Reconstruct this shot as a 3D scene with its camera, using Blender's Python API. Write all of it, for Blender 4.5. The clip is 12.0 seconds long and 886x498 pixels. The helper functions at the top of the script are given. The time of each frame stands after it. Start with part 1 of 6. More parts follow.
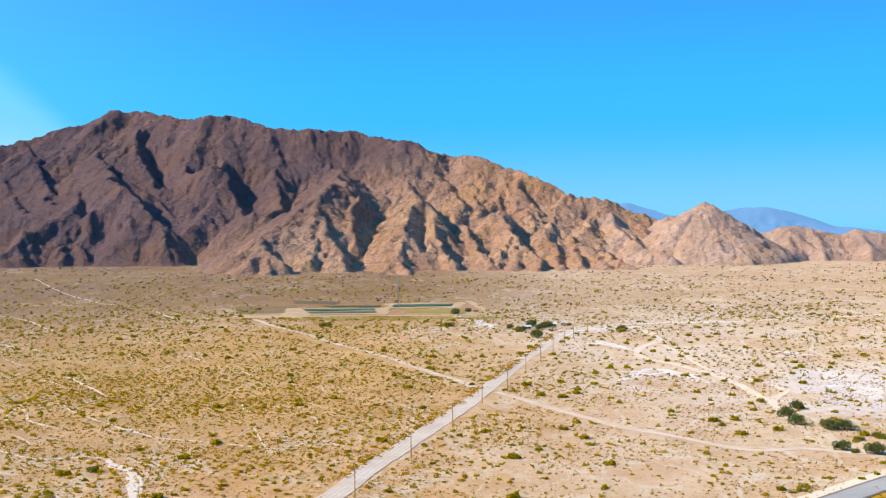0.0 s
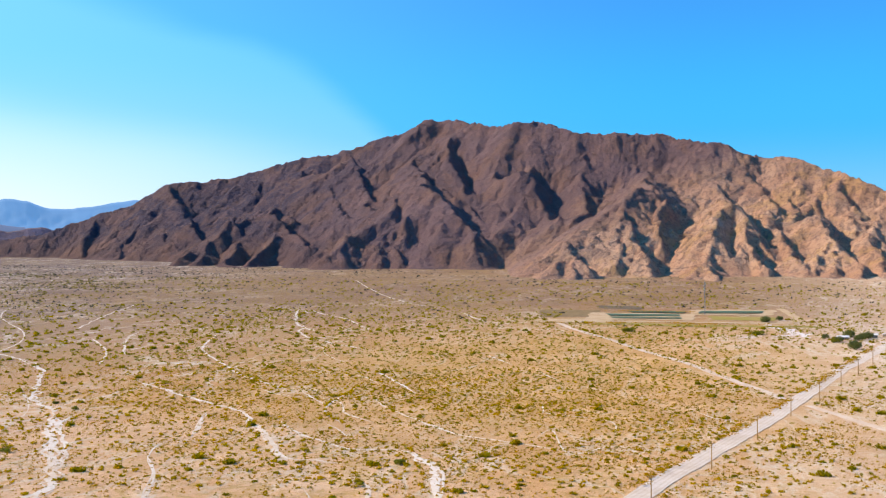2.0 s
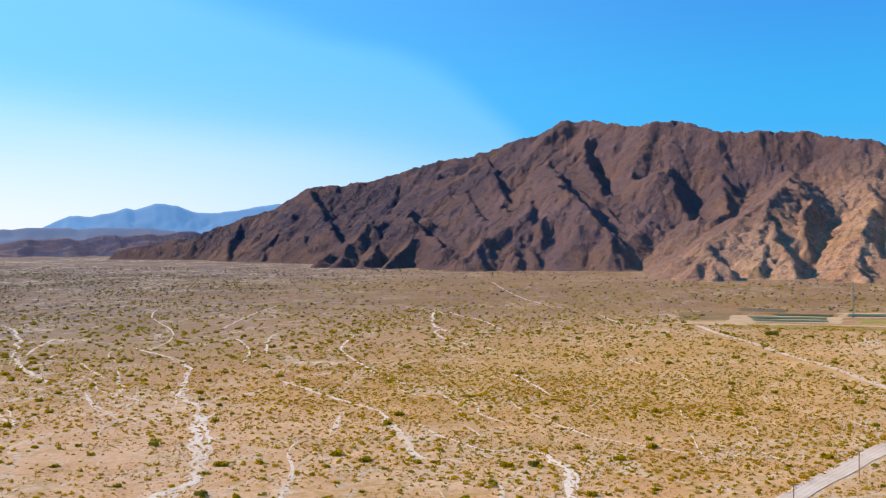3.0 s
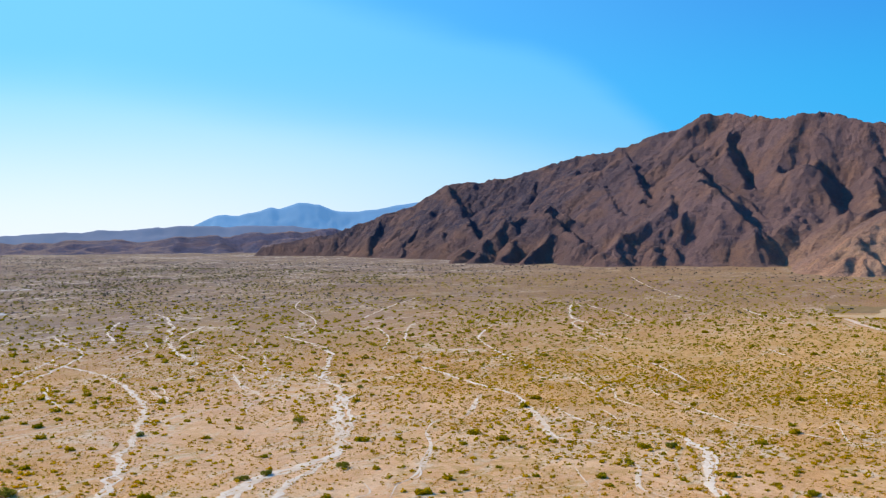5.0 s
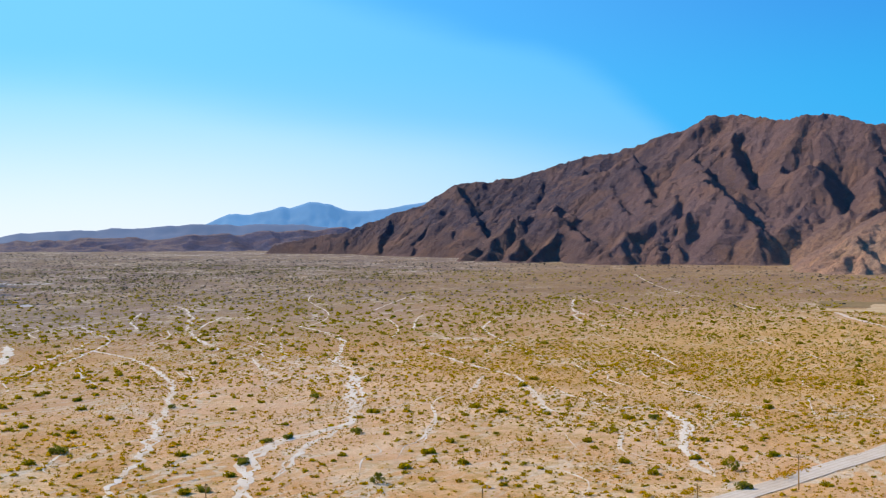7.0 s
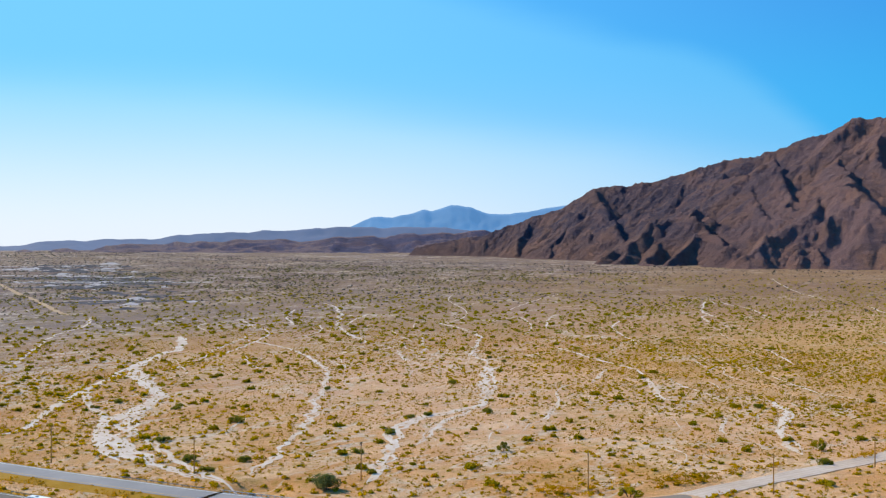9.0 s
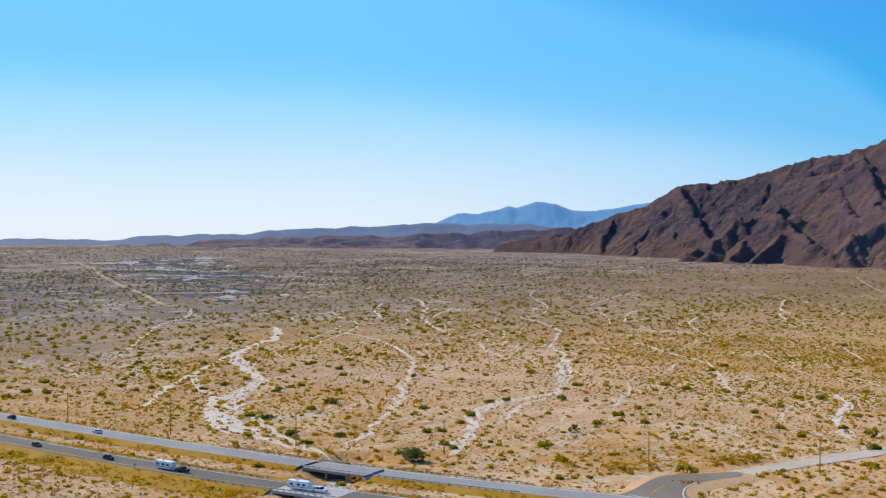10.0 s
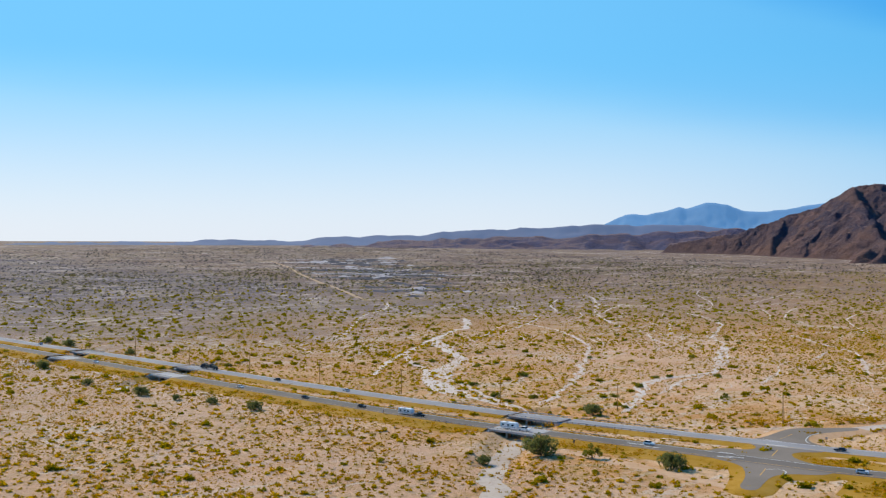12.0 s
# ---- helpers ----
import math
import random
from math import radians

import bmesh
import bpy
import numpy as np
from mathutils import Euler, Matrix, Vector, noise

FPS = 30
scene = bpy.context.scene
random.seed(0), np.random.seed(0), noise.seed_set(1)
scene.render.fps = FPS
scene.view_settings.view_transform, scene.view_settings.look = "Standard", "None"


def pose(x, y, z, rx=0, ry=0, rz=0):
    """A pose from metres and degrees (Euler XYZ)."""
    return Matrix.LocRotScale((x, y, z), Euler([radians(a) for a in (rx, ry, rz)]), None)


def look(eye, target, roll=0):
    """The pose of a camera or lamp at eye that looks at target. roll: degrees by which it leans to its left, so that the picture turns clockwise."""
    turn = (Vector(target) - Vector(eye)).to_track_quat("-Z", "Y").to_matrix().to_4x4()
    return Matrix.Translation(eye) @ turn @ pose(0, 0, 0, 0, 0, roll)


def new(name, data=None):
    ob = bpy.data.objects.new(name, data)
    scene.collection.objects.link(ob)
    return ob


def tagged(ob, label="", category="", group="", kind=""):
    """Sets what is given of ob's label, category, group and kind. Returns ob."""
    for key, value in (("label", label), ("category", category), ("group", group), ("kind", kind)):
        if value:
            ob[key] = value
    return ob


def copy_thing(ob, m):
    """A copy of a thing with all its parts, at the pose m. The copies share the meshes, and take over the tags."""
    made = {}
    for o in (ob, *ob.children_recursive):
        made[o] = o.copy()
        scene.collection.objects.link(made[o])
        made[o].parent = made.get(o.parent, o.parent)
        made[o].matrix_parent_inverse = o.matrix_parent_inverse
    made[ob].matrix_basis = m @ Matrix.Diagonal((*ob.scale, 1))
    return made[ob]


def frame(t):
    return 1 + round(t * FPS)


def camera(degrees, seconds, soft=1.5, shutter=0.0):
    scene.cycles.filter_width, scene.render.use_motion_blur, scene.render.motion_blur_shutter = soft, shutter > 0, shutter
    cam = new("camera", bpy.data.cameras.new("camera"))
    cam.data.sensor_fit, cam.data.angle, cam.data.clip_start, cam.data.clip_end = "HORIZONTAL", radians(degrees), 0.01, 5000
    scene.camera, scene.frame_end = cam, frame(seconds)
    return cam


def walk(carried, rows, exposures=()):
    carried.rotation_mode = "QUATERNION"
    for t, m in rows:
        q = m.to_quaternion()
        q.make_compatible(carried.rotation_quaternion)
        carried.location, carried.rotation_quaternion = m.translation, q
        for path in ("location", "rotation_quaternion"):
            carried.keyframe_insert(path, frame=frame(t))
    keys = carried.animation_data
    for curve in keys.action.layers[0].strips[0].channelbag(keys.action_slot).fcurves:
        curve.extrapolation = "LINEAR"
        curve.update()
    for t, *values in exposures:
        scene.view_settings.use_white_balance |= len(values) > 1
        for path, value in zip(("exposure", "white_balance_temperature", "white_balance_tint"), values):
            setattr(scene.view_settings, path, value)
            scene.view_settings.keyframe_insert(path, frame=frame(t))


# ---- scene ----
M = 0.63  # metres to one unit of the plan, in which all places below are given

# the camera: seconds, place, yaw to the left, pitch, roll
PATH = [
    (0.0, -0.1, -0.0, 100.0, 0.01, -1.04, -0.27),
    (0.5, 1.3, 0.1, 99.9, 4.50, -0.88, -0.32),
    (1.0, 1.9, 1.0, 99.6, 8.43, -0.80, -0.26),
    (1.5, 2.7, 0.8, 99.3, 12.43, -0.76, -0.16),
    (2.0, 3.6, -0.2, 100.0, 16.01, -0.74, -0.23),
    (2.5, 4.5, -0.4, 100.4, 19.62, -0.67, -0.35),
    (3.0, 4.9, 0.6, 99.5, 23.18, -0.59, -0.47),
    (3.5, 4.5, 2.3, 98.3, 26.92, -0.52, -0.63),
    (3.7, 4.9, 1.5, 97.3, 28.33, -0.53, -0.63),
    (5.3, 7.6, -3.8, 90.7, 30.50, -0.57, -0.58),
    (5.5, 7.9, -4.2, 90.1, 30.58, -0.57, -0.58),
    (6.0, 15.1, -15.4, 88.5, 30.57, -0.57, -0.52),
    (6.5, 24.2, -29.0, 87.3, 30.59, -0.65, -0.46),
    (7.0, 33.7, -43.5, 87.0, 30.90, -0.55, -0.35),
    (7.2, 37.4, -48.0, 87.1, 31.20, -0.53, -0.33),
    (8.8, 70.1, -88.0, 87.3, 37.50, -0.40, -0.09),
    (9.0, 74.6, -93.5, 87.4, 38.28, -0.38, -0.06),
    (9.5, 87.9, -107.4, 88.4, 40.38, -0.46, 0.22),
    (10.0, 104.1, -124.9, 88.5, 42.74, -0.59, 0.23),
    (10.5, 122.7, -146.3, 88.5, 45.06, -0.69, 0.15),
    (11.0, 142.5, -169.5, 88.7, 47.27, -0.59, 0.17),
    (11.5, 163.3, -192.8, 89.3, 49.88, -0.59, 0.28),
    (12.0, 184.6, -216.1, 89.5, 51.50, -0.58, 0.24),
]
cam = camera(44.14, 12.0, soft=1.25)


def aerial(x, y, z, yaw, pitch, roll):
    a, p = radians(yaw), radians(pitch)
    ahead = Vector((-math.sin(a) * math.cos(p), math.cos(a) * math.cos(p), math.sin(p)))
    eye = Vector((x, y, z)) * M
    return look(eye, eye + ahead * 100, roll)


walk(cam, [(t, aerial(*row)) for t, *row in PATH], [(0.0, 0.98, 6500, 10), (1.5, 1.00, 6650, 13), (2.5, 0.90, 6700, 15), (3.5, 0.75, 6650, 14), (5.5, 0.76, 6500, 10), (9.0, 0.66, 6500, 10), (12.0, 0.54, 6500, 10)])

# ---- light ----
SUN_BEARING, SUN_HEIGHT = 97.0, 36.0
world = bpy.data.worlds.new("sky")
scene.world = world
world.use_nodes = True
wn, wl = world.node_tree.nodes, world.node_tree.links
sky = wn.new("ShaderNodeTexSky")
sky.sky_type = "NISHITA"
sky.sun_disc = False
sky.sun_elevation, sky.sun_rotation = radians(SUN_HEIGHT), radians(360 - SUN_BEARING)
sky.altitude, sky.air_density, sky.dust_density, sky.ozone_density = 200, 1.0, 0.6, 3.0
clear = wn.new("ShaderNodeHueSaturation")
clear.inputs["Saturation"].default_value = 1.25
wl.new(sky.outputs[0], clear.inputs["Color"])


def sky_node(kind, op=None, a=None, b=None, third=None):
    n = wn.new(kind)
    if op:
        n.operation = op
    for k, v in enumerate((a, b, third)):
        if v is None:
            continue
        if isinstance(v, (int, float, tuple)):
            n.inputs[k].default_value = v
        else:
            wl.new(v, n.inputs[k])
    return n


# a clear deep blue overhead, paling towards the horizon and the sun
way = wn.new("ShaderNodeTexCoord").outputs["Generated"]
height = sky_node("ShaderNodeSeparateXYZ", None, way).outputs[2]
toward = sky_node("ShaderNodeVectorMath", "DOT_PRODUCT", way, (-math.sin(radians(SUN_BEARING)), math.cos(radians(SUN_BEARING)), 0.0)).outputs["Value"]


def sky_range(value, low, high, a, b):
    n = wn.new("ShaderNodeMapRange")
    n.interpolation_type = "SMOOTHSTEP"
    for k, v in ((1, low), (2, high), (3, a), (4, b)):
        n.inputs[k].default_value = v
    wl.new(value, n.inputs[0])
    return n.outputs[0]


def sky_mix(fac, a, b):
    n = wn.new("ShaderNodeMix")
    n.data_type = "RGBA"
    for k, v in ((0, fac), (6, a), (7, b)):
        if isinstance(v, (float, int)):
            n.inputs[k].default_value = v
        elif isinstance(v, tuple):
            n.inputs[k].default_value = (*v, 1)
        else:
            wl.new(v, n.inputs[k])
    return n.outputs[2]


def sky_math(op, a, b):
    return sky_node("ShaderNodeMath", op, a, b).outputs[0]


flat = sky_node("ShaderNodeSeparateXYZ", None, way).outputs
bearing = sky_math("ARCTAN2", sky_math("MULTIPLY", flat[0], -1.0), flat[1])
deep = sky_mix(sky_range(height, 0.0, 0.10, 0.0, 1.0), (0.17, 0.58, 0.96), (0.018, 0.46, 0.98))
deep = sky_mix(sky_range(height, 0.10, 0.24, 0.0, 1.0), deep, (0.035, 0.315, 0.90))
deep = sky_mix(sky_range(toward, -0.1, 0.8, 0.0, 1.0), deep, (0.125, 0.63, 1.22))
# two thin sheets of high haze on the sun's side, each with a slanting upper edge
veil = sky_mix(sky_range(height, -0.01, 0.17, 0.0, 1.0), (0.93, 1.03, 1.16), (0.27, 0.78, 1.22))
veil = sky_mix(sky_range(toward, -0.1, 0.7, 0.0, 1.0), (0.12, 0.60, 1.05), veil)
streak = sky_node("ShaderNodeTexNoise", None, sky_node("ShaderNodeVectorMath", "MULTIPLY", way, (1.5, 1.5, 9.0)).outputs[0])
streak.inputs["Scale"].default_value = 2.2
streak.inputs["Detail"].default_value = 4.0
ragged = sky_math("MULTIPLY", sky_math("SUBTRACT", streak.outputs[0], 0.5), 0.03)
upper = sky_math("ADD", sky_range(bearing, 0.20, 0.46, 0.02, 0.17), sky_math("MULTIPLY", sky_math("MAXIMUM", sky_math("SUBTRACT", bearing, 0.43), 0.0), 0.24))
lower = sky_math("ADD", sky_math("MULTIPLY", sky_math("MINIMUM", sky_math("SUBTRACT", bearing, 0.40), 0.45), 0.165), 0.086)
over_upper = sky_math("SUBTRACT", sky_math("ADD", height, ragged), upper)
over_lower = sky_math("SUBTRACT", sky_math("ADD", height, ragged), lower)
air = sky_mix(sky_range(over_upper, -0.022, 0.012, 0.52, 0.0), deep, veil)
air = sky_mix(sky_range(over_lower, -0.05, 0.012, 0.95, 0.0), air, veil)
scaled = sky_node("ShaderNodeVectorMath", "SCALE", clear.outputs[0])
scaled.inputs["Scale"].default_value = 0.12
whole = sky_mix(0.9, scaled.outputs[0], air)
wl.new(whole, wn["Background"].inputs["Color"])
wn["Background"].inputs["Strength"].default_value = 0.58
sun = new("sun", bpy.data.lights.new("sun", "SUN"))
sun.data.energy, sun.data.angle, sun.data.color = 4.6, radians(0.6), (1.0, 0.885, 0.69)
_a, _e = radians(SUN_BEARING), radians(SUN_HEIGHT)
sun.matrix_world = look((-3000 * math.sin(_a) * math.cos(_e), 3000 * math.cos(_a) * math.cos(_e), 3000 * math.sin(_e)), (0, 0, 0))


# ---- materials ----
def material(name, rough=0.9, metal=0.0):
    m = bpy.data.materials.new(name)
    m.use_nodes = True
    b = m.node_tree.nodes["Principled BSDF"]
    b.inputs["Roughness"].default_value = rough
    b.inputs["Metallic"].default_value = metal
    b.inputs["Specular IOR Level"].default_value = 0.15
    b.inputs["Diffuse Roughness"].default_value = 0.3
    return m


class Nodes:
    """Short hand for the nodes of one material."""

    def __init__(self, mat):
        self.t = mat.node_tree
        self.n, self.l = self.t.nodes, self.t.links
        self.bsdf = self.n["Principled BSDF"]
        self.geo = self.n.new("ShaderNodeNewGeometry")
        plan = self.n.new("ShaderNodeVectorMath")
        plan.operation = "SCALE"
        plan.inputs["Scale"].default_value = 1 / M
        self.l.new(self.geo.outputs["Position"], plan.inputs[0])
        self.pos = plan.outputs[0]

    def put(self, value, socket):
        if isinstance(value, (int, float)):
            socket.default_value = value
        elif isinstance(value, tuple):
            socket.default_value = (*value, 1) if len(value) == 3 and len(socket.default_value) == 4 else value
        else:
            self.l.new(value, socket)

    def noise(self, scale, detail=4.0, rough=0.55, vector=None, distortion=0.0, kind=None):
        n = self.n.new("ShaderNodeTexNoise")
        if kind:
            n.noise_type = kind
        n.inputs["Scale"].default_value = scale
        n.inputs["Detail"].default_value = detail
        n.inputs["Roughness"].default_value = rough
        n.inputs["Distortion"].default_value = distortion
        self.l.new(vector or self.pos, n.inputs["Vector"])
        return n.outputs["Fac"]

    def scaled(self, x, y, z, rot=0.0, vector=None):
        n = self.n.new("ShaderNodeMapping")
        n.inputs["Scale"].default_value = (x, y, z)
        n.inputs["Rotation"].default_value = (0, 0, rot)
        self.l.new(vector or self.pos, n.inputs["Vector"])
        return n.outputs[0]

    def ramp(self, fac, low, high, a=0.0, b=1.0):
        n = self.n.new("ShaderNodeMapRange")
        n.interpolation_type = "SMOOTHSTEP"
        for k, v in ((1, low), (2, high), (3, a), (4, b)):
            n.inputs[k].default_value = v
        self.l.new(fac, n.inputs[0])
        return n.outputs[0]

    def mix(self, fac, a, b, blend="MIX"):
        n = self.n.new("ShaderNodeMix")
        n.data_type, n.blend_type = "RGBA", blend
        self.put(fac, n.inputs[0])
        self.put(a, n.inputs[6])
        self.put(b, n.inputs[7])
        return n.outputs[2]

    def math(self, op, a, b=0.0):
        n = self.n.new("ShaderNodeMath")
        n.operation = op
        self.put(a, n.inputs[0])
        self.put(b, n.inputs[1])
        return n.outputs[0]

    def axis(self, k, vector=None):
        n = self.n.new("ShaderNodeSeparateXYZ")
        self.l.new(vector or self.pos, n.inputs[0])
        return n.outputs[k]

    def colour(self, c):
        self.put(c, self.bsdf.inputs["Base Color"])
        return self

    def bump(self, height, strength=0.5, distance=0.1):
        n = self.n.new("ShaderNodeBump")
        n.inputs["Strength"].default_value = strength
        n.inputs["Distance"].default_value = distance
        self.l.new(height, n.inputs["Height"])
        self.l.new(n.outputs[0], self.bsdf.inputs["Normal"])
        return self


def desert_material():
    m = material("desert_ground", 0.95)
    k = Nodes(m)
    big = k.noise(0.004, 5, 0.6)
    mid = k.noise(0.03, 5, 0.6)
    fine = k.noise(0.25, 4, 0.7)
    base = k.mix(k.ramp(big, 0.35, 0.65), (0.510, 0.260, 0.106), (0.460, 0.220, 0.080))
    base = k.mix(k.ramp(mid, 0.35, 0.7), base, (0.595, 0.342, 0.162))
    # redder soil north of the highway
    near = k.math("MULTIPLY", k.ramp(k.axis(1), 340.0, 560.0, 1.0, 0.0), k.ramp(k.math("ADD", k.axis(0), k.math("MULTIPLY", k.math("SUBTRACT", big, 0.5), 200.0)), -380.0, -200.0))
    base = k.mix(k.math("MULTIPLY", near, 0.75), base, k.mix(k.ramp(mid, 0.35, 0.7), (0.505, 0.230, 0.066), (0.575, 0.304, 0.130)))
    sheet = k.math("MULTIPLY", near, k.ramp(k.noise(0.014, 5, 0.62, k.scaled(1.0, 0.7, 1.0, 0.6), 0.5), 0.47, 0.62))
    base = k.mix(k.math("MULTIPLY", sheet, 0.8), base, (0.67, 0.445, 0.270))
    # pinker, paler sand round the meeting of the washes
    pink = k.math("SQRT", k.math("ADD", k.math("POWER", k.math("MULTIPLY", k.math("ADD", k.axis(0), 260.0), 1 / 250.0), 2.0),
                                 k.math("POWER", k.math("MULTIPLY", k.math("SUBTRACT", k.axis(1), 400.0), 1 / 170.0), 2.0)))
    pink = k.ramp(k.math("ADD", pink, k.math("MULTIPLY", k.math("SUBTRACT", k.noise(0.012, 5, 0.65), 0.5), 1.6)), 0.4, 1.2, 1.0, 0.0)
    base = k.mix(k.math("MULTIPLY", pink, 0.33), base, (0.68, 0.450, 0.330))
    # greyer pink sand south of the highway
    south = k.math("MULTIPLY", k.ramp(k.axis(1), 40.0, 100.0, 1.0, 0.0), k.ramp(mid, 0.3, 0.6, 0.45, 0.75))
    base = k.mix(south, base, (0.56, 0.355, 0.235))
    # creamier sand towards the east
    cream = k.ramp(k.math("ADD", k.axis(0), k.math("MULTIPLY", k.math("SUBTRACT", big, 0.5), 160.0)), -70.0, 90.0)
    base = k.mix(k.math("MULTIPLY", cream, 0.85), base, k.mix(k.ramp(mid, 0.35, 0.65), (0.485, 0.310, 0.188), (0.55, 0.392, 0.265)))
    # greyer gravel out on the wide plain to the west, distance haze put into its colour
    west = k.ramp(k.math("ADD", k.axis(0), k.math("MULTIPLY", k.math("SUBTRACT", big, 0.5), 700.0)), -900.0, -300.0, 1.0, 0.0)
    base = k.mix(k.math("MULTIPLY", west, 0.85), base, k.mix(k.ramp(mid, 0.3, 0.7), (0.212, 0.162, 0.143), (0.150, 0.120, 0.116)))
    # furthest ground darkened and purpled: distance haze put into its colour
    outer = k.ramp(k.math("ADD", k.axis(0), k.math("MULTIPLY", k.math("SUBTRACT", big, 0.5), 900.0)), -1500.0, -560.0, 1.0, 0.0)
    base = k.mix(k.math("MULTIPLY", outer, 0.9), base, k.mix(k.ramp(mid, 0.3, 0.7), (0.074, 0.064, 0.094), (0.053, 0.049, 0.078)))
    # bare pale flecks, most of them to the west
    fleck = k.math("MULTIPLY", k.ramp(k.noise(0.05, 5, 0.72, k.scaled(1.0, 0.55, 1.0, 0.7), 0.6), 0.57, 0.64), k.ramp(k.noise(0.006, 3), 0.38, 0.6))
    base = k.mix(k.math("MULTIPLY", k.math("MULTIPLY", fleck, k.math("ADD", k.math("MULTIPLY", west, 0.65), 0.25)), k.math("SUBTRACT", 1.0, k.math("MULTIPLY", outer, 0.5))), base, (0.55, 0.45, 0.38))
    # pale salt and silt east of the dirt road
    east = k.math("MULTIPLY", k.ramp(k.axis(0), 40.0, 130.0), k.math("MULTIPLY", k.ramp(k.axis(1), 420.0, 640.0), k.ramp(k.axis(1), 1000.0, 1400.0, 1.0, 0.0)))
    salt = k.math("MULTIPLY", east, k.ramp(k.noise(0.011, 6, 0.66, k.scaled(1.0, 0.6, 1.0)), 0.40, 0.70))
    base = k.mix(k.math("MULTIPLY", salt, 0.5), base, (0.62, 0.545, 0.51))
    # the broad crusted flat beyond the eastern track
    span = k.math("SQRT", k.math("ADD", k.math("POWER", k.math("MULTIPLY", k.math("SUBTRACT", k.axis(0), 262.0), 1 / 75.0), 2.0),
                                 k.math("POWER", k.math("MULTIPLY", k.math("SUBTRACT", k.axis(1), 620.0), 1 / 130.0), 2.0)))
    span = k.ramp(k.math("ADD", span, k.math("MULTIPLY", k.math("SUBTRACT", k.noise(0.02, 5, 0.65), 0.5), 2.4)), 0.6, 1.1, 1.0, 0.0)
    base = k.mix(k.math("MULTIPLY", span, 0.75), base, (0.60, 0.525, 0.505))
    # browner fan under the mountain
    fan = k.math("MULTIPLY", k.ramp(k.axis(1), 800.0, 1400.0), k.math("MULTIPLY", k.ramp(k.axis(0), -80.0, 260.0, 1.0, 0.3), k.ramp(k.math("ADD", k.axis(0), k.math("MULTIPLY", k.math("SUBTRACT", big, 0.5), 500.0)), -1300.0, -650.0)))
    base = k.mix(k.math("MULTIPLY", fan, 0.9), base, k.mix(k.ramp(mid, 0.35, 0.65), (0.185, 0.098, 0.055), (0.142, 0.078, 0.047)))
    # brown soil between the washes and the fan
    brown = k.math("MULTIPLY", k.ramp(k.math("ADD", k.axis(1), k.math("MULTIPLY", k.math("SUBTRACT", big, 0.5), 200.0)), 480.0, 820.0), k.ramp(k.axis(0), -420.0, -140.0, 1.0, 0.0))
    base = k.mix(k.math("MULTIPLY", brown, 0.45), base, k.mix(k.ramp(mid, 0.35, 0.65), (0.235, 0.130, 0.072), (0.18, 0.105, 0.066)))
    # pale threads of old runnels, drawn out down the fan
    for turn, size, low, amount in ((0.75, 1.6, 0.40, 0.85), (0.45, 2.6, 0.45, 0.7), (1.1, 4.2, 0.46, 0.6)):
        run = k.noise(size, 4, 0.6, k.scaled(0.010, 0.0042, 0.01, turn), 0.7)
        thread = k.ramp(k.math("ABSOLUTE", k.math("SUBTRACT", run, 0.5)), 0.0, 0.026, 1.0, 0.0)
        thread = k.math("MULTIPLY", thread, k.ramp(k.noise(0.007, 3, 0.5, k.scaled(1.0, 1.0, 1.0, turn)), low, low + 0.16))
        thread = k.math("MULTIPLY", thread, k.ramp(fine, 0.3, 0.6, 0.35, 1.0))
        base = k.mix(k.math("MULTIPLY", thread, k.math("MULTIPLY", amount, k.math("SUBTRACT", 1.0, k.math("MULTIPLY", fan, 0.6)))), base, (0.58, 0.48, 0.38))
    # ochre litter under the thick scrub west of the dirt road
    away = k.math("SQRT", k.math("ADD", k.math("POWER", k.math("MULTIPLY", k.math("ADD", k.axis(0), 150.0), 1 / 250.0), 2.0),
                                 k.math("POWER", k.math("MULTIPLY", k.math("SUBTRACT", k.axis(1), 720.0), 1 / 430.0), 2.0)))
    base = k.mix(k.math("MULTIPLY", k.ramp(away, 0.35, 1.15, 1.0, 0.0), k.ramp(mid, 0.3, 0.7, 0.6, 0.2)), base, (0.40, 0.225, 0.068))
    # low dry weeds and litter
    weeds = k.math("MULTIPLY", k.ramp(k.noise(0.16, 4, 0.7), 0.47, 0.62), k.ramp(k.noise(0.009, 3), 0.36, 0.6))
    base = k.mix(k.math("MULTIPLY", weeds, k.math("SUBTRACT", 0.5, k.math("MULTIPLY", cream, 0.3))), base, (0.30, 0.185, 0.014))
    for size, low, high, amount, tone in ((0.55, 0.57, 0.66, 0.6, (0.33, 0.19, 0.012)), (1.1, 0.58, 0.68, 0.5, (0.27, 0.155, 0.022)), (0.8, 0.60, 0.70, 0.6, (0.70, 0.48, 0.30))):
        speck = k.math("MULTIPLY", k.ramp(k.noise(size, 3, 0.7), low, high), k.ramp(k.noise(0.025, 3, 0.6), 0.3, 0.6, 0.35, 1.0))
        base = k.mix(k.math("MULTIPLY", speck, amount), base, tone)
    base = k.mix(k.math("MULTIPLY", k.ramp(fine, 0.4, 0.75), 0.2), base, (0.26, 0.145, 0.06))
    k.colour(base).bump(k.noise(0.7, 5, 0.75), 1.0, 0.6)
    return m


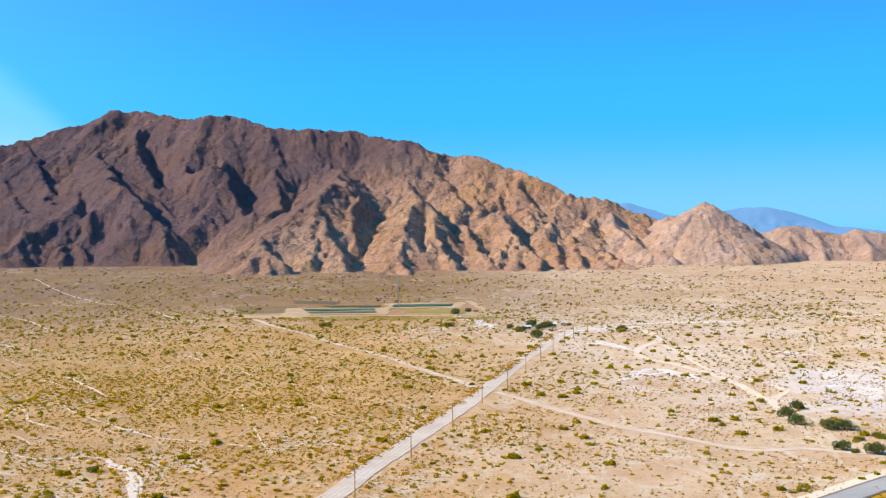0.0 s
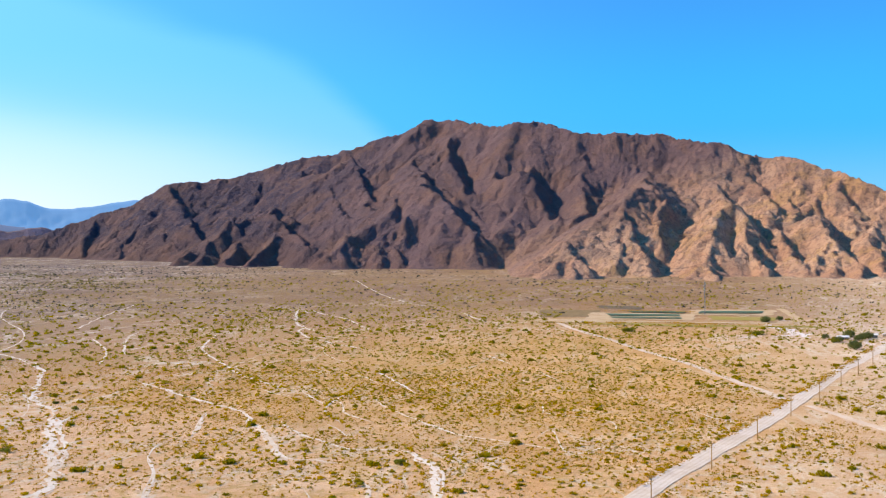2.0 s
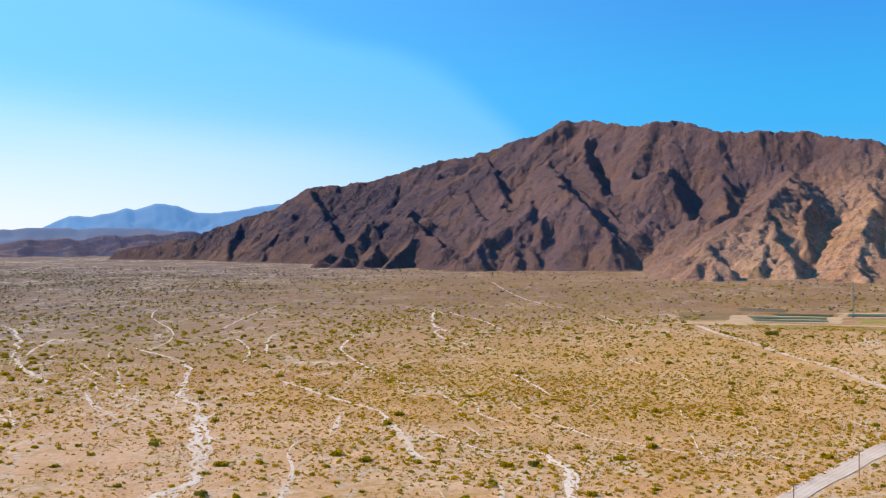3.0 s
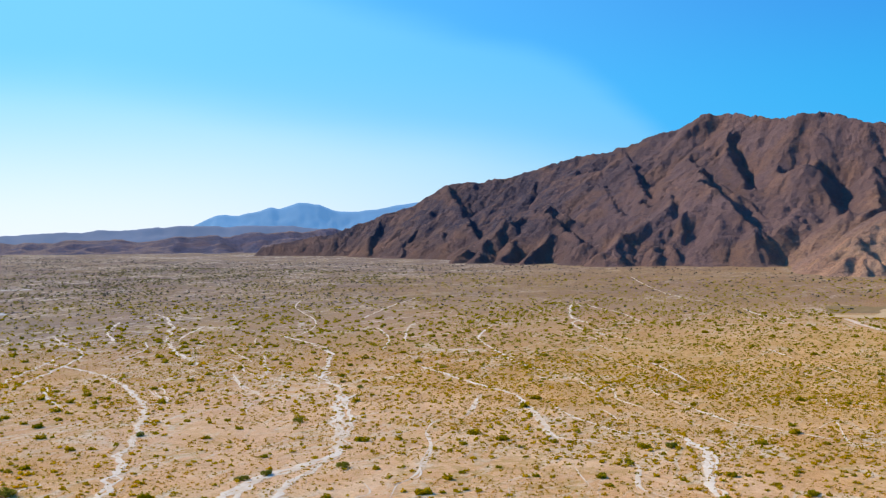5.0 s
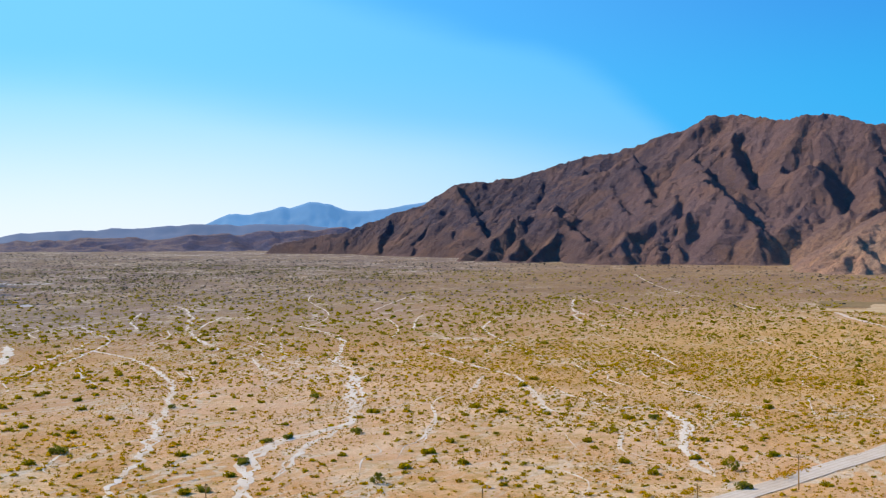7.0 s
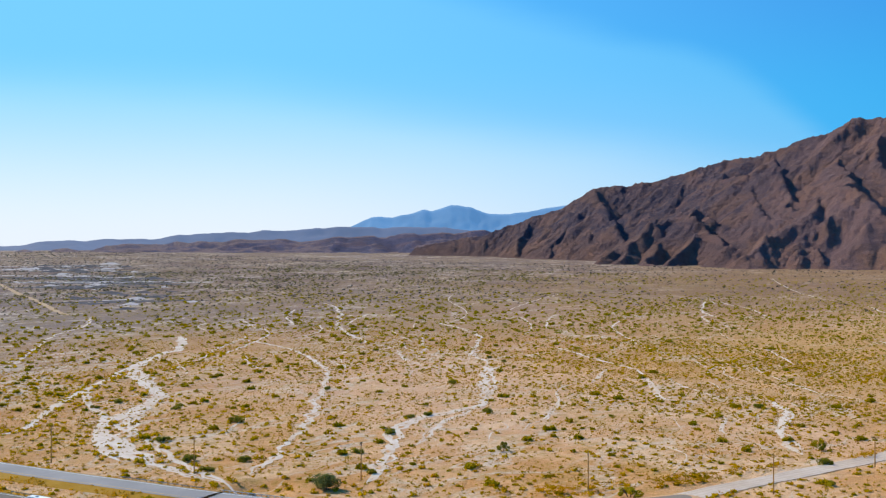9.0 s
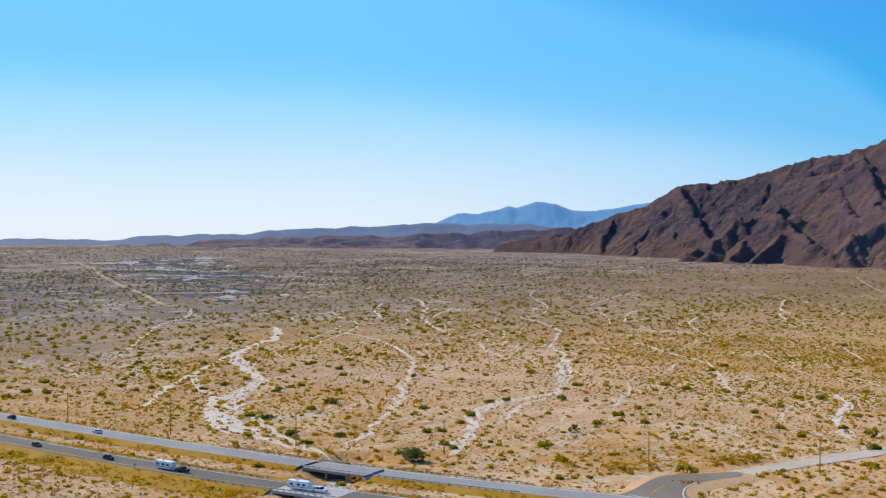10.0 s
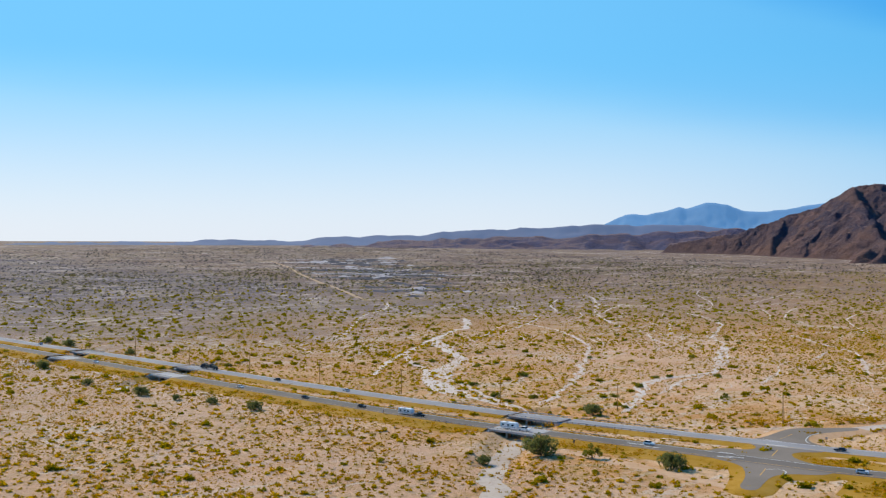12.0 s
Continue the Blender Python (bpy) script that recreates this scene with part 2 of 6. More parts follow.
def rock_material(name, dark, light, accent, split=None, west_haze=None):
    """Bare mountain rock; split: where along x the darker rock gives way to the paler."""
    m = material(name, 0.95)
    k = Nodes(m)
    veins = k.noise(0.012, 6, 0.65, None, 1.2)
    base = k.mix(k.ramp(k.noise(0.006, 4), 0.35, 0.65), dark, tuple(0.75 * c for c in dark))
    # distance haze put into the western rock's colour: darker, purple towards the top
    if west_haze:
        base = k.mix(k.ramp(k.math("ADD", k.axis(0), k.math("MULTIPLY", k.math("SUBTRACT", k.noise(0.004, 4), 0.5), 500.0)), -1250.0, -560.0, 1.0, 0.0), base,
                     k.mix(k.ramp(k.math("ADD", k.axis(2), k.math("MULTIPLY", k.math("SUBTRACT", k.noise(0.007, 4), 0.5), 160.0)), 30.0, 130.0), (0.106, 0.061, 0.056), west_haze))
    base = k.mix(k.math("MULTIPLY", k.ramp(k.noise(0.010, 5, 0.65, None, 0.5), 0.46, 0.62), 0.45), base, (0.195, 0.100, 0.064))
    pale = k.mix(k.ramp(k.noise(0.009, 5, 0.6), 0.35, 0.65), light, accent)
    pale = k.mix(k.math("MULTIPLY", k.ramp(k.noise(0.013, 5, 0.65, None, 0.8), 0.50, 0.62), 0.6), pale, (light[0], 0.55 * light[0], 0.22 * light[0]))
    pale = k.mix(k.math("MULTIPLY", k.ramp(k.noise(0.0075, 5, 0.65, None, 0.8), 0.50, 0.66), 0.55), pale, (0.50 * light[0], 0.62 * light[1], 0.80 * light[2]))
    if split:
        x = k.math("ADD", k.axis(0), k.math("MULTIPLY", k.math("SUBTRACT", k.noise(0.005, 5, 0.65), 0.5), split[2]))
        x = k.math("SUBTRACT", x, k.math("MULTIPLY", k.math("SUBTRACT", k.axis(2), 120.0), split[3]))
        fac = k.ramp(x, split[0], split[1])
    else:
        fac = k.ramp(k.noise(0.004, 3), 0.3, 0.7)
    base = k.mix(fac, base, pale)
    # sand and scree where the slope runs out
    flat = k.ramp(k.axis(2, k.geo.outputs["Normal"]), 0.955, 0.99)
    base = k.mix(k.math("MULTIPLY", flat, 0.85), base, tuple(0.55 * a + 0.45 * b for a, b in zip((0.34, 0.205, 0.135), dark)))
    bare = k.mix(fac, (0.205, 0.112, 0.095), tuple(1.25 * c for c in light)) if split else tuple(1.25 * c for c in light)
    base = k.mix(k.math("MULTIPLY", k.ramp(veins, 0.5, 0.62), 0.35), base, bare)
    base = k.mix(k.math("MULTIPLY", k.ramp(k.noise(0.10, 5, 0.75, None, 0.8), 0.46, 0.62), 0.55), base, tuple(0.62 * c for c in dark))
    base = k.mix(k.math("MULTIPLY", k.ramp(k.noise(0.16, 4, 0.7), 0.56, 0.68), 0.3), base, bare)
    k.colour(base).bump(k.noise(0.085, 7, 0.76), 1.0, 7.0)
    return m


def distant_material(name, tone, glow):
    """A far backdrop that shows mostly the air before it: blue haze put into colour and glow."""
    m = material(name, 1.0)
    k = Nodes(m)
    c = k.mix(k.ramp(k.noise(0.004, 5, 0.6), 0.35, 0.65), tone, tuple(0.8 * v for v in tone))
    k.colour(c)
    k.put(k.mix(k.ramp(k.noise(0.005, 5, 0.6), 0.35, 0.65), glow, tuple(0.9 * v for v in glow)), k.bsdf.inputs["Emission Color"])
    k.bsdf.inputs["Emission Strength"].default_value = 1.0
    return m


def plain(name, c, rough=0.6, vary=0.2, scale=2.0, metal=0.0):
    m = material(name, rough, metal)
    k = Nodes(m)
    k.colour(k.mix(k.ramp(k.noise(scale, 4), 0.3, 0.7), c, tuple(v * (1 - vary) for v in c)))
    return m


DESERT = desert_material()
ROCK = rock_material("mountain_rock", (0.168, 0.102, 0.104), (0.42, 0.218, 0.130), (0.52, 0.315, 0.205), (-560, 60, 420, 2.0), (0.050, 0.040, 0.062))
PALE_ROCK = rock_material("pale_rock", (0.46, 0.285, 0.215), (0.56, 0.37, 0.285), (0.50, 0.32, 0.24))
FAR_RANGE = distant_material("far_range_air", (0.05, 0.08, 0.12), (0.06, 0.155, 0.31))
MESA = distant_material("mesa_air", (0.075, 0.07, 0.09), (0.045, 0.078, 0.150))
# badland rock tinted blue-purple: the haze of distance is put into its base colour
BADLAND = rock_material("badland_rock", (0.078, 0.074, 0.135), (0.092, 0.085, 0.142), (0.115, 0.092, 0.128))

# ---- terrain ----
rng = np.random.default_rng(7)
GRAD = rng.normal(size=(256, 256, 2))
GRAD /= np.linalg.norm(GRAD, axis=2, keepdims=True)


def perlin(x, y):
    xi, yi = np.floor(x).astype(int), np.floor(y).astype(int)
    fx, fy = x - xi, y - yi
    u, v = fx**3 * (fx * (fx * 6 - 15) + 10), fy**3 * (fy * (fy * 6 - 15) + 10)

    def corner(i, j):
        gr = GRAD[(xi + i) % 256, (yi + j) % 256]
        return gr[..., 0] * (fx - i) + gr[..., 1] * (fy - j)

    a = corner(0, 0) * (1 - u) + corner(1, 0) * u
    b = corner(0, 1) * (1 - u) + corner(1, 1) * u
    return (a * (1 - v) + b * v) * 1.5


def fbm(x, y, octaves=5, gain=0.5):
    out, amp = np.zeros_like(x), 1.0
    for n in range(octaves):
        out += amp * perlin(x * 2**n + 17.3 * n, y * 2**n - 9.1 * n)
        amp *= gain
    return out


def ground_z(x, y):
    """The plain: flat near by, then rising as a fan; rise and cap fit the horizon in view."""
    d = np.hypot(x, y)
    return np.minimum(4 + 0.0165 * 80 * np.logaddexp(0, (d - 650) / 80), 57)


UNDER_BRIDGES = [((-205, 160), (-172, 113)), ((-172, 113), (-128, 60)), ((-490, 120), (-425, 40)), ((-620, 105), (-555, 20))]


def relief(x, y):
    """The plain with its slight swells, and the channels where washes pass under the highway."""
    d = np.hypot(x, y)
    z = ground_z(x, y) + np.clip(d / 600, 0.25, 1.0) * 0.7 * fbm(x / 90, y / 90, 2) - 0.2
    dip = np.zeros_like(z)
    for (x0, y0), (x1, y1) in UNDER_BRIDGES:
        t = np.clip(((x - x0) * (x1 - x0) + (y - y0) * (y1 - y0)) / ((x1 - x0) ** 2 + (y1 - y0) ** 2), 0, 1)
        dip = np.maximum(dip, np.exp(-((np.hypot(x - x0 - t * (x1 - x0), y - y0 - t * (y1 - y0)) / 10) ** 4)))
    return z - 2.6 * dip


def grid_mesh(name, P, keep=None, smooth=True):
    """A mesh over a grid of points, rows by columns; keep: which cells are built."""
    r, c = P.shape[:2]
    idx = np.arange(r * c).reshape(r, c)
    q = np.stack([idx[:-1, :-1], idx[:-1, 1:], idx[1:, 1:], idx[1:, :-1]], -1)
    q = q[keep] if keep is not None else q.reshape(-1, 4)
    used = np.unique(q)
    remap = np.full(r * c, -1)
    remap[used] = np.arange(len(used))
    return fast_mesh(name, P.reshape(-1, 3)[used], remap[q], smooth)


def fast_mesh(name, verts, faces, smooth=False):
    me = bpy.data.meshes.new(name)
    faces = np.asarray(faces)
    n = faces.shape[1]
    me.vertices.add(len(verts))
    me.vertices.foreach_set("co", (np.asarray(verts) * M).astype(np.float32).ravel())
    me.loops.add(faces.size)
    me.loops.foreach_set("vertex_index", faces.astype(np.int32).ravel())
    me.polygons.add(len(faces))
    me.polygons.foreach_set("loop_start", np.arange(0, faces.size, n, dtype=np.int32))
    me.polygons.foreach_set("loop_total", np.full(len(faces), n, np.int32))
    if smooth:
        me.polygons.foreach_set("use_smooth", np.ones(len(faces), bool))
    me.update(calc_edges=True)
    return me


def thing(name, me, mat, label="", category="", group="", kind=""):
    if mat:
        me.materials.append(mat)
    return tagged(new(name, me), label, category, group, kind)


# the plain, one sheet of rings round the start, finer near by
rad = np.concatenate([[0.0], np.geomspace(30, 7500, 560)])
ang = np.linspace(0, 2 * np.pi, 641)
R, A = np.meshgrid(rad, ang, indexing="ij")
X, Y = -R * np.sin(A), R * np.cos(A)
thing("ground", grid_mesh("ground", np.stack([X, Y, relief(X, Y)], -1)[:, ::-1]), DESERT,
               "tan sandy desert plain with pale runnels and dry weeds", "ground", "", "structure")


def raise_ridge(h, xs, ys, X, Y, pts, slope):
    """Lift the field h to a ridge line with even flanks."""
    for (x0, y0, z0), (x1, y1, z1) in zip(pts[:-1], pts[1:]):
        reach = max(z0, z1) / slope + 20
        i0, i1 = np.searchsorted(ys, (min(y0, y1) - reach, max(y0, y1) + reach))
        j0, j1 = np.searchsorted(xs, (min(x0, x1) - reach, max(x0, x1) + reach))
        if i0 >= i1 or j0 >= j1:
            continue
        A, B = X[i0:i1, j0:j1], Y[i0:i1, j0:j1]
        dx, dy = x1 - x0, y1 - y0
        t = np.clip(((A - x0) * dx + (B - y0) * dy) / (dx * dx + dy * dy + 1e-9), 0, 1)
        d = np.hypot(A - x0 - t * dx, B - y0 - t * dy)
        view = h[i0:i1, j0:j1]
        np.maximum(view, z0 + t * (z1 - z0) - slope * d, out=view)


def branches(pts, gap, fall, reach, lean, g, low=30.0):
    """Side ridges that leave a ridge line downhill to both sides."""
    out = []
    p = np.array(pts, float)
    for a, b in zip(p[:-1], p[1:]):
        run = np.hypot(*(b - a)[:2])
        n = max(1, int(run / gap + g.random()))
        for k in range(n):
            for side in (-1, 1):
                if g.random() < 0.18:
                    continue
                t = (k + g.uniform(0.1, 0.9)) / n
                q = a + (b - a) * t
                d = (b - a)[:2] / (run + 1e-9) * (1 if a[2] >= b[2] else -1)
                ang = side * radians(g.uniform(*lean))
                w = np.array([d[0] * math.cos(ang) - d[1] * math.sin(ang), d[0] * math.sin(ang) + d[1] * math.cos(ang)])
                length = min(g.uniform(*reach), (q[2] - low) / fall)
                if length < 12:
                    continue
                line, z = [tuple(q - (0, 0, 1.0))], q[2] - 1.0
                for _ in range(3):
                    bend = radians(g.uniform(-22, 22))
                    w = np.array([w[0] * math.cos(bend) - w[1] * math.sin(bend), w[0] * math.sin(bend) + w[1] * math.cos(bend)])
                    z -= fall * length / 3 * g.uniform(0.6, 1.35)
                    line.append((line[-1][0] + w[0] * length / 3, line[-1][1] + w[1] * length / 3, z))
                out.append(line)
    return out


def erode(h, base, cell, rounds, k, soft=0.06):
    """Running water cuts valleys into the slopes down to the base."""
    r, c = h.shape
    n = r * c
    shifts = [(-1, -1), (-1, 0), (-1, 1), (0, -1), (0, 1), (1, -1), (1, 0), (1, 1)]
    own = np.arange(n).reshape(r, c)
    for _ in range(rounds):
        best, recv = np.zeros((r, c)), own.copy()
        for i, j in shifts:
            other = np.roll(h, (-i, -j), (0, 1))
            s = (h - other) / math.hypot(i, j)
            better = s > best
            best[better] = s[better]
            recv[better] = np.roll(own, (-i, -j), (0, 1))[better]
        order = np.argsort(-h, axis=None, kind="stable").tolist()
        to = recv.ravel().tolist()
        area = [1.0] * n
        for i in order:
            if to[i] != i:
                area[to[i]] += area[i]
        f = (k * np.maximum(np.sqrt(np.array(area)) - 1.4, 0.05)).tolist()
        z, low = h.ravel().tolist(), base.ravel().tolist()
        for i in reversed(order):
            if to[i] != i:
                z[i] = max((z[i] + f[i] * z[to[i]]) / (1 + f[i]), low[i])
        h = np.array(z).reshape(r, c)
        # loose scree slides off the steepest cells
        mean = (np.roll(h, 1, 0) + np.roll(h, -1, 0) + np.roll(h, 1, 1) + np.roll(h, -1, 1)) / 4
        h = np.where(h > base + 1, h + soft * (mean - h), h)
    return h


def finer(h):
    """The same field at half the cell."""
    r, c = h.shape
    y, x = np.linspace(0, r - 1, 2 * r - 1), np.linspace(0, c - 1, 2 * c - 1)
    rows = np.stack([np.interp(x, np.arange(c), row) for row in h])
    return np.stack([np.interp(y, np.arange(r), col) for col in rows.T], 1)


def eroded_mountain(name, x0, x1, y0, y1, cell, crest, spurs, mat, label, flank, rough=1.0, rounds=5, k=0.02, seed=4):
    """A mountain of a crest, its spurs, their side ridges and the gullies between them."""
    g = np.random.default_rng(seed)
    xs, ys = np.arange(x0, x1, cell), np.arange(y0, y1, cell)
    X, Y = np.meshgrid(xs, ys)
    wx, wy = rough * 11 * fbm(X / 90, Y / 90, 4), rough * 11 * fbm(X / 90 + 40, Y / 90 + 7, 4)
    base = ground_z(X, Y) - 3
    h = base.copy()
    A, B = X + wx, Y + wy
    raise_ridge(h, xs, ys, A, B, crest, flank[0])
    first = branches(crest, 170 * rough, flank[0] * 0.66, (180 * rough, 460 * rough), (60, 105), g)
    second = []
    for s in spurs:
        raise_ridge(h, xs, ys, A, B, s, flank[1])
        second += branches(s, 115 * rough, flank[1] * 0.68, (60 * rough, 170 * rough), (40, 75), g)
    for s in first:
        raise_ridge(h, xs, ys, A, B, s, flank[1])
        second += branches(s, 120 * rough, flank[1] * 0.68, (50 * rough, 140 * rough), (40, 75), g)
    for s in second:
        raise_ridge(h, xs, ys, A, B, s, flank[2])
        for third in branches(s, 50, flank[2] * 0.7, (20, 55), (40, 80), g):
            raise_ridge(h, xs, ys, A, B, third, flank[2] * 1.08)
    over = np.clip((h - base) / 60, 0, 1)
    h = np.maximum(h + rough * over * (5 * fbm(X / 70, Y / 70, 4) + 0.6 * rng.normal(size=X.shape)), base)
    h = erode(h, base, cell, rounds, k)
    h = finer(h)
    xs, ys = np.linspace(xs[0], xs[-1], h.shape[1]), np.linspace(ys[0], ys[-1], h.shape[0])
    X, Y = np.meshgrid(xs, ys)
    base = ground_z(X, Y) - 3
    over = np.clip((h - base) / 25, 0, 1)
    crag = 2.6
    h = h + rough * over * (2.2 * fbm(X / 26, Y / 26, 4, 0.6) - crag * 5.5 * np.abs(fbm(X / 62 + 5, Y / 62, 4, 0.5)) + 2.6 * crag + 1.2 * fbm(X / 11, Y / 11, 2))
    # scree and fans ease the foot into the plain
    soft = 5.0 * rough * (1 + 0.8 * fbm(X / 120, Y / 120, 3))
    over = np.clip((h - base) / (9 * soft), 0, 1)
    h = base + soft * np.logaddexp(0, (h - base - 1.5 * soft) / soft) + 1.5 * soft * over**2 * (3 - 2 * over)
    P = np.stack([X, Y, h], -1)
    up = h > base + 2.5
    keep = up[:-1, :-1] | up[1:, :-1] | up[:-1, 1:] | up[1:, 1:]
    return thing(name, grid_mesh(name, P, keep, False), mat, label, "mountain")


CREST = [(-2050, 2480, 70), (-1844, 2560, 112), (-1648, 2675, 191), (-1571, 2722, 246), (-1398, 2759, 258), (-1291, 2756, 284),
         (-1178, 2751, 310), (-1076, 2740, 318), (-907, 2748, 368), (-825, 2730, 395), (-772, 2738, 403), (-643, 2675, 372),
         (-575, 2635, 376), (-507, 2648, 379), (-410, 2618, 342), (-263, 2637, 340), (-196, 2643, 336), (-99, 2598, 308),
         (22, 2600, 275), (87, 2548, 266), (175, 2494, 230), (272, 2435, 180), (370, 2422, 158), (470, 2400, 118)]
RIDGES, GULLIES, FINS = [], [], []


def ridge(west, east, *line):
    """One more ridge of the mountain: how steep its two sides fall, and its line downhill."""
    RIDGES.append((west, east, line))


def gully(west, east, *line):
    """A gully cut into the slopes: how steep its two sides rise, and its line downhill."""
    GULLIES.append((west, east, line))


def fin(west, east, *line):
    FINS.append((west, east, line))


# the upper slopes
ridge(0.78, 1.75, (-775, 2738, 397), (-729, 2621, 328), (-676, 2511, 269), (-633, 2418, 213))
ridge(0.81, 1.82, (-636, 2717, 366), (-656, 2629, 334), (-627, 2544, 292), (-618, 2495, 260))
ridge(0.78, 1.33, (-618, 2495, 260), (-585, 2441, 221), (-546, 2409, 197))
ridge(0.65, 0.98, (-867, 2694, 351), (-828, 2591, 296), (-770, 2504, 261), (-733, 2432, 231), (-725, 2372, 214))
ridge(0.91, 1.12, (-578, 2678, 368), (-583, 2575, 307), (-594, 2490, 252))
ridge(0.91, 1.12, (-541, 2666, 356), (-547, 2562, 302), (-563, 2446, 230))
ridge(0.85, 1.05, (-504, 2653, 365), (-508, 2550, 301), (-529, 2444, 236), (-559, 2355, 171))
ridge(0.72, 1.54, (-504, 2653, 365), (-465, 2548, 291), (-482, 2484, 248), (-470, 2435, 213), (-468, 2384, 174), (-464, 2324, 127), (-463, 2284, 95))
ridge(0.72, 1.12, (-497, 2409, 197), (-512, 2335, 151), (-526, 2280, 112))
ridge(0.72, 1.19, (-389, 2662, 333), (-383, 2541, 267), (-391, 2429, 210), (-399, 2356, 170), (-401, 2305, 140), (-403, 2264, 109))
ridge(0.72, 1.40, (-383, 2541, 267), (-378, 2471, 224), (-352, 2384, 175), (-364, 2301, 133))
ridge(0.72, 1.68, (-383, 2663, 335), (-318, 2581, 293), (-259, 2466, 251), (-208, 2341, 215))
ridge(0.78, 1.26, (-345, 2537, 253), (-322, 2459, 213), (-323, 2368, 170))
ridge(0.59, 1.12, (-260, 2748, 339), (-197, 2653, 287), (-109, 2518, 232), (-55, 2419, 183))
ridge(0.65, 1.26, (-183, 2754, 330), (-159, 2655, 287), (-125, 2577, 255))
ridge(0.65, 0.98, (-88, 2689, 303), (-32, 2580, 255), (8, 2490, 213))
ridge(0.65, 1.12, (22, 2650, 269), (41, 2540, 219), (20, 2450, 177))
ridge(0.65, 1.26, (84, 2639, 263), (113, 2537, 223), (120, 2427, 176))
ridge(0.65, 1.26, (156, 2595, 239), (188, 2493, 199), (201, 2412, 162))
# the front ridge and hill on the west
ridge(0.85, 1.40, (-725, 2372, 214), (-684, 2332, 197), (-639, 2293, 169), (-596, 2252, 133), (-559, 2231, 107))
ridge(0.78, 0.84, (-725, 2372, 214), (-777, 2334, 195), (-813, 2301, 166), (-838, 2270, 141), (-882, 2232, 118), (-915, 2186, 83))
ridge(0.91, 1.40, (-777, 2334, 195), (-774, 2261, 155), (-819, 2192, 108), (-821, 2149, 70))
ridge(0.91, 1.40, (-725, 2372, 214), (-727, 2277, 155), (-724, 2215, 108), (-752, 2163, 74))
ridge(0.91, 1.26, (-660, 2307, 182), (-635, 2242, 126), (-646, 2197, 92))
ridge(0.98, 0.98, (-748, 2175, 67), (-671, 2221, 87), (-601, 2261, 120), (-528, 2259, 100), (-461, 2233, 56))
ridge(0.91, 1.33, (-601, 2261, 120), (-597, 2211, 81), (-618, 2174, 56))
ridge(0.91, 1.26, (-549, 2264, 107), (-530, 2218, 75), (-513, 2181, 47))
ridge(0.91, 1.26, (-717, 2185, 74), (-738, 2147, 60), (-741, 2124, 50))
ridge(0.75, 1.54, (-998, 2616, 309), (-947, 2486, 251), (-883, 2381, 195), (-825, 2307, 154))
ridge(0.75, 1.54, (-1092, 2600, 290), (-1010, 2493, 239), (-934, 2384, 183), (-881, 2308, 142))
ridge(0.72, 1.40, (-931, 2598, 297), (-902, 2524, 262), (-857, 2455, 231))
ridge(0.91, 1.12, (-835, 2186, 111), (-836, 2143, 83), (-844, 2107, 67))
# the far western flank
ridge(0.65, 1.33, (-1574, 2715, 246), (-1467, 2592, 187), (-1378, 2493, 130), (-1314, 2425, 92))
ridge(0.72, 1.26, (-1298, 2681, 268), (-1308, 2564, 213), (-1249, 2493, 169), (-1231, 2412, 131))
ridge(0.78, 1.19, (-1154, 2659, 281), (-1157, 2526, 222), (-1166, 2445, 189), (-1180, 2360, 149), (-1200, 2271, 108), (-1209, 2198, 75), (-1209, 2152, 57))
ridge(0.78, 1.54, (-1082, 2603, 247), (-1099, 2509, 212), (-1104, 2418, 181), (-1094, 2357, 153), (-1048, 2334, 133), (-997, 2302, 117))
ridge(0.78, 1.40, (-1013, 2436, 196), (-968, 2369, 151), (-896, 2322, 123))
ridge(0.91, 1.40, (-1001, 2311, 127), (-960, 2242, 88), (-907, 2199, 61))
ridge(0.91, 1.26, (-1039, 2294, 108), (-1047, 2202, 71), (-1048, 2146, 48))
ridge(0.91, 1.40, (-1139, 2291, 96), (-1115, 2191, 62), (-1097, 2122, 41), (-1053, 2122, 36))
ridge(0.85, 1.26, (-1207, 2278, 109), (-1186, 2210, 77), (-1169, 2151, 50))
ridge(0.78, 1.40, (-1448, 2510, 137), (-1431, 2428, 98), (-1383, 2386, 70))
ridge(0.65, 1.12, (-1626, 2660, 198), (-1557, 2562, 151), (-1547, 2474, 105), (-1551, 2424, 76))
ridge(0.78, 1.26, (-1736, 2626, 151), (-1698, 2519, 100), (-1668, 2443, 61))
ridge(0.91, 1.40, (-1641, 2509, 93), (-1610, 2481, 75), (-1579, 2454, 57))
# the pale crags at the foot
ridge(0.62, 2.40, (-207, 2331, 212), (-228, 2279, 200), (-243, 2217, 177), (-245, 2156, 150), (-247, 2095, 123), (-252, 2034, 95), (-254, 1994, 74))
ridge(0.60, 0.80, (-243, 2217, 177), (-273, 2163, 150), (-297, 2109, 121), (-307, 2088, 110))
ridge(0.90, 1.20, (-207, 2331, 212), (-171, 2304, 194))
ridge(0.60, 0.60, (-308, 2097, 112), (-330, 2033, 97), (-352, 1979, 75), (-371, 1925, 56))
ridge(0.60, 0.70, (-308, 2097, 112), (-275, 2011, 81), (-242, 1955, 59))
ridge(0.60, 0.90, (-330, 2033, 97), (-322, 1933, 67), (-332, 1861, 46))
ridge(0.70, 1.30, (-319, 1934, 69), (-301, 1896, 56), (-295, 1826, 33))
ridge(0.70, 1.20, (-301, 1896, 56), (-271, 1871, 47))
ridge(0.55, 1.70, (-82, 2299, 191), (-48, 2209, 162))
ridge(1.50, 1.70, (-48, 2209, 162), (-24, 2120, 120), (-5, 2030, 77), (18, 1960, 49))
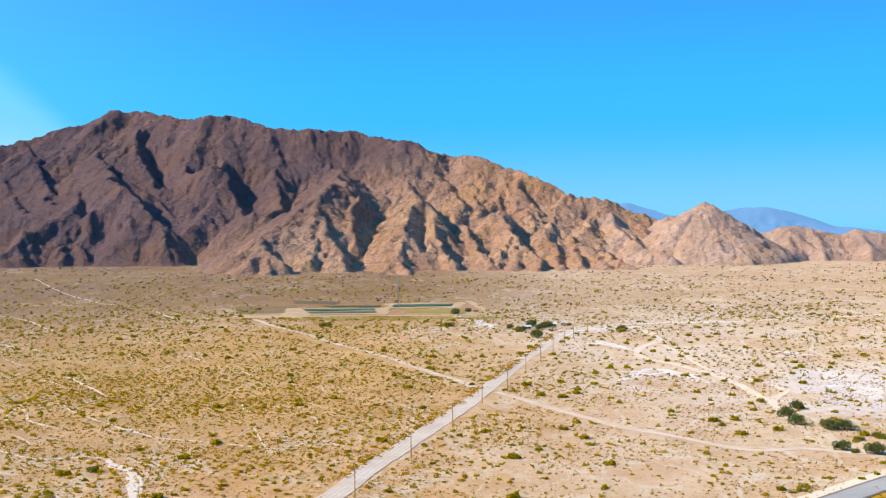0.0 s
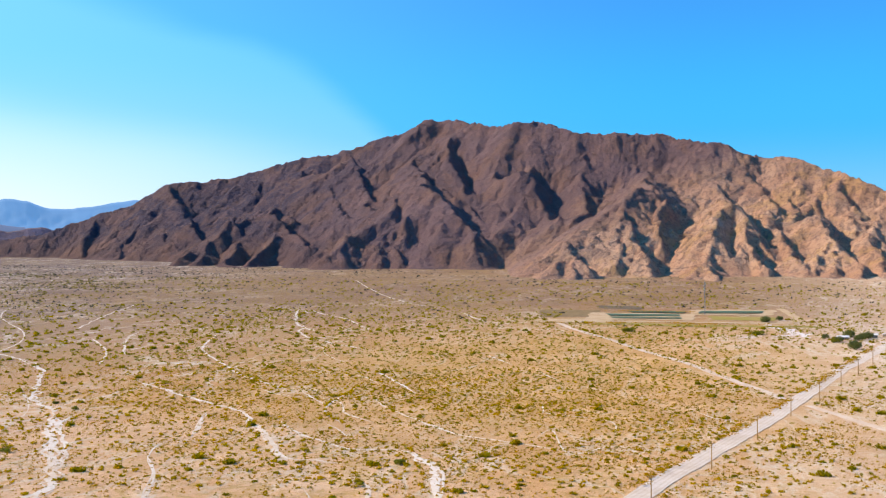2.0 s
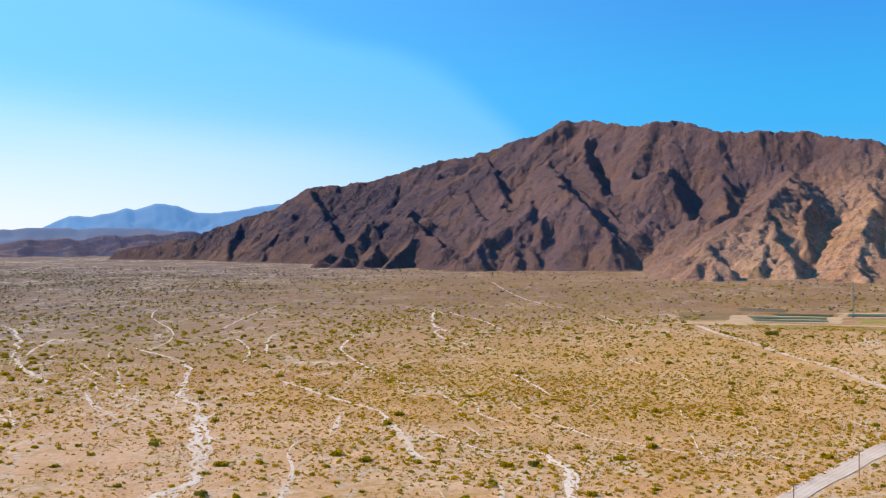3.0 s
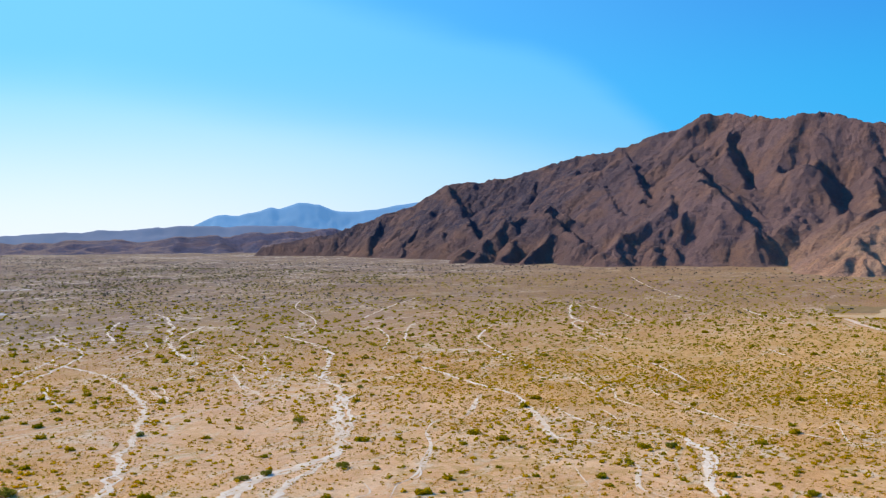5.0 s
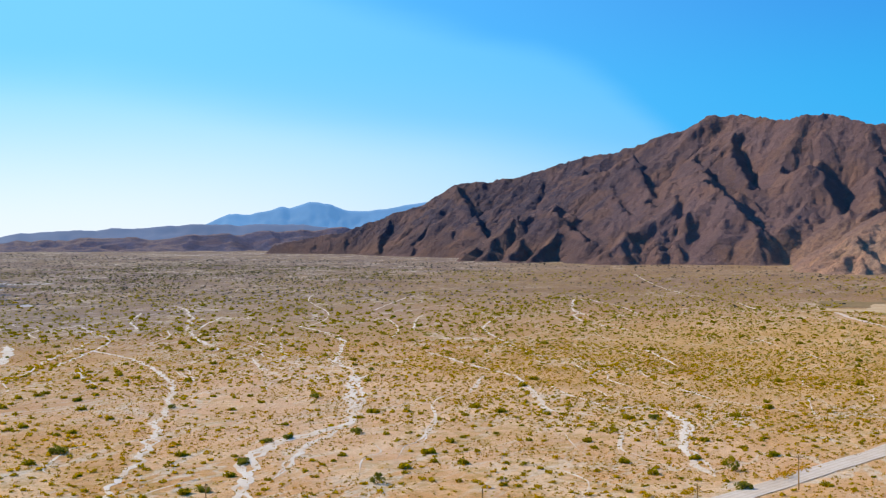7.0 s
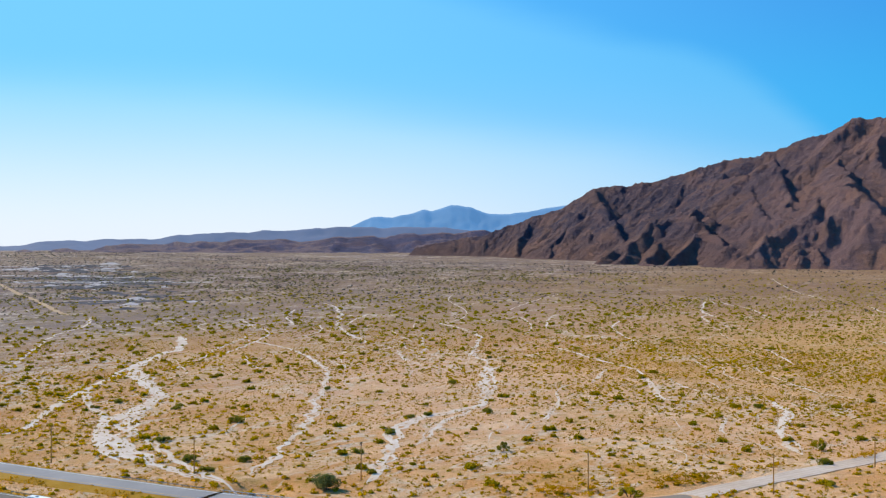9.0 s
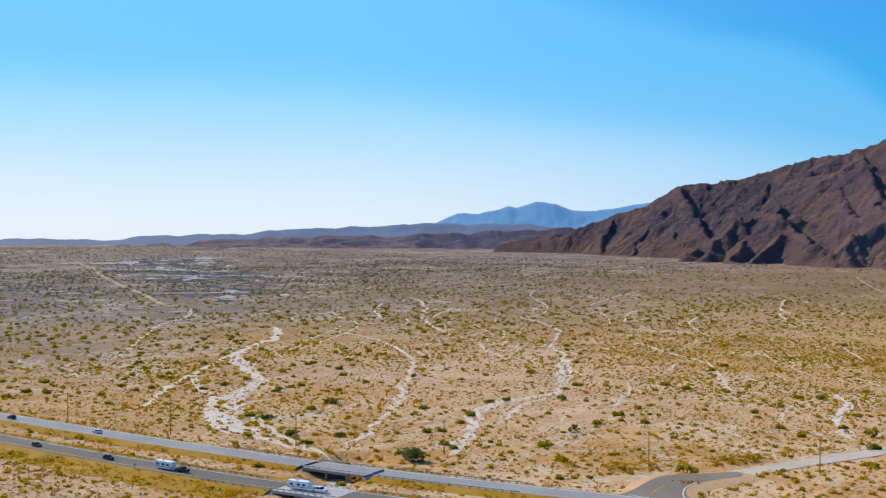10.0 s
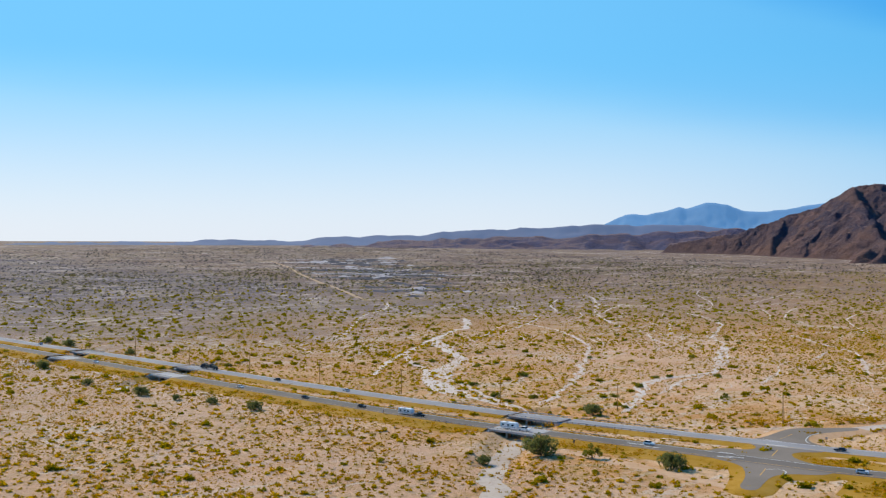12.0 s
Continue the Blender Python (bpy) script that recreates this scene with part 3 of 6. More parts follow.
ridge(1.10, 0.60, (-82, 2299, 191), (-105, 2248, 163), (-117, 2167, 121))
ridge(0.60, 2.00, (-48, 2209, 162), (-63, 2109, 122), (-70, 2049, 96), (-81, 1988, 69), (-83, 1928, 50), (-87, 1858, 31))
ridge(0.80, 1.50, (-83, 1928, 54), (-66, 1869, 40), (-55, 1809, 25))
ridge(0.80, 1.00, (-90, 1928, 50), (-105, 1867, 35), (-115, 1846, 28))
# the eastern slopes
ridge(0.50, 1.40, (-17, 2320, 160), (18, 2230, 127), (44, 2160, 102), (72, 2059, 63), (89, 1978, 40))
ridge(0.65, 1.60, (112, 2267, 137), (132, 2166, 104), (149, 2095, 80), (166, 2013, 57), (170, 1943, 37), (170, 1892, 23))
ridge(0.60, 0.70, (112, 2267, 137), (65, 2239, 127), (31, 2190, 109))
ridge(0.75, 1.20, (135, 2166, 101), (112, 2057, 63), (103, 1967, 34))
ridge(0.80, 1.20, (149, 2095, 80), (133, 2016, 53), (130, 1936, 31))
ridge(0.70, 1.50, (203, 2211, 103), (212, 2099, 73), (215, 2019, 49), (216, 1938, 29))
ridge(0.70, 1.30, (242, 2167, 88), (249, 2075, 64), (255, 1974, 42))
ridge(0.70, 1.30, (278, 2102, 66), (291, 2029, 50), (293, 1958, 36))
ridge(0.65, 1.00, (311, 2067, 56), (319, 1995, 43), (345, 1940, 32))
ridge(0.60, 0.70, (244, 2186, 92), (279, 2112, 68), (316, 2066, 56))
ridge(0.60, 1.80, (191, 2453, 175), (190, 2362, 140), (197, 2302, 116))
ridge(0.70, 1.20, (144, 2396, 141), (147, 2355, 126), (174, 2313, 116))
ridge(0.50, 0.90, (239, 2489, 176), (236, 2388, 141), (209, 2270, 106))
ridge(0.50, 0.80, (327, 2468, 165), (324, 2358, 124), (287, 2262, 94))
ridge(0.50, 0.90, (350, 2455, 154), (366, 2352, 118), (390, 2246, 82), (409, 2162, 49))
ridge(0.50, 0.90, (405, 2406, 130), (425, 2311, 99), (451, 2204, 64))
ridge(0.60, 1.10, (27, 2440, 185), (38, 2360, 156), (19, 2270, 130))
ridge(0.60, 1.10, (70, 2429, 176), (80, 2359, 148), (72, 2289, 128))
# the deep gullies between them
gully(1.15, 0.75, (-162, 2374, 194), (-136, 2266, 117), (-140, 2105, 80), (-147, 1965, 48))
gully(1.60, 1.30, (-41, 2190, 107), (-45, 2070, 72), (-37, 1940, 42))
gully(1.30, 0.80, (-17, 2330, 141), (18, 2200, 95), (40, 2080, 65), (54, 1959, 43))
gully(1.20, 0.70, (53, 2259, 107), (79, 2088, 61), (84, 1998, 42))
gully(1.40, 0.80, (168, 2234, 92), (192, 2051, 46), (187, 1911, 22))
gully(1.30, 0.80, (233, 2248, 88), (233, 2067, 50), (227, 1947, 28))
gully(1.40, 0.60, (210, 2451, 151), (225, 2319, 111))
gully(1.10, 0.70, (-713, 2646, 296), (-660, 2536, 229), (-626, 2451, 186))
gully(1.25, 0.80, (-638, 2654, 306), (-592, 2583, 255), (-557, 2499, 211))
gully(1.10, 0.70, (-742, 2481, 224), (-679, 2437, 196), (-620, 2391, 165), (-555, 2325, 119))
gully(1.00, 0.70, (-490, 2594, 258), (-446, 2480, 187), (-397, 2337, 114))
gully(1.00, 0.60, (-360, 2565, 226), (-333, 2458, 173), (-336, 2326, 127))
gully(1.20, 0.55, (-310, 2682, 301), (-227, 2530, 237), (-169, 2444, 212))
gully(1.00, 0.65, (-959, 2609, 281), (-892, 2495, 208), (-847, 2416, 174))
gully(1.00, 0.65, (-1005, 2506, 216), (-930, 2406, 164), (-885, 2338, 138))
gully(1.00, 0.80, (-772, 2357, 178), (-744, 2261, 128), (-742, 2187, 88))
gully(1.00, 0.80, (-842, 2280, 137), (-817, 2182, 99), (-804, 2134, 71))
gully(1.10, 0.70, (-1161, 2502, 184), (-1078, 2419, 145), (-1011, 2361, 121))
gully(1.00, 0.60, (-1442, 2606, 177), (-1355, 2494, 115), (-1292, 2414, 80))
gully(1.00, 0.60, (-1302, 2567, 189), (-1222, 2451, 142), (-1208, 2368, 109))
gully(1.00, 0.60, (-1461, 2503, 126), (-1372, 2392, 75))
gully(0.90, 0.60, (-1250, 2301, 92), (-1204, 2189, 62))
gully(1.00, 0.70, (-1032, 2341, 108), (-901, 2212, 57))
# fins of rock left standing in the gullies
fin(1.30, 2.00, (-177, 2258, 178), (-181, 2183, 146), (-182, 2102, 112), (-165, 2043, 82))
fin(0.70, 1.70, (-223, 2088, 123), (-224, 2038, 101), (-199, 2000, 86), (-180, 1952, 60), (-165, 1918, 43))
fin(0.70, 1.60, (-224, 2038, 101), (-239, 1986, 78), (-229, 1942, 59))


def sided(h, X, Y, xs, ys, line, west, east, cut=False):
    """Lift the field h to a ridge, or cut a gully, whose western and eastern sides lean differently."""
    for (x0, y0, z0), (x1, y1, z1) in zip(line[:-1], line[1:]):
        reach = 300 if cut else max(z0, z1) / min(west, east) + 40
        i0, i1 = np.searchsorted(ys, (min(y0, y1) - reach, max(y0, y1) + reach))
        j0, j1 = np.searchsorted(xs, (min(x0, x1) - reach, max(x0, x1) + reach))
        A, B = X[i0:i1, j0:j1], Y[i0:i1, j0:j1]
        dx, dy = x1 - x0, y1 - y0
        t = np.clip(((A - x0) * dx + (B - y0) * dy) / (dx * dx + dy * dy + 1e-9), 0, 1)
        ox, oy = A - x0 - t * dx, B - y0 - t * dy
        d = np.hypot(ox, oy)
        side = 0.5 + 0.5 * np.clip(1.5 * (ox + 0.25 * oy) / (d + 1e-6), -1, 1)
        lean = west + (east - west) * side
        # the edge itself is worn round
        away = lean * (np.sqrt(d * d + 6) - 2.4)
        z = z0 + t * (z1 - z0)
        view = h[i0:i1, j0:j1]
        if cut:
            # a gully's head ends in a steep wall
            above = np.clip(-((A - line[0][0]) * dx + (B - line[0][1]) * dy) / math.hypot(dx, dy), 0, None)
            np.minimum(view, z + away + 2.0 * above, out=view)
        else:
            np.maximum(view, z - away, out=view)


def main_mountain(x0, x1, y0, y1, cell, seed=4):
    g = np.random.default_rng(seed)
    xs, ys = np.arange(x0, x1, cell), np.arange(y0, y1, cell)
    X, Y = np.meshgrid(xs, ys)
    A, B = X + 9 * fbm(X / 70, Y / 70, 4), Y + 9 * fbm(X / 70 + 40, Y / 70 + 7, 4)
    base = ground_z(X, Y) - 3
    h = base.copy()
    raise_ridge(h, xs, ys, A, B, [(x, y, z + 5) for x, y, z in CREST], 0.85)
    for west, east, line in RIDGES:
        sided(h, A, B, xs, ys, line, west, east)
        for side in branches(line, 75 if line[0][0] < -300 else 120, west * 0.92, (30, 80), (45, 85), g):
            raise_ridge(h, xs, ys, A, B, side, 1.1 * west)
    for west, east, line in GULLIES:
        sided(h, A, B, xs, ys, line, west, east, True)
    for west, east, line in FINS:
        sided(h, A, B, xs, ys, line, west, east)
    raise_ridge(h, xs, ys, A, B, [(x, y, z + 5) for x, y, z in CREST], 1.2)
    h = np.maximum(h, base)
    over = np.clip((h - base) / 60, 0, 1)
    h = np.maximum(h + over * (6 * fbm(X / 80, Y / 80, 4) + 0.5 * rng.normal(size=X.shape)), base)
    h = erode(h, base, cell, 4, 0.012, 0.02)
    h = finer(h)
    xs, ys = np.linspace(xs[0], xs[-1], h.shape[1]), np.linspace(ys[0], ys[-1], h.shape[0])
    X, Y = np.meshgrid(xs, ys)
    base = ground_z(X, Y) - 3
    over = np.clip((h - base) / 25, 0, 1)
    # broken rock: small crags, more of them on the pale eastern spurs
    crag = 1 + 0.9 * np.clip((X + 380) / 150, 0, 1) * np.clip((280 - h) / 120, 0, 1)
    h = h + over * (2.0 * fbm(X / 26, Y / 26, 4, 0.6) - crag * 5.0 * np.abs(fbm(X / 48 + 5 + 0.3 * fbm(X / 60, Y / 60, 2), Y / 62, 5, 0.6)) + 2.0 * crag + 1.1 * fbm(X / 11, Y / 11, 2))
    # scree eases the foot into the plain
    soft = 3.5 * (1 + 0.6 * fbm(X / 120, Y / 120, 3))
    h = base + soft * np.logaddexp(0, (h - base - 1.0 * soft) / soft)
    P = np.stack([X, Y, h], -1)
    up = h > base + 2.5
    keep = up[:-1, :-1] | up[1:, :-1] | up[:-1, 1:] | up[1:, 1:]
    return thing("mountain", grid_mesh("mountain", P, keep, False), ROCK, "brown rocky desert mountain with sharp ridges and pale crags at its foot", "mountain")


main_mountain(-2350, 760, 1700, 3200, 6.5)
CONE = [(455, 2420, 105), (520, 2300, 138), (545, 2286, 156), (585, 2250, 125), (640, 2230, 85)]
CONE_SPURS = [[(545, 2286, 150), (532, 2210, 105), (520, 2120, 48)], [(545, 2286, 150), (560, 2215, 100), (556, 2130, 48)], [(455, 2420, 100), (452, 2300, 84), (470, 2200, 58)],
              [(545, 2286, 150), (500, 2200, 95), (480, 2130, 50)], [(545, 2286, 150), (575, 2180, 85), (600, 2110, 45)],
              [(370, 2422, 150), (360, 2290, 105), (390, 2180, 70), (440, 2110, 45)]]
eroded_mountain("cone_hill", 300, 800, 2000, 2560, 5.0, CONE, CONE_SPURS, PALE_ROCK,
                "pointed pale pink rocky hill beside the mountain", (0.62, 0.85, 1.0), 0.6, 4, 0.02, 8)
EAST = [(640, 2420, 70), (758, 2382, 106), (850, 2345, 82), (884, 2339, 97), (990, 2330, 80), (1100, 2300, 62), (1300, 2250, 72)]
EAST_SPURS = [[(758, 2382, 102), (720, 2260, 62), (700, 2190, 40)], [(884, 2339, 94), (870, 2230, 60), (850, 2170, 40)], [(990, 2330, 78), (1000, 2230, 55), (980, 2160, 40)]]
eroded_mountain("low_hills", 560, 1400, 2050, 2620, 6.0, EAST, EAST_SPURS, PALE_ROCK,
                "low pale pink eroded rocky hills on the plain", (0.55, 0.7, 0.8), 0.45, 5, 0.02, 9)


def far_ridge(name, pts, depth, mat, label, rough, spread=0.5):
    """A range at the edge of sight: a crest that falls away to both sides in gullied flanks."""
    p = np.array(pts, float)
    s = np.r_[0, np.cumsum(np.hypot(*np.diff(p[:, :2], axis=0).T))]
    n = max(60, int(s[-1] / 14))
    u = np.linspace(0, s[-1], n)
    line = np.stack([np.interp(u, s, p[:, k]) for k in range(3)], 1)
    kern = np.hanning(41) / np.hanning(41).sum()
    for k in range(2):
        line[:, k] = np.convolve(np.pad(line[:, k], 20, mode="reflect", reflect_type="odd"), kern, "valid")
    line[:, 2] += rough * fbm(u / 90, u * 0 + 3.3, 4)
    tang = np.gradient(line[:, :2], axis=0)
    tang /= np.linalg.norm(tang, axis=1, keepdims=True)
    side = np.stack([-tang[:, 1], tang[:, 0]], 1)
    v = np.linspace(-1, 1, 41)
    P = np.zeros((n, 41, 3))
    for k, w in enumerate(v):
        P[:, k, :2] = line[:, :2] + side * (w * depth)
        g = ground_z(P[:, k, 0], P[:, k, 1]) - 12
        fall = (1 - abs(w)) ** 1.25
        rib = np.abs(fbm(u / 130, u * 0 + w * depth / 130 + 11, 4)) * np.sin(abs(w) * math.pi) * spread
        P[:, k, 2] = g + (line[:, 2] - g) * np.clip(fall - rib * 0.35, 0, 1)
    return thing(name, grid_mesh(name, P), mat, label, "mountain range", "", "structure")


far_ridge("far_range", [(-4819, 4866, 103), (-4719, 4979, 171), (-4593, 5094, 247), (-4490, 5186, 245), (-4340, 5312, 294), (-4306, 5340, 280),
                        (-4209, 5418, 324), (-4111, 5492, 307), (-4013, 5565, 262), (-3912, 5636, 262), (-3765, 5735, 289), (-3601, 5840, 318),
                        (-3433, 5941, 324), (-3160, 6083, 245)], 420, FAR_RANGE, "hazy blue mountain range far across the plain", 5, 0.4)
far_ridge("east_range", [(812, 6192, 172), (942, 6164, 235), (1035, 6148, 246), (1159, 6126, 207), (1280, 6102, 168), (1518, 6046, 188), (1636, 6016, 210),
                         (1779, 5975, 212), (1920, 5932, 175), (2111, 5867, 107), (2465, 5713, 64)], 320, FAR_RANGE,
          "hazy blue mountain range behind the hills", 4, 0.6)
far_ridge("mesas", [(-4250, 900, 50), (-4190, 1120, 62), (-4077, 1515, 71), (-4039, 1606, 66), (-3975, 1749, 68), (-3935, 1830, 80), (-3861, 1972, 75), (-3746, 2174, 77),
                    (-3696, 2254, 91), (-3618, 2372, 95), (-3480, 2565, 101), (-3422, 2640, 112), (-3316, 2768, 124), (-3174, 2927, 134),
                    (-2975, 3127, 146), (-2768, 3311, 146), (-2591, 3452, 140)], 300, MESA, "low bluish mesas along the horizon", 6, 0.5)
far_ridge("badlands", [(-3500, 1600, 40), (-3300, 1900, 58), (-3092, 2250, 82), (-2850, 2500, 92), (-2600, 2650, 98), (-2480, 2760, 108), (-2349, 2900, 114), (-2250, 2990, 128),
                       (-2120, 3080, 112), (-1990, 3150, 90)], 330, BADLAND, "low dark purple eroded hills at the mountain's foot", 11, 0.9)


# ---- roads ----
def spline(pts, step=6.0):
    """An even line through the points."""
    p = np.array(pts, float)
    if len(p) > 2:
        q = np.vstack([2 * p[0] - p[1], p, 2 * p[-1] - p[-2]])
        out = []
        for a, b, c, d in zip(q[:-3], q[1:-2], q[2:-1], q[3:]):
            n = max(2, int(np.hypot(*(c - b)[:2]) / step))
            t = np.linspace(0, 1, n, endpoint=False)[:, None]
            out.append(0.5 * (2 * b + (c - a) * t + (2 * a - 5 * b + 4 * c - d) * t**2 + (3 * b - a - 3 * c + d) * t**3))
        return np.vstack(out + [p[-1:]])
    n = max(2, int(np.hypot(*(p[1] - p[0])[:2]) / step))
    return p[0] + (p[1] - p[0]) * np.linspace(0, 1, n)[:, None]


def sides(line):
    t = np.gradient(line[:, :2], axis=0)
    t /= np.linalg.norm(t, axis=1, keepdims=True)
    return np.stack([-t[:, 1], t[:, 0]], 1)


def strip(name, pts, width, mat, label, lift=0.12, wobble=0.0, lanes=5, kind="structure", category="road", step=5.0, taper=0.0):
    """A band laid on the ground along a line; wobble: how ragged its edges are."""
    line = spline(pts, step)
    n = sides(line)
    u = np.arange(len(line)) * step
    w = np.full(len(line), width / 2.0)
    if taper:
        w = w * np.clip(np.minimum(u + 2, u[::-1] + 2) / taper, 0.15, 1)
    P = np.zeros((len(line), lanes, 3))
    seed = float(abs(pts[0][0]) % 97)
    lw = w * (1 + wobble * fbm(u / 23, u * 0 + seed, 3))
    rw = w * (1 + wobble * fbm(u / 23, u * 0 + seed + 31, 3))
    for k in range(lanes):
        f = k / (lanes - 1)
        off = -rw * (1 - f) + lw * f
        P[:, k, :2] = line[:, :2] + n * off[:, None]
        P[:, k, 2] = relief(P[:, k, 0], P[:, k, 1]) + lift
    return thing(name, grid_mesh(name, P), mat, label, category, "", kind)

def asphalt_material(name, c, worn):
    m = material(name, 0.85)
    k = Nodes(m)
    base = k.mix(k.ramp(k.noise(0.05, 4), 0.35, 0.65), c, worn)
    base = k.mix(k.math("MULTIPLY", k.ramp(k.noise(1.5, 4, 0.7), 0.4, 0.7), 0.3), base, tuple(0.7 * v for v in c))
    k.colour(base).bump(k.noise(3.0, 3), 0.3, 0.05)
    return m


def sand_material(name, c, stain):
    m = material(name, 0.95)
    k = Nodes(m)
    base = k.mix(k.ramp(k.noise(0.06, 5, 0.65), 0.35, 0.7), c, stain)
    base = k.mix(k.math("MULTIPLY", k.ramp(k.noise(0.6, 4, 0.7), 0.45, 0.7), 0.4), base, tuple(0.8 * v for v in stain))
    k.colour(base).bump(k.noise(0.8, 4), 0.5, 0.3)
    return m


ASPHALT = asphalt_material("asphalt", (0.135, 0.110, 0.089), (0.16, 0.132, 0.107))
PALE_ASPHALT = asphalt_material("pale_asphalt", (0.24, 0.225, 0.22), (0.29, 0.27, 0.26))
DIRT = sand_material("dirt_track", (0.53, 0.40, 0.31), (0.46, 0.325, 0.23))
WASH_SAND = sand_material("wash_sand", (0.60, 0.505, 0.425), (0.50, 0.365, 0.26))

ROAD_LINE = [(-88, 214), (-84, 236), (-78, 258), (-69, 288), (-58, 328), (-50, 359), (-39, 397), (-31, 434), (-22, 466), (-12, 502), (1, 552), (15, 607), (26, 652), (36, 694), (46, 737), (60, 793),
             (74, 843), (88, 891), (99, 930), (112, 966), (127, 990), (143, 1006), (166, 1021)]
ROAD_DIRT = sand_material("road_dirt", (0.55, 0.445, 0.37), (0.48, 0.37, 0.285))
RUT = sand_material("wheel_rut", (0.50, 0.40, 0.325), (0.44, 0.335, 0.255))
strip("road", ROAD_LINE, 9.6, ROAD_DIRT, "pale straight dirt road lined with wooden poles", 0.22, 0.12)
_road = spline(ROAD_LINE)
for off in (-3.2, -1.2, 1.3, 3.4):
    strip("wheel_rut", [tuple(p) for p in (_road + sides(_road) * off)[::5]], 0.8, RUT, "darker wheel rut worn into the dirt road", 0.27, 0.6)
strip("track_west", [(18, 654), (5, 689), (-17, 739), (-44, 799), (-79, 868), (-108, 923), (-147, 996), (-171, 1047), (-197, 1103)], 5.5, DIRT, "pale narrow dirt track to the ponds", 0.19, 0.15)
strip("track_east", [(31, 636), (45, 608), (63, 570), (86, 526), (103, 505), (117, 488), (127, 475), (138, 470), (157, 474), (181, 462), (230, 470)], 5, DIRT, "pale narrow dirt track across the scrub", 0.19, 0.2)
PALE_DIRT = sand_material("bleached_dirt", (0.60, 0.465, 0.36), (0.55, 0.405, 0.295))
strip("far_road", [(150, 1014), (193, 1026), (223, 1034), (254, 1037), (306, 1046), (336, 1055), (368, 1068), (444, 1095), (600, 1160)], 8, PALE_DIRT, "pale dirt road across the far plain", 0.24, 0.2)
strip("loop_track", [(162, 1018), (174, 976), (178, 925), (177, 896), (166, 873), (152, 846), (144, 810), (145, 787), (152, 768), (161, 748), (173, 702), (178, 670), (178, 627), (178, 582), (174, 545)], 6, PALE_DIRT, "pale curving dirt track", 0.22, 0.3)
strip("loop_track", [(174, 868), (176, 800), (175, 740), (182, 700), (192, 679), (198, 655), (198, 632), (187, 612), (179, 592), (176, 567)], 4, PALE_DIRT, "pale curving dirt track", 0.21, 0.3)

FAR_LINE = [(-1500, -60), (-1000, 18), (-726, 53), (-571, 82), (-458, 98), (-356, 112), (-281, 123), (-243, 130), (-205, 137), (-166, 147), (-138, 155), (-100, 167), (-43, 186), (60, 226), (200, 290), (420, 410)]
NEAR_LINE = [(-1500, -84), (-1000, -6), (-674, 38), (-588, 50), (-513, 60), (-439, 69), (-382, 76), (-327, 83), (-283, 89), (-245, 95), (-206, 102), (-177, 109), (-140, 119), (-112, 127), (-54, 141), (-23, 152), (70, 190), (215, 258), (430, 372)]


# ---- scrub ----
def leaf_material(name, a, b, c, dry=None):
    m = material(name, 0.8)
    k = Nodes(m)
    k.bsdf.inputs["Specular IOR Level"].default_value = 0.03
    per = k.geo.outputs["Random Per Island"]
    base = k.mix(k.ramp(k.noise(0.09, 2), 0.35, 0.65), a, b)
    base = k.mix(k.math("MULTIPLY", k.ramp(k.noise(0.35, 2), 0.5, 0.7), 0.8), base, c)
    base = k.mix(k.math("MULTIPLY", per, 0.3), base, tuple(0.65 * v for v in a))
    if dry:
        # bushes greyed towards the west: distance haze put into the leaf colour
        base = k.mix(k.ramp(k.axis(0), -1350.0, -520.0, 0.85, 0.0), base, dry)
    k.colour(base)
    # sunlight comes through the thin leaves
    thin = k.n.new("ShaderNodeBsdfTranslucent")
    k.l.new(base, thin.inputs["Color"])
    both = k.n.new("ShaderNodeMixShader")
    both.inputs[0].default_value = 0.5
    k.l.new(k.bsdf.outputs[0], both.inputs[1])
    k.l.new(thin.outputs[0], both.inputs[2])
    k.l.new(both.outputs[0], k.n["Material Output"].inputs["Surface"])
    return m


SCRUB = leaf_material("scrub_leaves", (0.51, 0.325, 0.002), (0.38, 0.262, 0.003), (0.57, 0.285, 0.002))
# furthest bushes in dull grey: haze over the far plain put into the leaves
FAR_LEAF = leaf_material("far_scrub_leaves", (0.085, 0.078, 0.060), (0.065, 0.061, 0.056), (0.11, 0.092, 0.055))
MID_LEAF = leaf_material("middle_scrub_leaves", (0.35, 0.262, 0.010), (0.26, 0.205, 0.014), (0.42, 0.278, 0.010), (0.120, 0.108, 0.045))
FIELD = leaf_material("field_scrub_leaves", (0.39, 0.262, 0.002), (0.29, 0.212, 0.003), (0.48, 0.25, 0.002))
DEEP = leaf_material("deep_scrub_leaves", (0.38, 0.272, 0.003), (0.27, 0.212, 0.004), (0.48, 0.285, 0.003))
TUFT = leaf_material("dry_tuft_blades", (0.44, 0.240, 0.003), (0.33, 0.210, 0.003), (0.52, 0.24, 0.003))


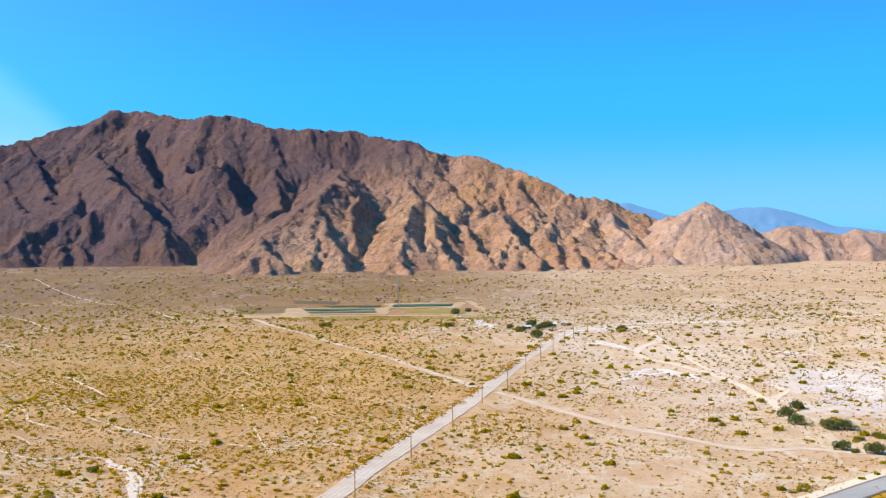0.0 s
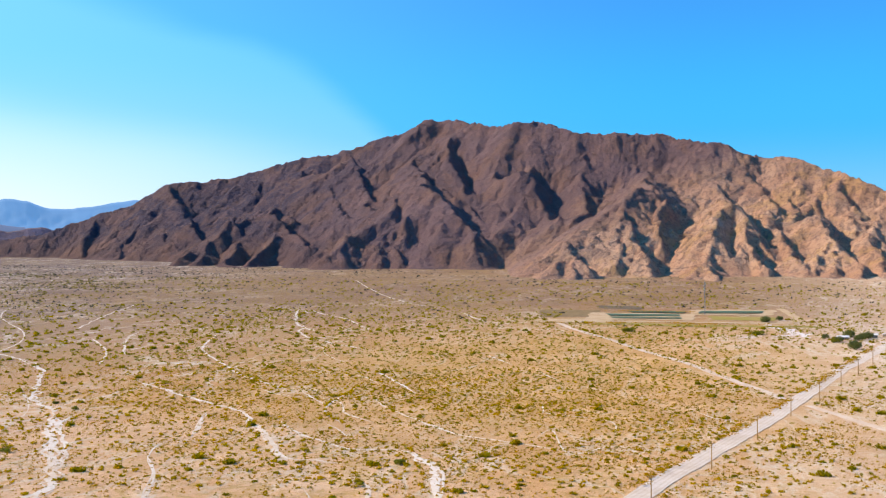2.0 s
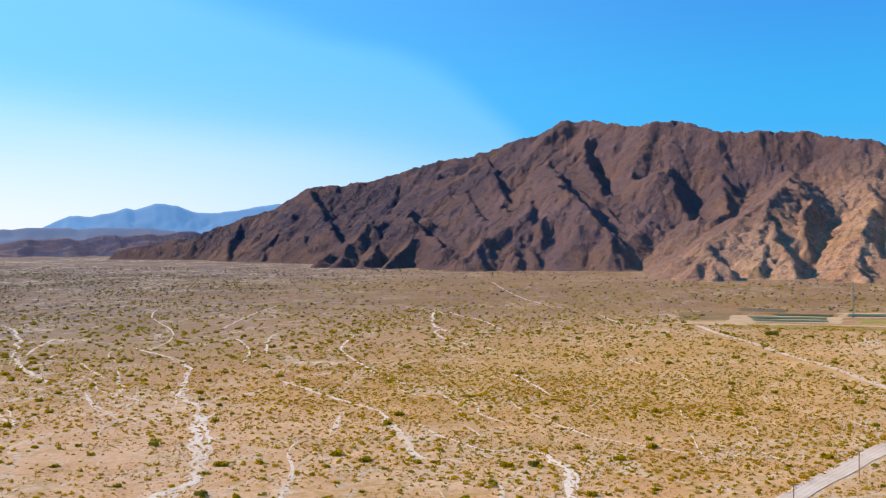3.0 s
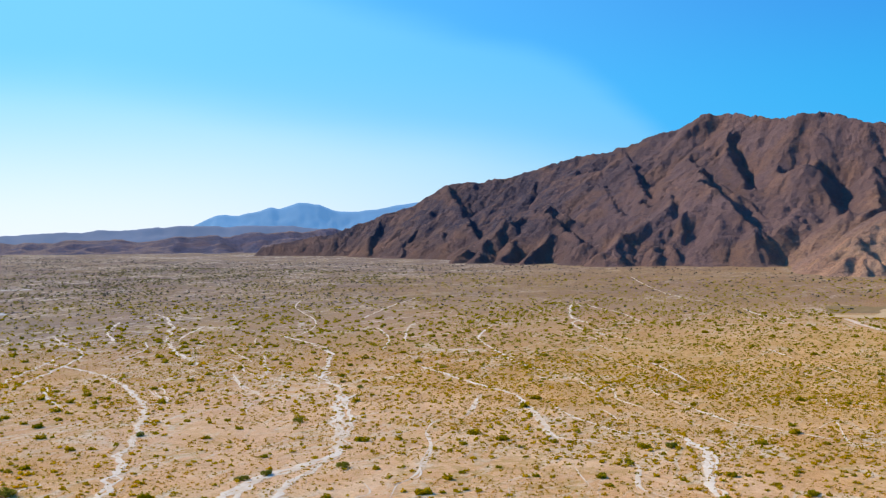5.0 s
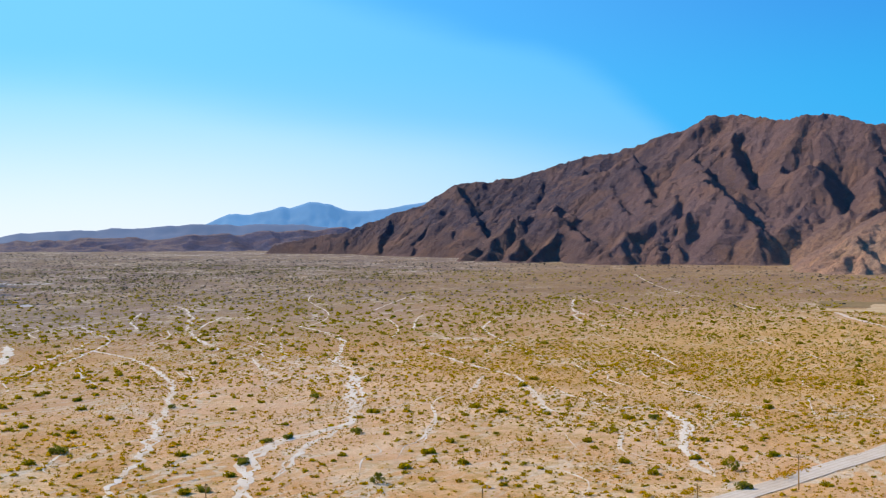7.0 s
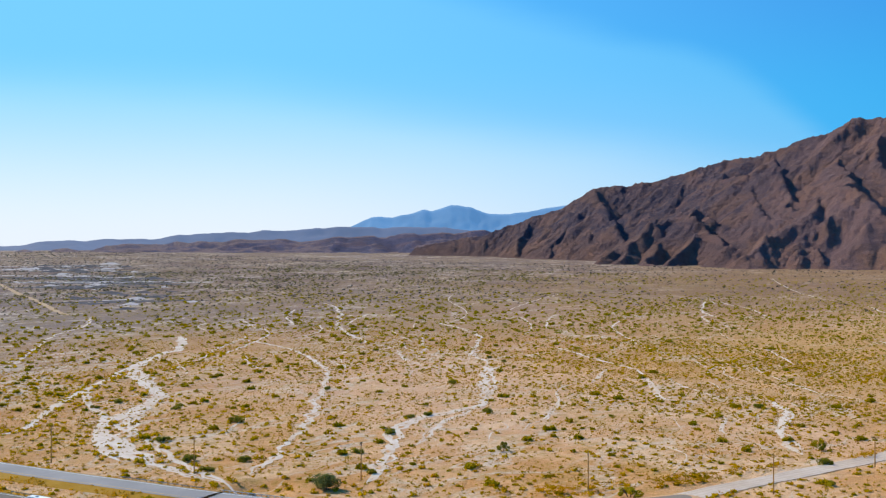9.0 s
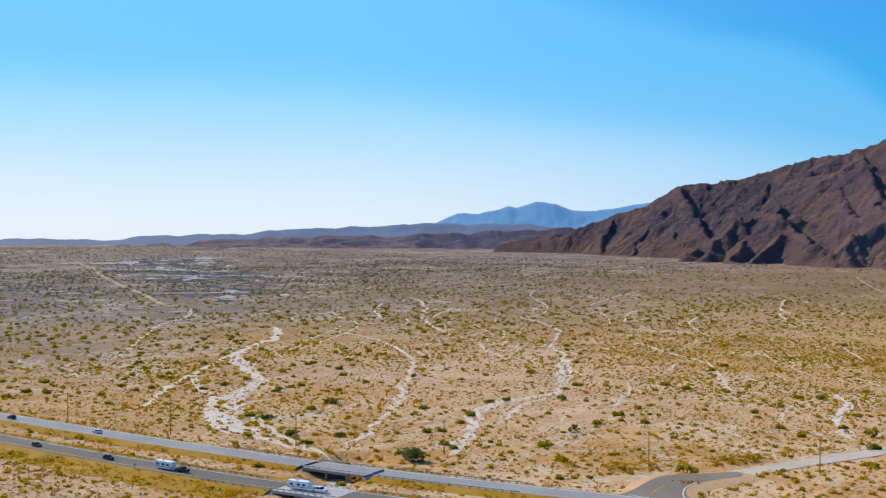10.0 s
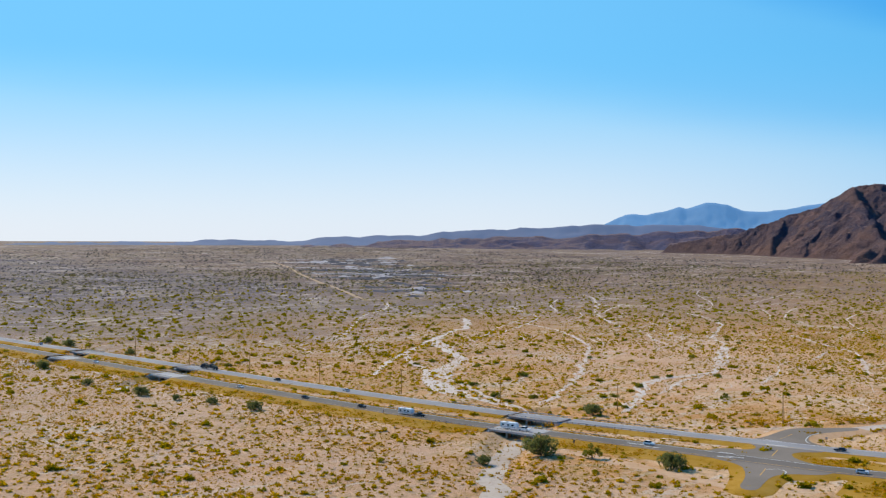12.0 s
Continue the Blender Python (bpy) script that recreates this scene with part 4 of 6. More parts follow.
def clumps(cx, cy, cz, size, leaves, flat=0.75, leaf=0.52, seed=3):
    """Many small bushes of loose three-cornered sprigs in one mesh."""
    g = np.random.default_rng(seed)
    n = len(cx) * leaves
    own = np.repeat(np.arange(len(cx)), leaves)
    az, up, r = g.uniform(0, 2 * np.pi, n), g.uniform(0.02, 1, n), g.uniform(0.35, 1.0, n) ** 0.6
    lump = 0.82 + 0.2 * np.sin(az * 2 + g.uniform(0, 6, len(cx))[own]) + 0.12 * np.sin(az * 3 + g.uniform(0, 6, len(cx))[own])
    flatr = np.sqrt(1 - up**2 * 0.8)
    s = size[own]
    c = np.stack([cx[own] + s * r * lump * flatr * np.cos(az), cy[own] + s * r * lump * flatr * np.sin(az), cz[own] + s * flat * r * up * lump], 1)
    tri = g.normal(size=(n, 3, 3))
    tri[:, :, 2] *= 0.7
    tri -= tri.mean(1, keepdims=True)
    tri /= np.linalg.norm(tri, axis=2, keepdims=True) + 1e-6
    V = c[:, None, :] + tri * (s * leaf * g.uniform(0.6, 1.3, n))[:, None, None]
    V[:, :, 2] = np.maximum(V[:, :, 2], cz[own][:, None] - 0.05)
    return V.reshape(-1, 3), np.arange(3 * n).reshape(-1, 3)


def scatter(x0, x1, y0, y1, step, seed):
    g = np.random.default_rng(seed)
    X, Y = np.meshgrid(np.arange(x0, x1, step), np.arange(y0, y1, step))
    return (X + g.uniform(-0.5, 0.5, X.shape) * step * 1.1).ravel(), (Y + g.uniform(-0.5, 0.5, Y.shape) * step * 1.1).ravel(), g.uniform(size=X.size)


def line_distance(x, y, pts):
    p = spline(pts, 12.0)[:, :2]
    out = np.full(x.shape, 1e9)
    for a, b in zip(p[:-1], p[1:]):
        d = b - a
        t = np.clip(((x - a[0]) * d[0] + (y - a[1]) * d[1]) / (d @ d + 1e-9), 0, 1)
        out = np.minimum(out, np.hypot(x - a[0] - t * d[0], y - a[1] - t * d[1]))
    return out


CLEAR = [(FAR_LINE, 9), (NEAR_LINE, 9), ([(-110, 196), (-68, 292), (-42, 391), (11, 580), (98, 920), (140, 992)], 7),
         ([(22, 664), (-34, 762), (-144, 976), (-199, 1114)], 4), ([(33, 634), (75, 547), (116, 484), (150, 471)], 4)]


def open_ground(x, y):
    ok = (y > -216 + (184 - x) * 0.287 - 40) & (x < y * 0.404 + 60) & (np.hypot(x - 184, y + 216) > 310)
    # the bare fan under the mountain, and the graded pads round the ponds
    bare = np.clip((1330 + 160 * fbm(x / 200, y / 200, 3) - y) / 160, 0.42, 1)
    bare = np.where(x < -700, np.maximum(bare, np.clip((-700 - x) / 300, 0, 1)), bare)
    ok &= np.random.default_rng(1).uniform(size=x.shape) < bare
    ok &= ~((x > -200) & (x < 32) & (y > 1092) & (y < 1275))
    for pts, w in CLEAR:
        ok &= line_distance(x, y, pts) > w
    return ok


SANDY_CELLS = np.zeros((760, 700), bool)


def mark_wash(x, y):
    """Remember, on a grid of two units, where a wash runs."""
    i, j = ((x + 1000) / 2).astype(int), ((y + 250) / 2).astype(int)
    ok = (i >= 0) & (i < 760) & (j >= 0) & (j < 700)
    SANDY_CELLS[i[ok], j[ok]] = True


def in_wash(x, y):
    i, j = np.clip(((x + 1000) / 2).astype(int), 0, 759), np.clip(((y + 250) / 2).astype(int), 0, 699)
    return SANDY_CELLS[i, j]


def scrub(name, reach, step, size, leaves, density, seed, label, mat):
    x, y, u = scatter(*reach, step, seed)
    want = density(x, y)
    ok = (u < want) & open_ground(x, y) & ~(in_wash(x, y) & ((u * 977) % 1 < 0.65))
    x, y = x[ok], y[ok]
    g = np.random.default_rng(seed + 1)
    s = size[0] + (size[1] - size[0]) * g.uniform(size=len(x)) ** 1.8
    V, F = clumps(x, y, relief(x, y), s, leaves, leaf=0.30 if leaves > 60 else 0.42 if leaves > 30 else 0.5, seed=seed)
    return thing(name, fast_mesh(name, V, F), mat, label, "scrub", "", "stuff")


def thick(x, y):
    east = np.where(y < 1050, np.clip(1.1 - (x + 30) / 110, 0.38, 1), 1)
    return np.clip(0.62 + 0.9 * fbm(x / 140, y / 140, 3), 0.15, 1) * east


def off_middle(x, y):
    return np.hypot(x + 100, y - 250)


def field(x, y):
    """The thicker scrub west of the dirt road."""
    return np.clip(1.2 - np.hypot((x + 140) / 190, (y - 640) / 330), 0, 1)


# ---- washes ----
BANKS = []


def braid(name, pts, width, label, strands=3, wobble=0.55, mat=None, lift=0.17, taper=22.0):
    """A dry sandy channel: ragged strands that part and meet again."""
    step = 2.0
    line = spline(pts, step)
    if mat is None:
        BANKS.append((line[::3, :2], width))
        width = 0.85 * width
    n = sides(line)
    u = np.arange(len(line)) * step
    seed = float(abs(pts[0][0] * 1.7 + pts[0][1]) % 97)
    ends = np.clip(np.minimum(u + 2, u[::-1] + 2) / taper, 0.12, 1)
    lanes, verts, faces = 5, [], []
    for s in range(strands):
        w = width / 2 * ends * (0.5 if strands > 1 else 1.0) * (1.0 if s == 0 else 0.6)
        sway = width * (0.25 + 0.55 * (strands > 1)) * ends * fbm(u / 24 + s * 7, u * 0 + seed + 60, 3)
        lw = w * np.clip(1 + wobble * 1.3 * fbm(u / 17, u * 0 + seed + 5 * s, 2), 0.05, 2)
        rw = w * np.clip(1 + wobble * 1.3 * fbm(u / 17, u * 0 + seed + 31 + 5 * s, 2), 0.05, 2)
        P = np.zeros((len(line), lanes, 3))
        for k in range(lanes):
            f = k / (lanes - 1)
            P[:, k, :2] = line[:, :2] + n * (-rw * (1 - f) + lw * f + sway)[:, None]
            P[:, k, 2] = relief(P[:, k, 0], P[:, k, 1]) + lift + 0.006 * s - 0.09 * abs(2 * f - 1)
        if mat is None or mat is CHANNEL:
            mark_wash(P[:, 1:-1, 0].ravel(), P[:, 1:-1, 1].ravel())
        idx = np.arange(P.shape[0] * lanes).reshape(-1, lanes) + sum(len(v) for v in verts)
        faces.append(np.stack([idx[:-1, :-1], idx[:-1, 1:], idx[1:, 1:], idx[1:, :-1]], -1).reshape(-1, 4))
        verts.append(P.reshape(-1, 3))
    return thing(name, fast_mesh(name, np.concatenate(verts), np.concatenate(faces), True), mat or WASH_SAND, label, "wash", "", "structure")


CHANNEL = sand_material("channel_sand", (0.48, 0.385, 0.30), (0.40, 0.305, 0.225))
W = "pale sandy dry wash winding through the scrub"
braid("wash", [(-600, 745), (-572, 727), (-528, 700), (-480, 659), (-433, 591), (-401, 545), (-371, 518), (-355, 500)], 5.5, W, 2)
braid("wash", [(-355, 500), (-323, 450), (-292, 409), (-267, 374), (-258, 358), (-255, 334), (-254, 311), (-248, 289), (-240, 270), (-223, 249), (-201, 218), (-180, 186)], 7.4, W, 3)
braid("wash", [(-346, 505), (-335, 476), (-306, 438), (-291, 418), (-270, 380)], 4.6, W, 2)
braid("wash", [(-252, 355), (-240, 308), (-232, 288), (-225, 277), (-212, 250)], 4.6, W, 2)
braid("wash", [(-640, 520), (-560, 500), (-508, 476), (-444, 431), (-412, 404), (-381, 372), (-352, 338), (-327, 309), (-305, 285), (-276, 250), (-258, 222), (-240, 199), (-222, 170)], 5.5, W, 2)
braid("wash", [(-386, 631), (-338, 591), (-287, 555), (-258, 532), (-243, 506), (-219, 473), (-203, 446), (-188, 430), (-179, 432), (-164, 428)], 4.6, W, 2)
braid("wash", [(-239, 524), (-212, 490), (-189, 471), (-171, 458), (-156, 462), (-145, 452)], 1.9, W, 1)
braid("wash", [(-155, 466), (-142, 457), (-128, 433), (-118, 406), (-107, 379), (-94, 352), (-80, 330)], 6.0, W, 3)
braid("wash", [(-132, 445), (-119, 424), (-107, 384)], 1.9, W, 1)
braid("wash", [(-151, 407), (-138, 389), (-128, 362), (-118, 353), (-106, 346)], 1.5, W, 1)
braid("wash", [(-252, 421), (-228, 387), (-211, 351), (-205, 332), (-205, 322)], 1.5, W, 1)
braid("wash", [(-680, 500), (-640, 470), (-595, 431), (-590, 416), (-548, 366), (-515, 333), (-470, 305), (-433, 289), (-411, 275), (-391, 251), (-375, 227), (-364, 211), (-343, 192), (-319, 177), (-295, 167), (-275, 161)], 8.5, W, 1, 0.5)
braid("wash", [(-512, 336), (-466, 308), (-428, 282), (-382, 240), (-353, 213), (-326, 192), (-300, 174), (-273, 162), (-249, 158), (-230, 156)], 8.0, W, 3, 0.6)
braid("wash", [(-599, 426), (-550, 364), (-499, 305), (-468, 269), (-440, 249), (-404, 229), (-377, 217), (-354, 200), (-325, 177), (-300, 164), (-279, 156)], 5.6, W, 1, 0.4)
braid("wash", [(-499, 305), (-471, 271), (-435, 231), (-400, 197), (-374, 171), (-370, 152)], 5.0, W, 1, 0.5)
braid("wash", [(-354, 212), (-321, 197), (-287, 180), (-264, 170), (-239, 161), (-205, 152)], 5.5, W, 2, 0.5)
braid("wash", [(-647, 552), (-610, 501), (-575, 450), (-539, 409), (-511, 368), (-501, 347)], 3.6, W, 2, 0.6)
braid("wash", [(-527, 438), (-487, 406), (-456, 388)], 2.4, W, 1, 0.6)
braid("wash", [(-470, 900), (-430, 800), (-376, 728), (-330, 670), (-277, 623)], 2.2, W, 1)
braid("wash", [(-760, 640), (-700, 600), (-640, 565), (-590, 500), (-560, 455), (-540, 420)], 3.7, W, 2)
braid("wash", [(-900, 560), (-820, 500), (-760, 430), (-700, 380), (-640, 330), (-590, 290)], 4.1, W, 2)
braid("wash", [(-560, 840), (-500, 770), (-470, 720), (-455, 690)], 2.2, W, 1)
braid("wash", [(-430, 1010), (-400, 930), (-350, 870), (-300, 830)], 4.6, W, 2)
braid("wash", [(-205, 152), (-190, 140), (-172, 113), (-158, 97), (-144, 77), (-128, 60), (-115, 47), (-88, 22), (-60, -8), (-30, -40)], 9, "broad pale sandy wash below the road bridge", 1, 0.12, CHANNEL)
braid("wash", [(-500, 130), (-470, 100), (-444, 68), (-425, 40), (-390, 10)], 5.5, W, 2)
braid("wash", [(-236, 640), (-225, 560), (-200, 520)], 1.4, W, 1)
braid("wash", [(-858, 855), (-803, 819), (-739, 759), (-648, 661), (-587, 607), (-549, 579), (-524, 565), (-518, 549)], 4.8, W, 2, 0.85)
braid("wash", [(-717, 782), (-678, 718), (-641, 664), (-637, 651)], 2.4, W, 1, 0.85)
braid("wash", [(-517, 626), (-474, 577), (-459, 561), (-438, 528), (-438, 509)], 3.2, W, 2, 0.85)
braid("wash", [(-468, 536), (-439, 509), (-417, 488), (-400, 477), (-381, 463)], 2.4, W, 2, 0.85)
braid("wash", [(-730, 1189), (-714, 1142), (-679, 1041), (-649, 972), (-617, 897)], 3.2, W, 2, 0.85)
braid("wash", [(-548, 897), (-537, 866), (-514, 819), (-465, 743)], 3.2, W, 2, 0.85)
braid("wash", [(-840, 1098), (-819, 1056), (-774, 993), (-713, 930), (-652, 868), (-603, 799), (-570, 725)], 1.6, W, 1, 0.85)
braid("wash", [(-456, 456), (-434, 438), (-419, 429)], 1.5, W, 1, 0.85)
braid("wash", [(-380, 454), (-366, 431), (-351, 415)], 0.8, W, 1, 0.85)
braid("wash", [(-254, 424), (-237, 401), (-226, 380), (-215, 356)], 0.8, W, 1, 0.85)
braid("wash", [(-259, 531), (-242, 501), (-221, 477), (-200, 444), (-184, 422)], 2.0, W, 2, 0.85)
braid("wash", [(-270, 625), (-247, 594), (-225, 565)], 1.2, W, 1, 0.85)
braid("wash", [(-206, 515), (-196, 504), (-182, 483)], 1.2, W, 1, 0.85)
braid("wash", [(-263, 703), (-244, 702), (-219, 665), (-194, 626)], 1.9, W, 1, 0.85)
braid("wash", [(-474, 1123), (-504, 1165), (-446, 1024), (-418, 983), (-390, 946)], 4.0, W, 2, 0.85)
braid("wash", [(-494, 1168), (-450, 1118), (-410, 1072), (-348, 975)], 3.2, W, 2, 0.85)
braid("wash", [(-653, 1746), (-514, 1464), (-412, 1289), (-376, 1250)], 2.4, W, 1, 0.85)
braid("wash", [(-283, 533), (-268, 496), (-254, 464)], 4.0, W, 3, 0.85)
braid("wash", [(-202, 825), (-180, 793), (-166, 771)], 2.4, W, 2, 0.85)
braid("wash", [(-200, 891), (-182, 874)], 1.6, W, 2, 0.85)
braid("wash", [(-143, 745), (-130, 718), (-117, 693)], 1.3, W, 1, 0.85)
braid("wash", [(-101, 678), (-91, 668), (-80, 653)], 1.4, W, 1, 0.85)
braid("wash", [(-67, 646), (-58, 637), (-46, 619)], 1.4, W, 1, 0.85)
braid("wash", [(-26, 600), (-17, 584), (-7, 574)], 1.4, W, 1, 0.85)
braid("wash", [(-315, 1180), (-270, 1097), (-226, 1060)], 2.4, W, 1, 0.85)
braid("wash", [(-510, 424), (-481, 401), (-459, 390), (-444, 371), (-436, 350), (-436, 332), (-432, 318)], 1.5, W, 2, 0.85)
braid("wash", [(-819, 770), (-743, 684), (-705, 654), (-675, 629)], 2.4, W, 1, 0.85)
braid("wash", [(-640, 657), (-593, 611), (-554, 581), (-530, 570)], 2.4, W, 2, 0.85)
braid("wash", [(-469, 463), (-453, 451), (-437, 439)], 1.0, W, 1, 0.85)
braid("wash", [(-670, 657), (-620, 610), (-593, 560), (-585, 540)], 2.4, W, 2, 0.85)
braid("wash", [(-469, 538), (-430, 501), (-389, 472)], 1.6, W, 1, 0.85)
braid("wash", [(-260, 462), (-260, 443), (-248, 415), (-232, 392), (-215, 357), (-204, 338), (-204, 324), (-194, 302)], 0.7, W, 1, 0.85)
braid("wash", [(-222, 325), (-206, 309), (-205, 296), (-189, 270)], 0.8, W, 1, 0.85)
braid("wash", [(-222, 408), (-209, 386), (-207, 373)], 0.5, W, 1, 0.85)
braid("wash", [(-173, 348), (-165, 334), (-159, 321)], 0.6, W, 2, 0.85)
braid("wash", [(-167, 391), (-152, 367), (-137, 346)], 0.6, W, 1, 0.85)
braid("wash", [(-139, 389), (-127, 358), (-116, 347), (-105, 341), (-91, 340)], 0.7, W, 1, 0.85)
braid("wash", [(244, 905), (233, 846), (222, 811), (211, 748)], 5, W, 2)
braid("wash", [(226, 755), (219, 706), (215, 669), (206, 640)], 4, W, 2)
braid("wash", [(290, 861), (275, 808), (275, 780)], 4, W, 2)
SALT = sand_material("silt_crust", (0.585, 0.505, 0.485), (0.55, 0.435, 0.36))
for rows, wide in (([(106, 674), (122, 700), (136, 722), (150, 712), (163, 664)], 16), ([(119, 902), (131, 870), (148, 843)], 20), ([(100, 930), (124, 968), (150, 988), (186, 1002)], 34), ([(12, 1120), (30, 1045), (49, 993)], 14), ([(227, 1032), (251, 1041), (280, 1020)], 14), ([(235, 804), (255, 815), (270, 786)], 20), ([(246, 716), (255, 690), (264, 666)], 30), ([(215, 645), (236, 650), (240, 600)], 30), ([(99, 887), (115, 875), (135, 859), (146, 830)], 11), ([(111, 726), (133, 707), (146, 681)], 8), ([(101, 665), (115, 646), (122, 630)], 7),
                   ([(18, 1000), (34, 1014), (56, 1038)], 14), ([(195, 1050), (222, 1032), (261, 1040), (290, 1020)], 16), ([(234, 807), (246, 790), (268, 789)], 12), ([(164, 605), (169, 588)], 7),
                   ([(88, 972), (99, 945)], 10), ([(-13, 977), (8, 1000)], 8), ([(118, 985), (108, 930), (118, 900)], 9)):
    braid("silt_flat", rows, wide, "pale pinkish crust of dried silt on the sand", 3, 0.6, SALT, 0.2, 40.0)
RUNNEL = sand_material("runnel_sand", (0.60, 0.50, 0.40), (0.55, 0.39, 0.27))
g = np.random.default_rng(12)
for x, y, dx, dy in ((-430, 560, 90, -110), (-300, 640, 110, -120), (-210, 610, 70, -100), (-520, 600, 120, -110), (-640, 700, 140, -110), (-560, 380, 110, -60), (-620, 250, 120, -50), (-480, 480, 70, -80), (-340, 280, 50, -60),
                     (-170, 540, 80, -60), (-120, 600, 60, -70), (-700, 800, 160, -130), (-850, 650, 150, -110), (-330, 760, 100, -110), (-240, 240, 30, -50), (-150, 330, 40, -60), (-90, 520, 50, -50), (-400, 880, 110, -120)):
    line = [(x + dx * k / 4 + g.normal() * 9, y + dy * k / 4 + g.normal() * 9) for k in range(5)]
    braid("runnel", line, g.uniform(0.7, 1.5), "thin pale runnel of sand between bushes", 1, 0.9, RUNNEL)


# ---- the highway ----
def road_z(x, y):
    return ground_z(x, y) + 1.0


def road_strip(name, pts, offs, mat, label, lift=0.0, drop=None, step=4.0, kind="structure", category="road"):
    """A band at the height of the road; offs: its places across; drop: how far each lies below."""
    line = spline(pts, step)
    n = sides(line)
    P = np.zeros((len(line), len(offs), 3))
    for k, o in enumerate(offs):
        P[:, k, :2] = line[:, :2] + n * o
        P[:, k, 2] = road_z(P[:, k, 0], P[:, k, 1]) + lift - (drop[k] if drop else 0)
    return thing(name, grid_mesh(name, P, None, False), mat, label, category, "", kind)


def cut_line(pts, spans):
    """The pieces of a line outside the given stretches of x."""
    line = spline(pts, 3.0)
    out, piece = [], []
    for p in line:
        if any(a < p[0] < b for a, b in spans):
            if len(piece) > 2:
                out.append(piece)
            piece = []
        else:
            piece.append(tuple(p))
    return out + ([piece] if len(piece) > 2 else [])


def stretch(pts, x0, x1):
    return [tuple(p) for p in spline(pts, 6.0) if x0 <= p[0] <= x1]


NEAR_SPANS, FAR_SPANS = [(-183, -159), (-455, -430), (-585, -562)], [(-203, -177), (-478, -452), (-612, -588)]
VERGE = sand_material("weedy_verge", (0.30, 0.150, 0.002), (0.38, 0.205, 0.025))
for line, spans in ((FAR_LINE, FAR_SPANS), (NEAR_LINE, NEAR_SPANS)):
    for piece in cut_line(line, spans):
        road_strip("road_bank", piece, (-14, -6.6, 6.6, 14), VERGE, "low sandy road embankment with ochre weeds", -0.06, (2.0, 0.0, 0.0, 2.0), category="embankment")
for line, a, b in ((stretch(NEAR_LINE, -900, -190), -21, -8), (stretch(NEAR_LINE, -153, -66), -21, -8), (stretch(NEAR_LINE, -38, 200), -36, -8), (stretch(NEAR_LINE, -900, -188), 7, 13), (stretch(NEAR_LINE, -154, -92), 7, 13), (stretch(NEAR_LINE, -58, 200), 7, 26)):
    c = spline(line, 8.0)
    strip("verge", [tuple(p) for p in c + sides(c) * (a + b) / 2], abs(b - a), VERGE, "ochre weedy verge of the highway", 0.06, 0.35, category="verge")
for piece in cut_line(FAR_LINE, FAR_SPANS):
    road_strip("highway", piece, (-6, -2, 2, 6), PALE_ASPHALT, "pale worn two-lane highway carriageway")
for piece in cut_line(NEAR_LINE, NEAR_SPANS):
    road_strip("highway", piece, (-6.2, -2, 2, 6.2), ASPHALT, "grey asphalt two-lane highway carriageway")
PAINT = plain("white_road_paint", (0.75, 0.74, 0.70), 0.7, 0.25, 0.4)
YELLOW_PAINT = plain("yellow_road_paint", (0.70, 0.38, 0.08), 0.7, 0.25, 0.4)
for line in (FAR_LINE, NEAR_LINE):
    for off, mat, words in ((5.0, PAINT, "white edge line painted on the road"), (-4.2, YELLOW_PAINT, "yellow edge line painted on the road")):
        road_strip("edge_line", line, (off - 0.14, off + 0.14), mat, words, 0.012, category="road marking")


def apron(name, corners, mat, label, lift=-0.03, bank=6.0, edge=None):
    """A flat paved area with rounded corners at the height of the road, and the sandy bank round it."""
    c = np.array(corners, float)
    for _ in range(2):
        d = np.roll(c, -1, 0)
        c = np.stack([0.75 * c + 0.25 * d, 0.25 * c + 0.75 * d], 1).reshape(-1, 2)
    t = np.roll(c, -1, 0) - np.roll(c, 1, 0)
    out = np.stack([t[:, 1], -t[:, 0]], 1) / np.linalg.norm(t, axis=1, keepdims=True)
    if np.sum(c[:, 0] * np.roll(c[:, 1], -1) - np.roll(c[:, 0], -1) * c[:, 1]) < 0:
        out = -out
    z = road_z(c[:, 0], c[:, 1]) + lift
    bm = bmesh.new()
    ring = [bm.verts.new((x * M, y * M, h * M)) for (x, y), h in zip(c, z)]
    face = bm.faces.new(ring)
    bmesh.ops.recalc_face_normals(bm, faces=[face])
    if face.normal.z < 0:
        face.normal_flip()
    bmesh.ops.triangulate(bm, faces=[face])
    me = bpy.data.meshes.new(name)
    bm.to_mesh(me)
    bm.free()
    ob = thing(name, me, mat, label, "road", "", "structure")
    n = len(c)
    P = np.zeros((n + 1, 3, 3))
    for k, (o, down) in enumerate(((-0.4, 0.03), (1.0, 0.1), (bank, 0.0))):
        q = c + out * o
        P[:n, k, :2], P[:n, k, 2] = q, z - down if k < 2 else np.minimum(z - 0.3, relief(q[:, 0], q[:, 1]) - 0.15)
        P[n, k] = P[0, k]
    thing("shoulder", grid_mesh("shoulder", P), edge or VERGE, "sandy shoulder round the paved junction" if edge else "ochre weedy edge round the paved junction", "shoulder", "", "structure")
    return ob


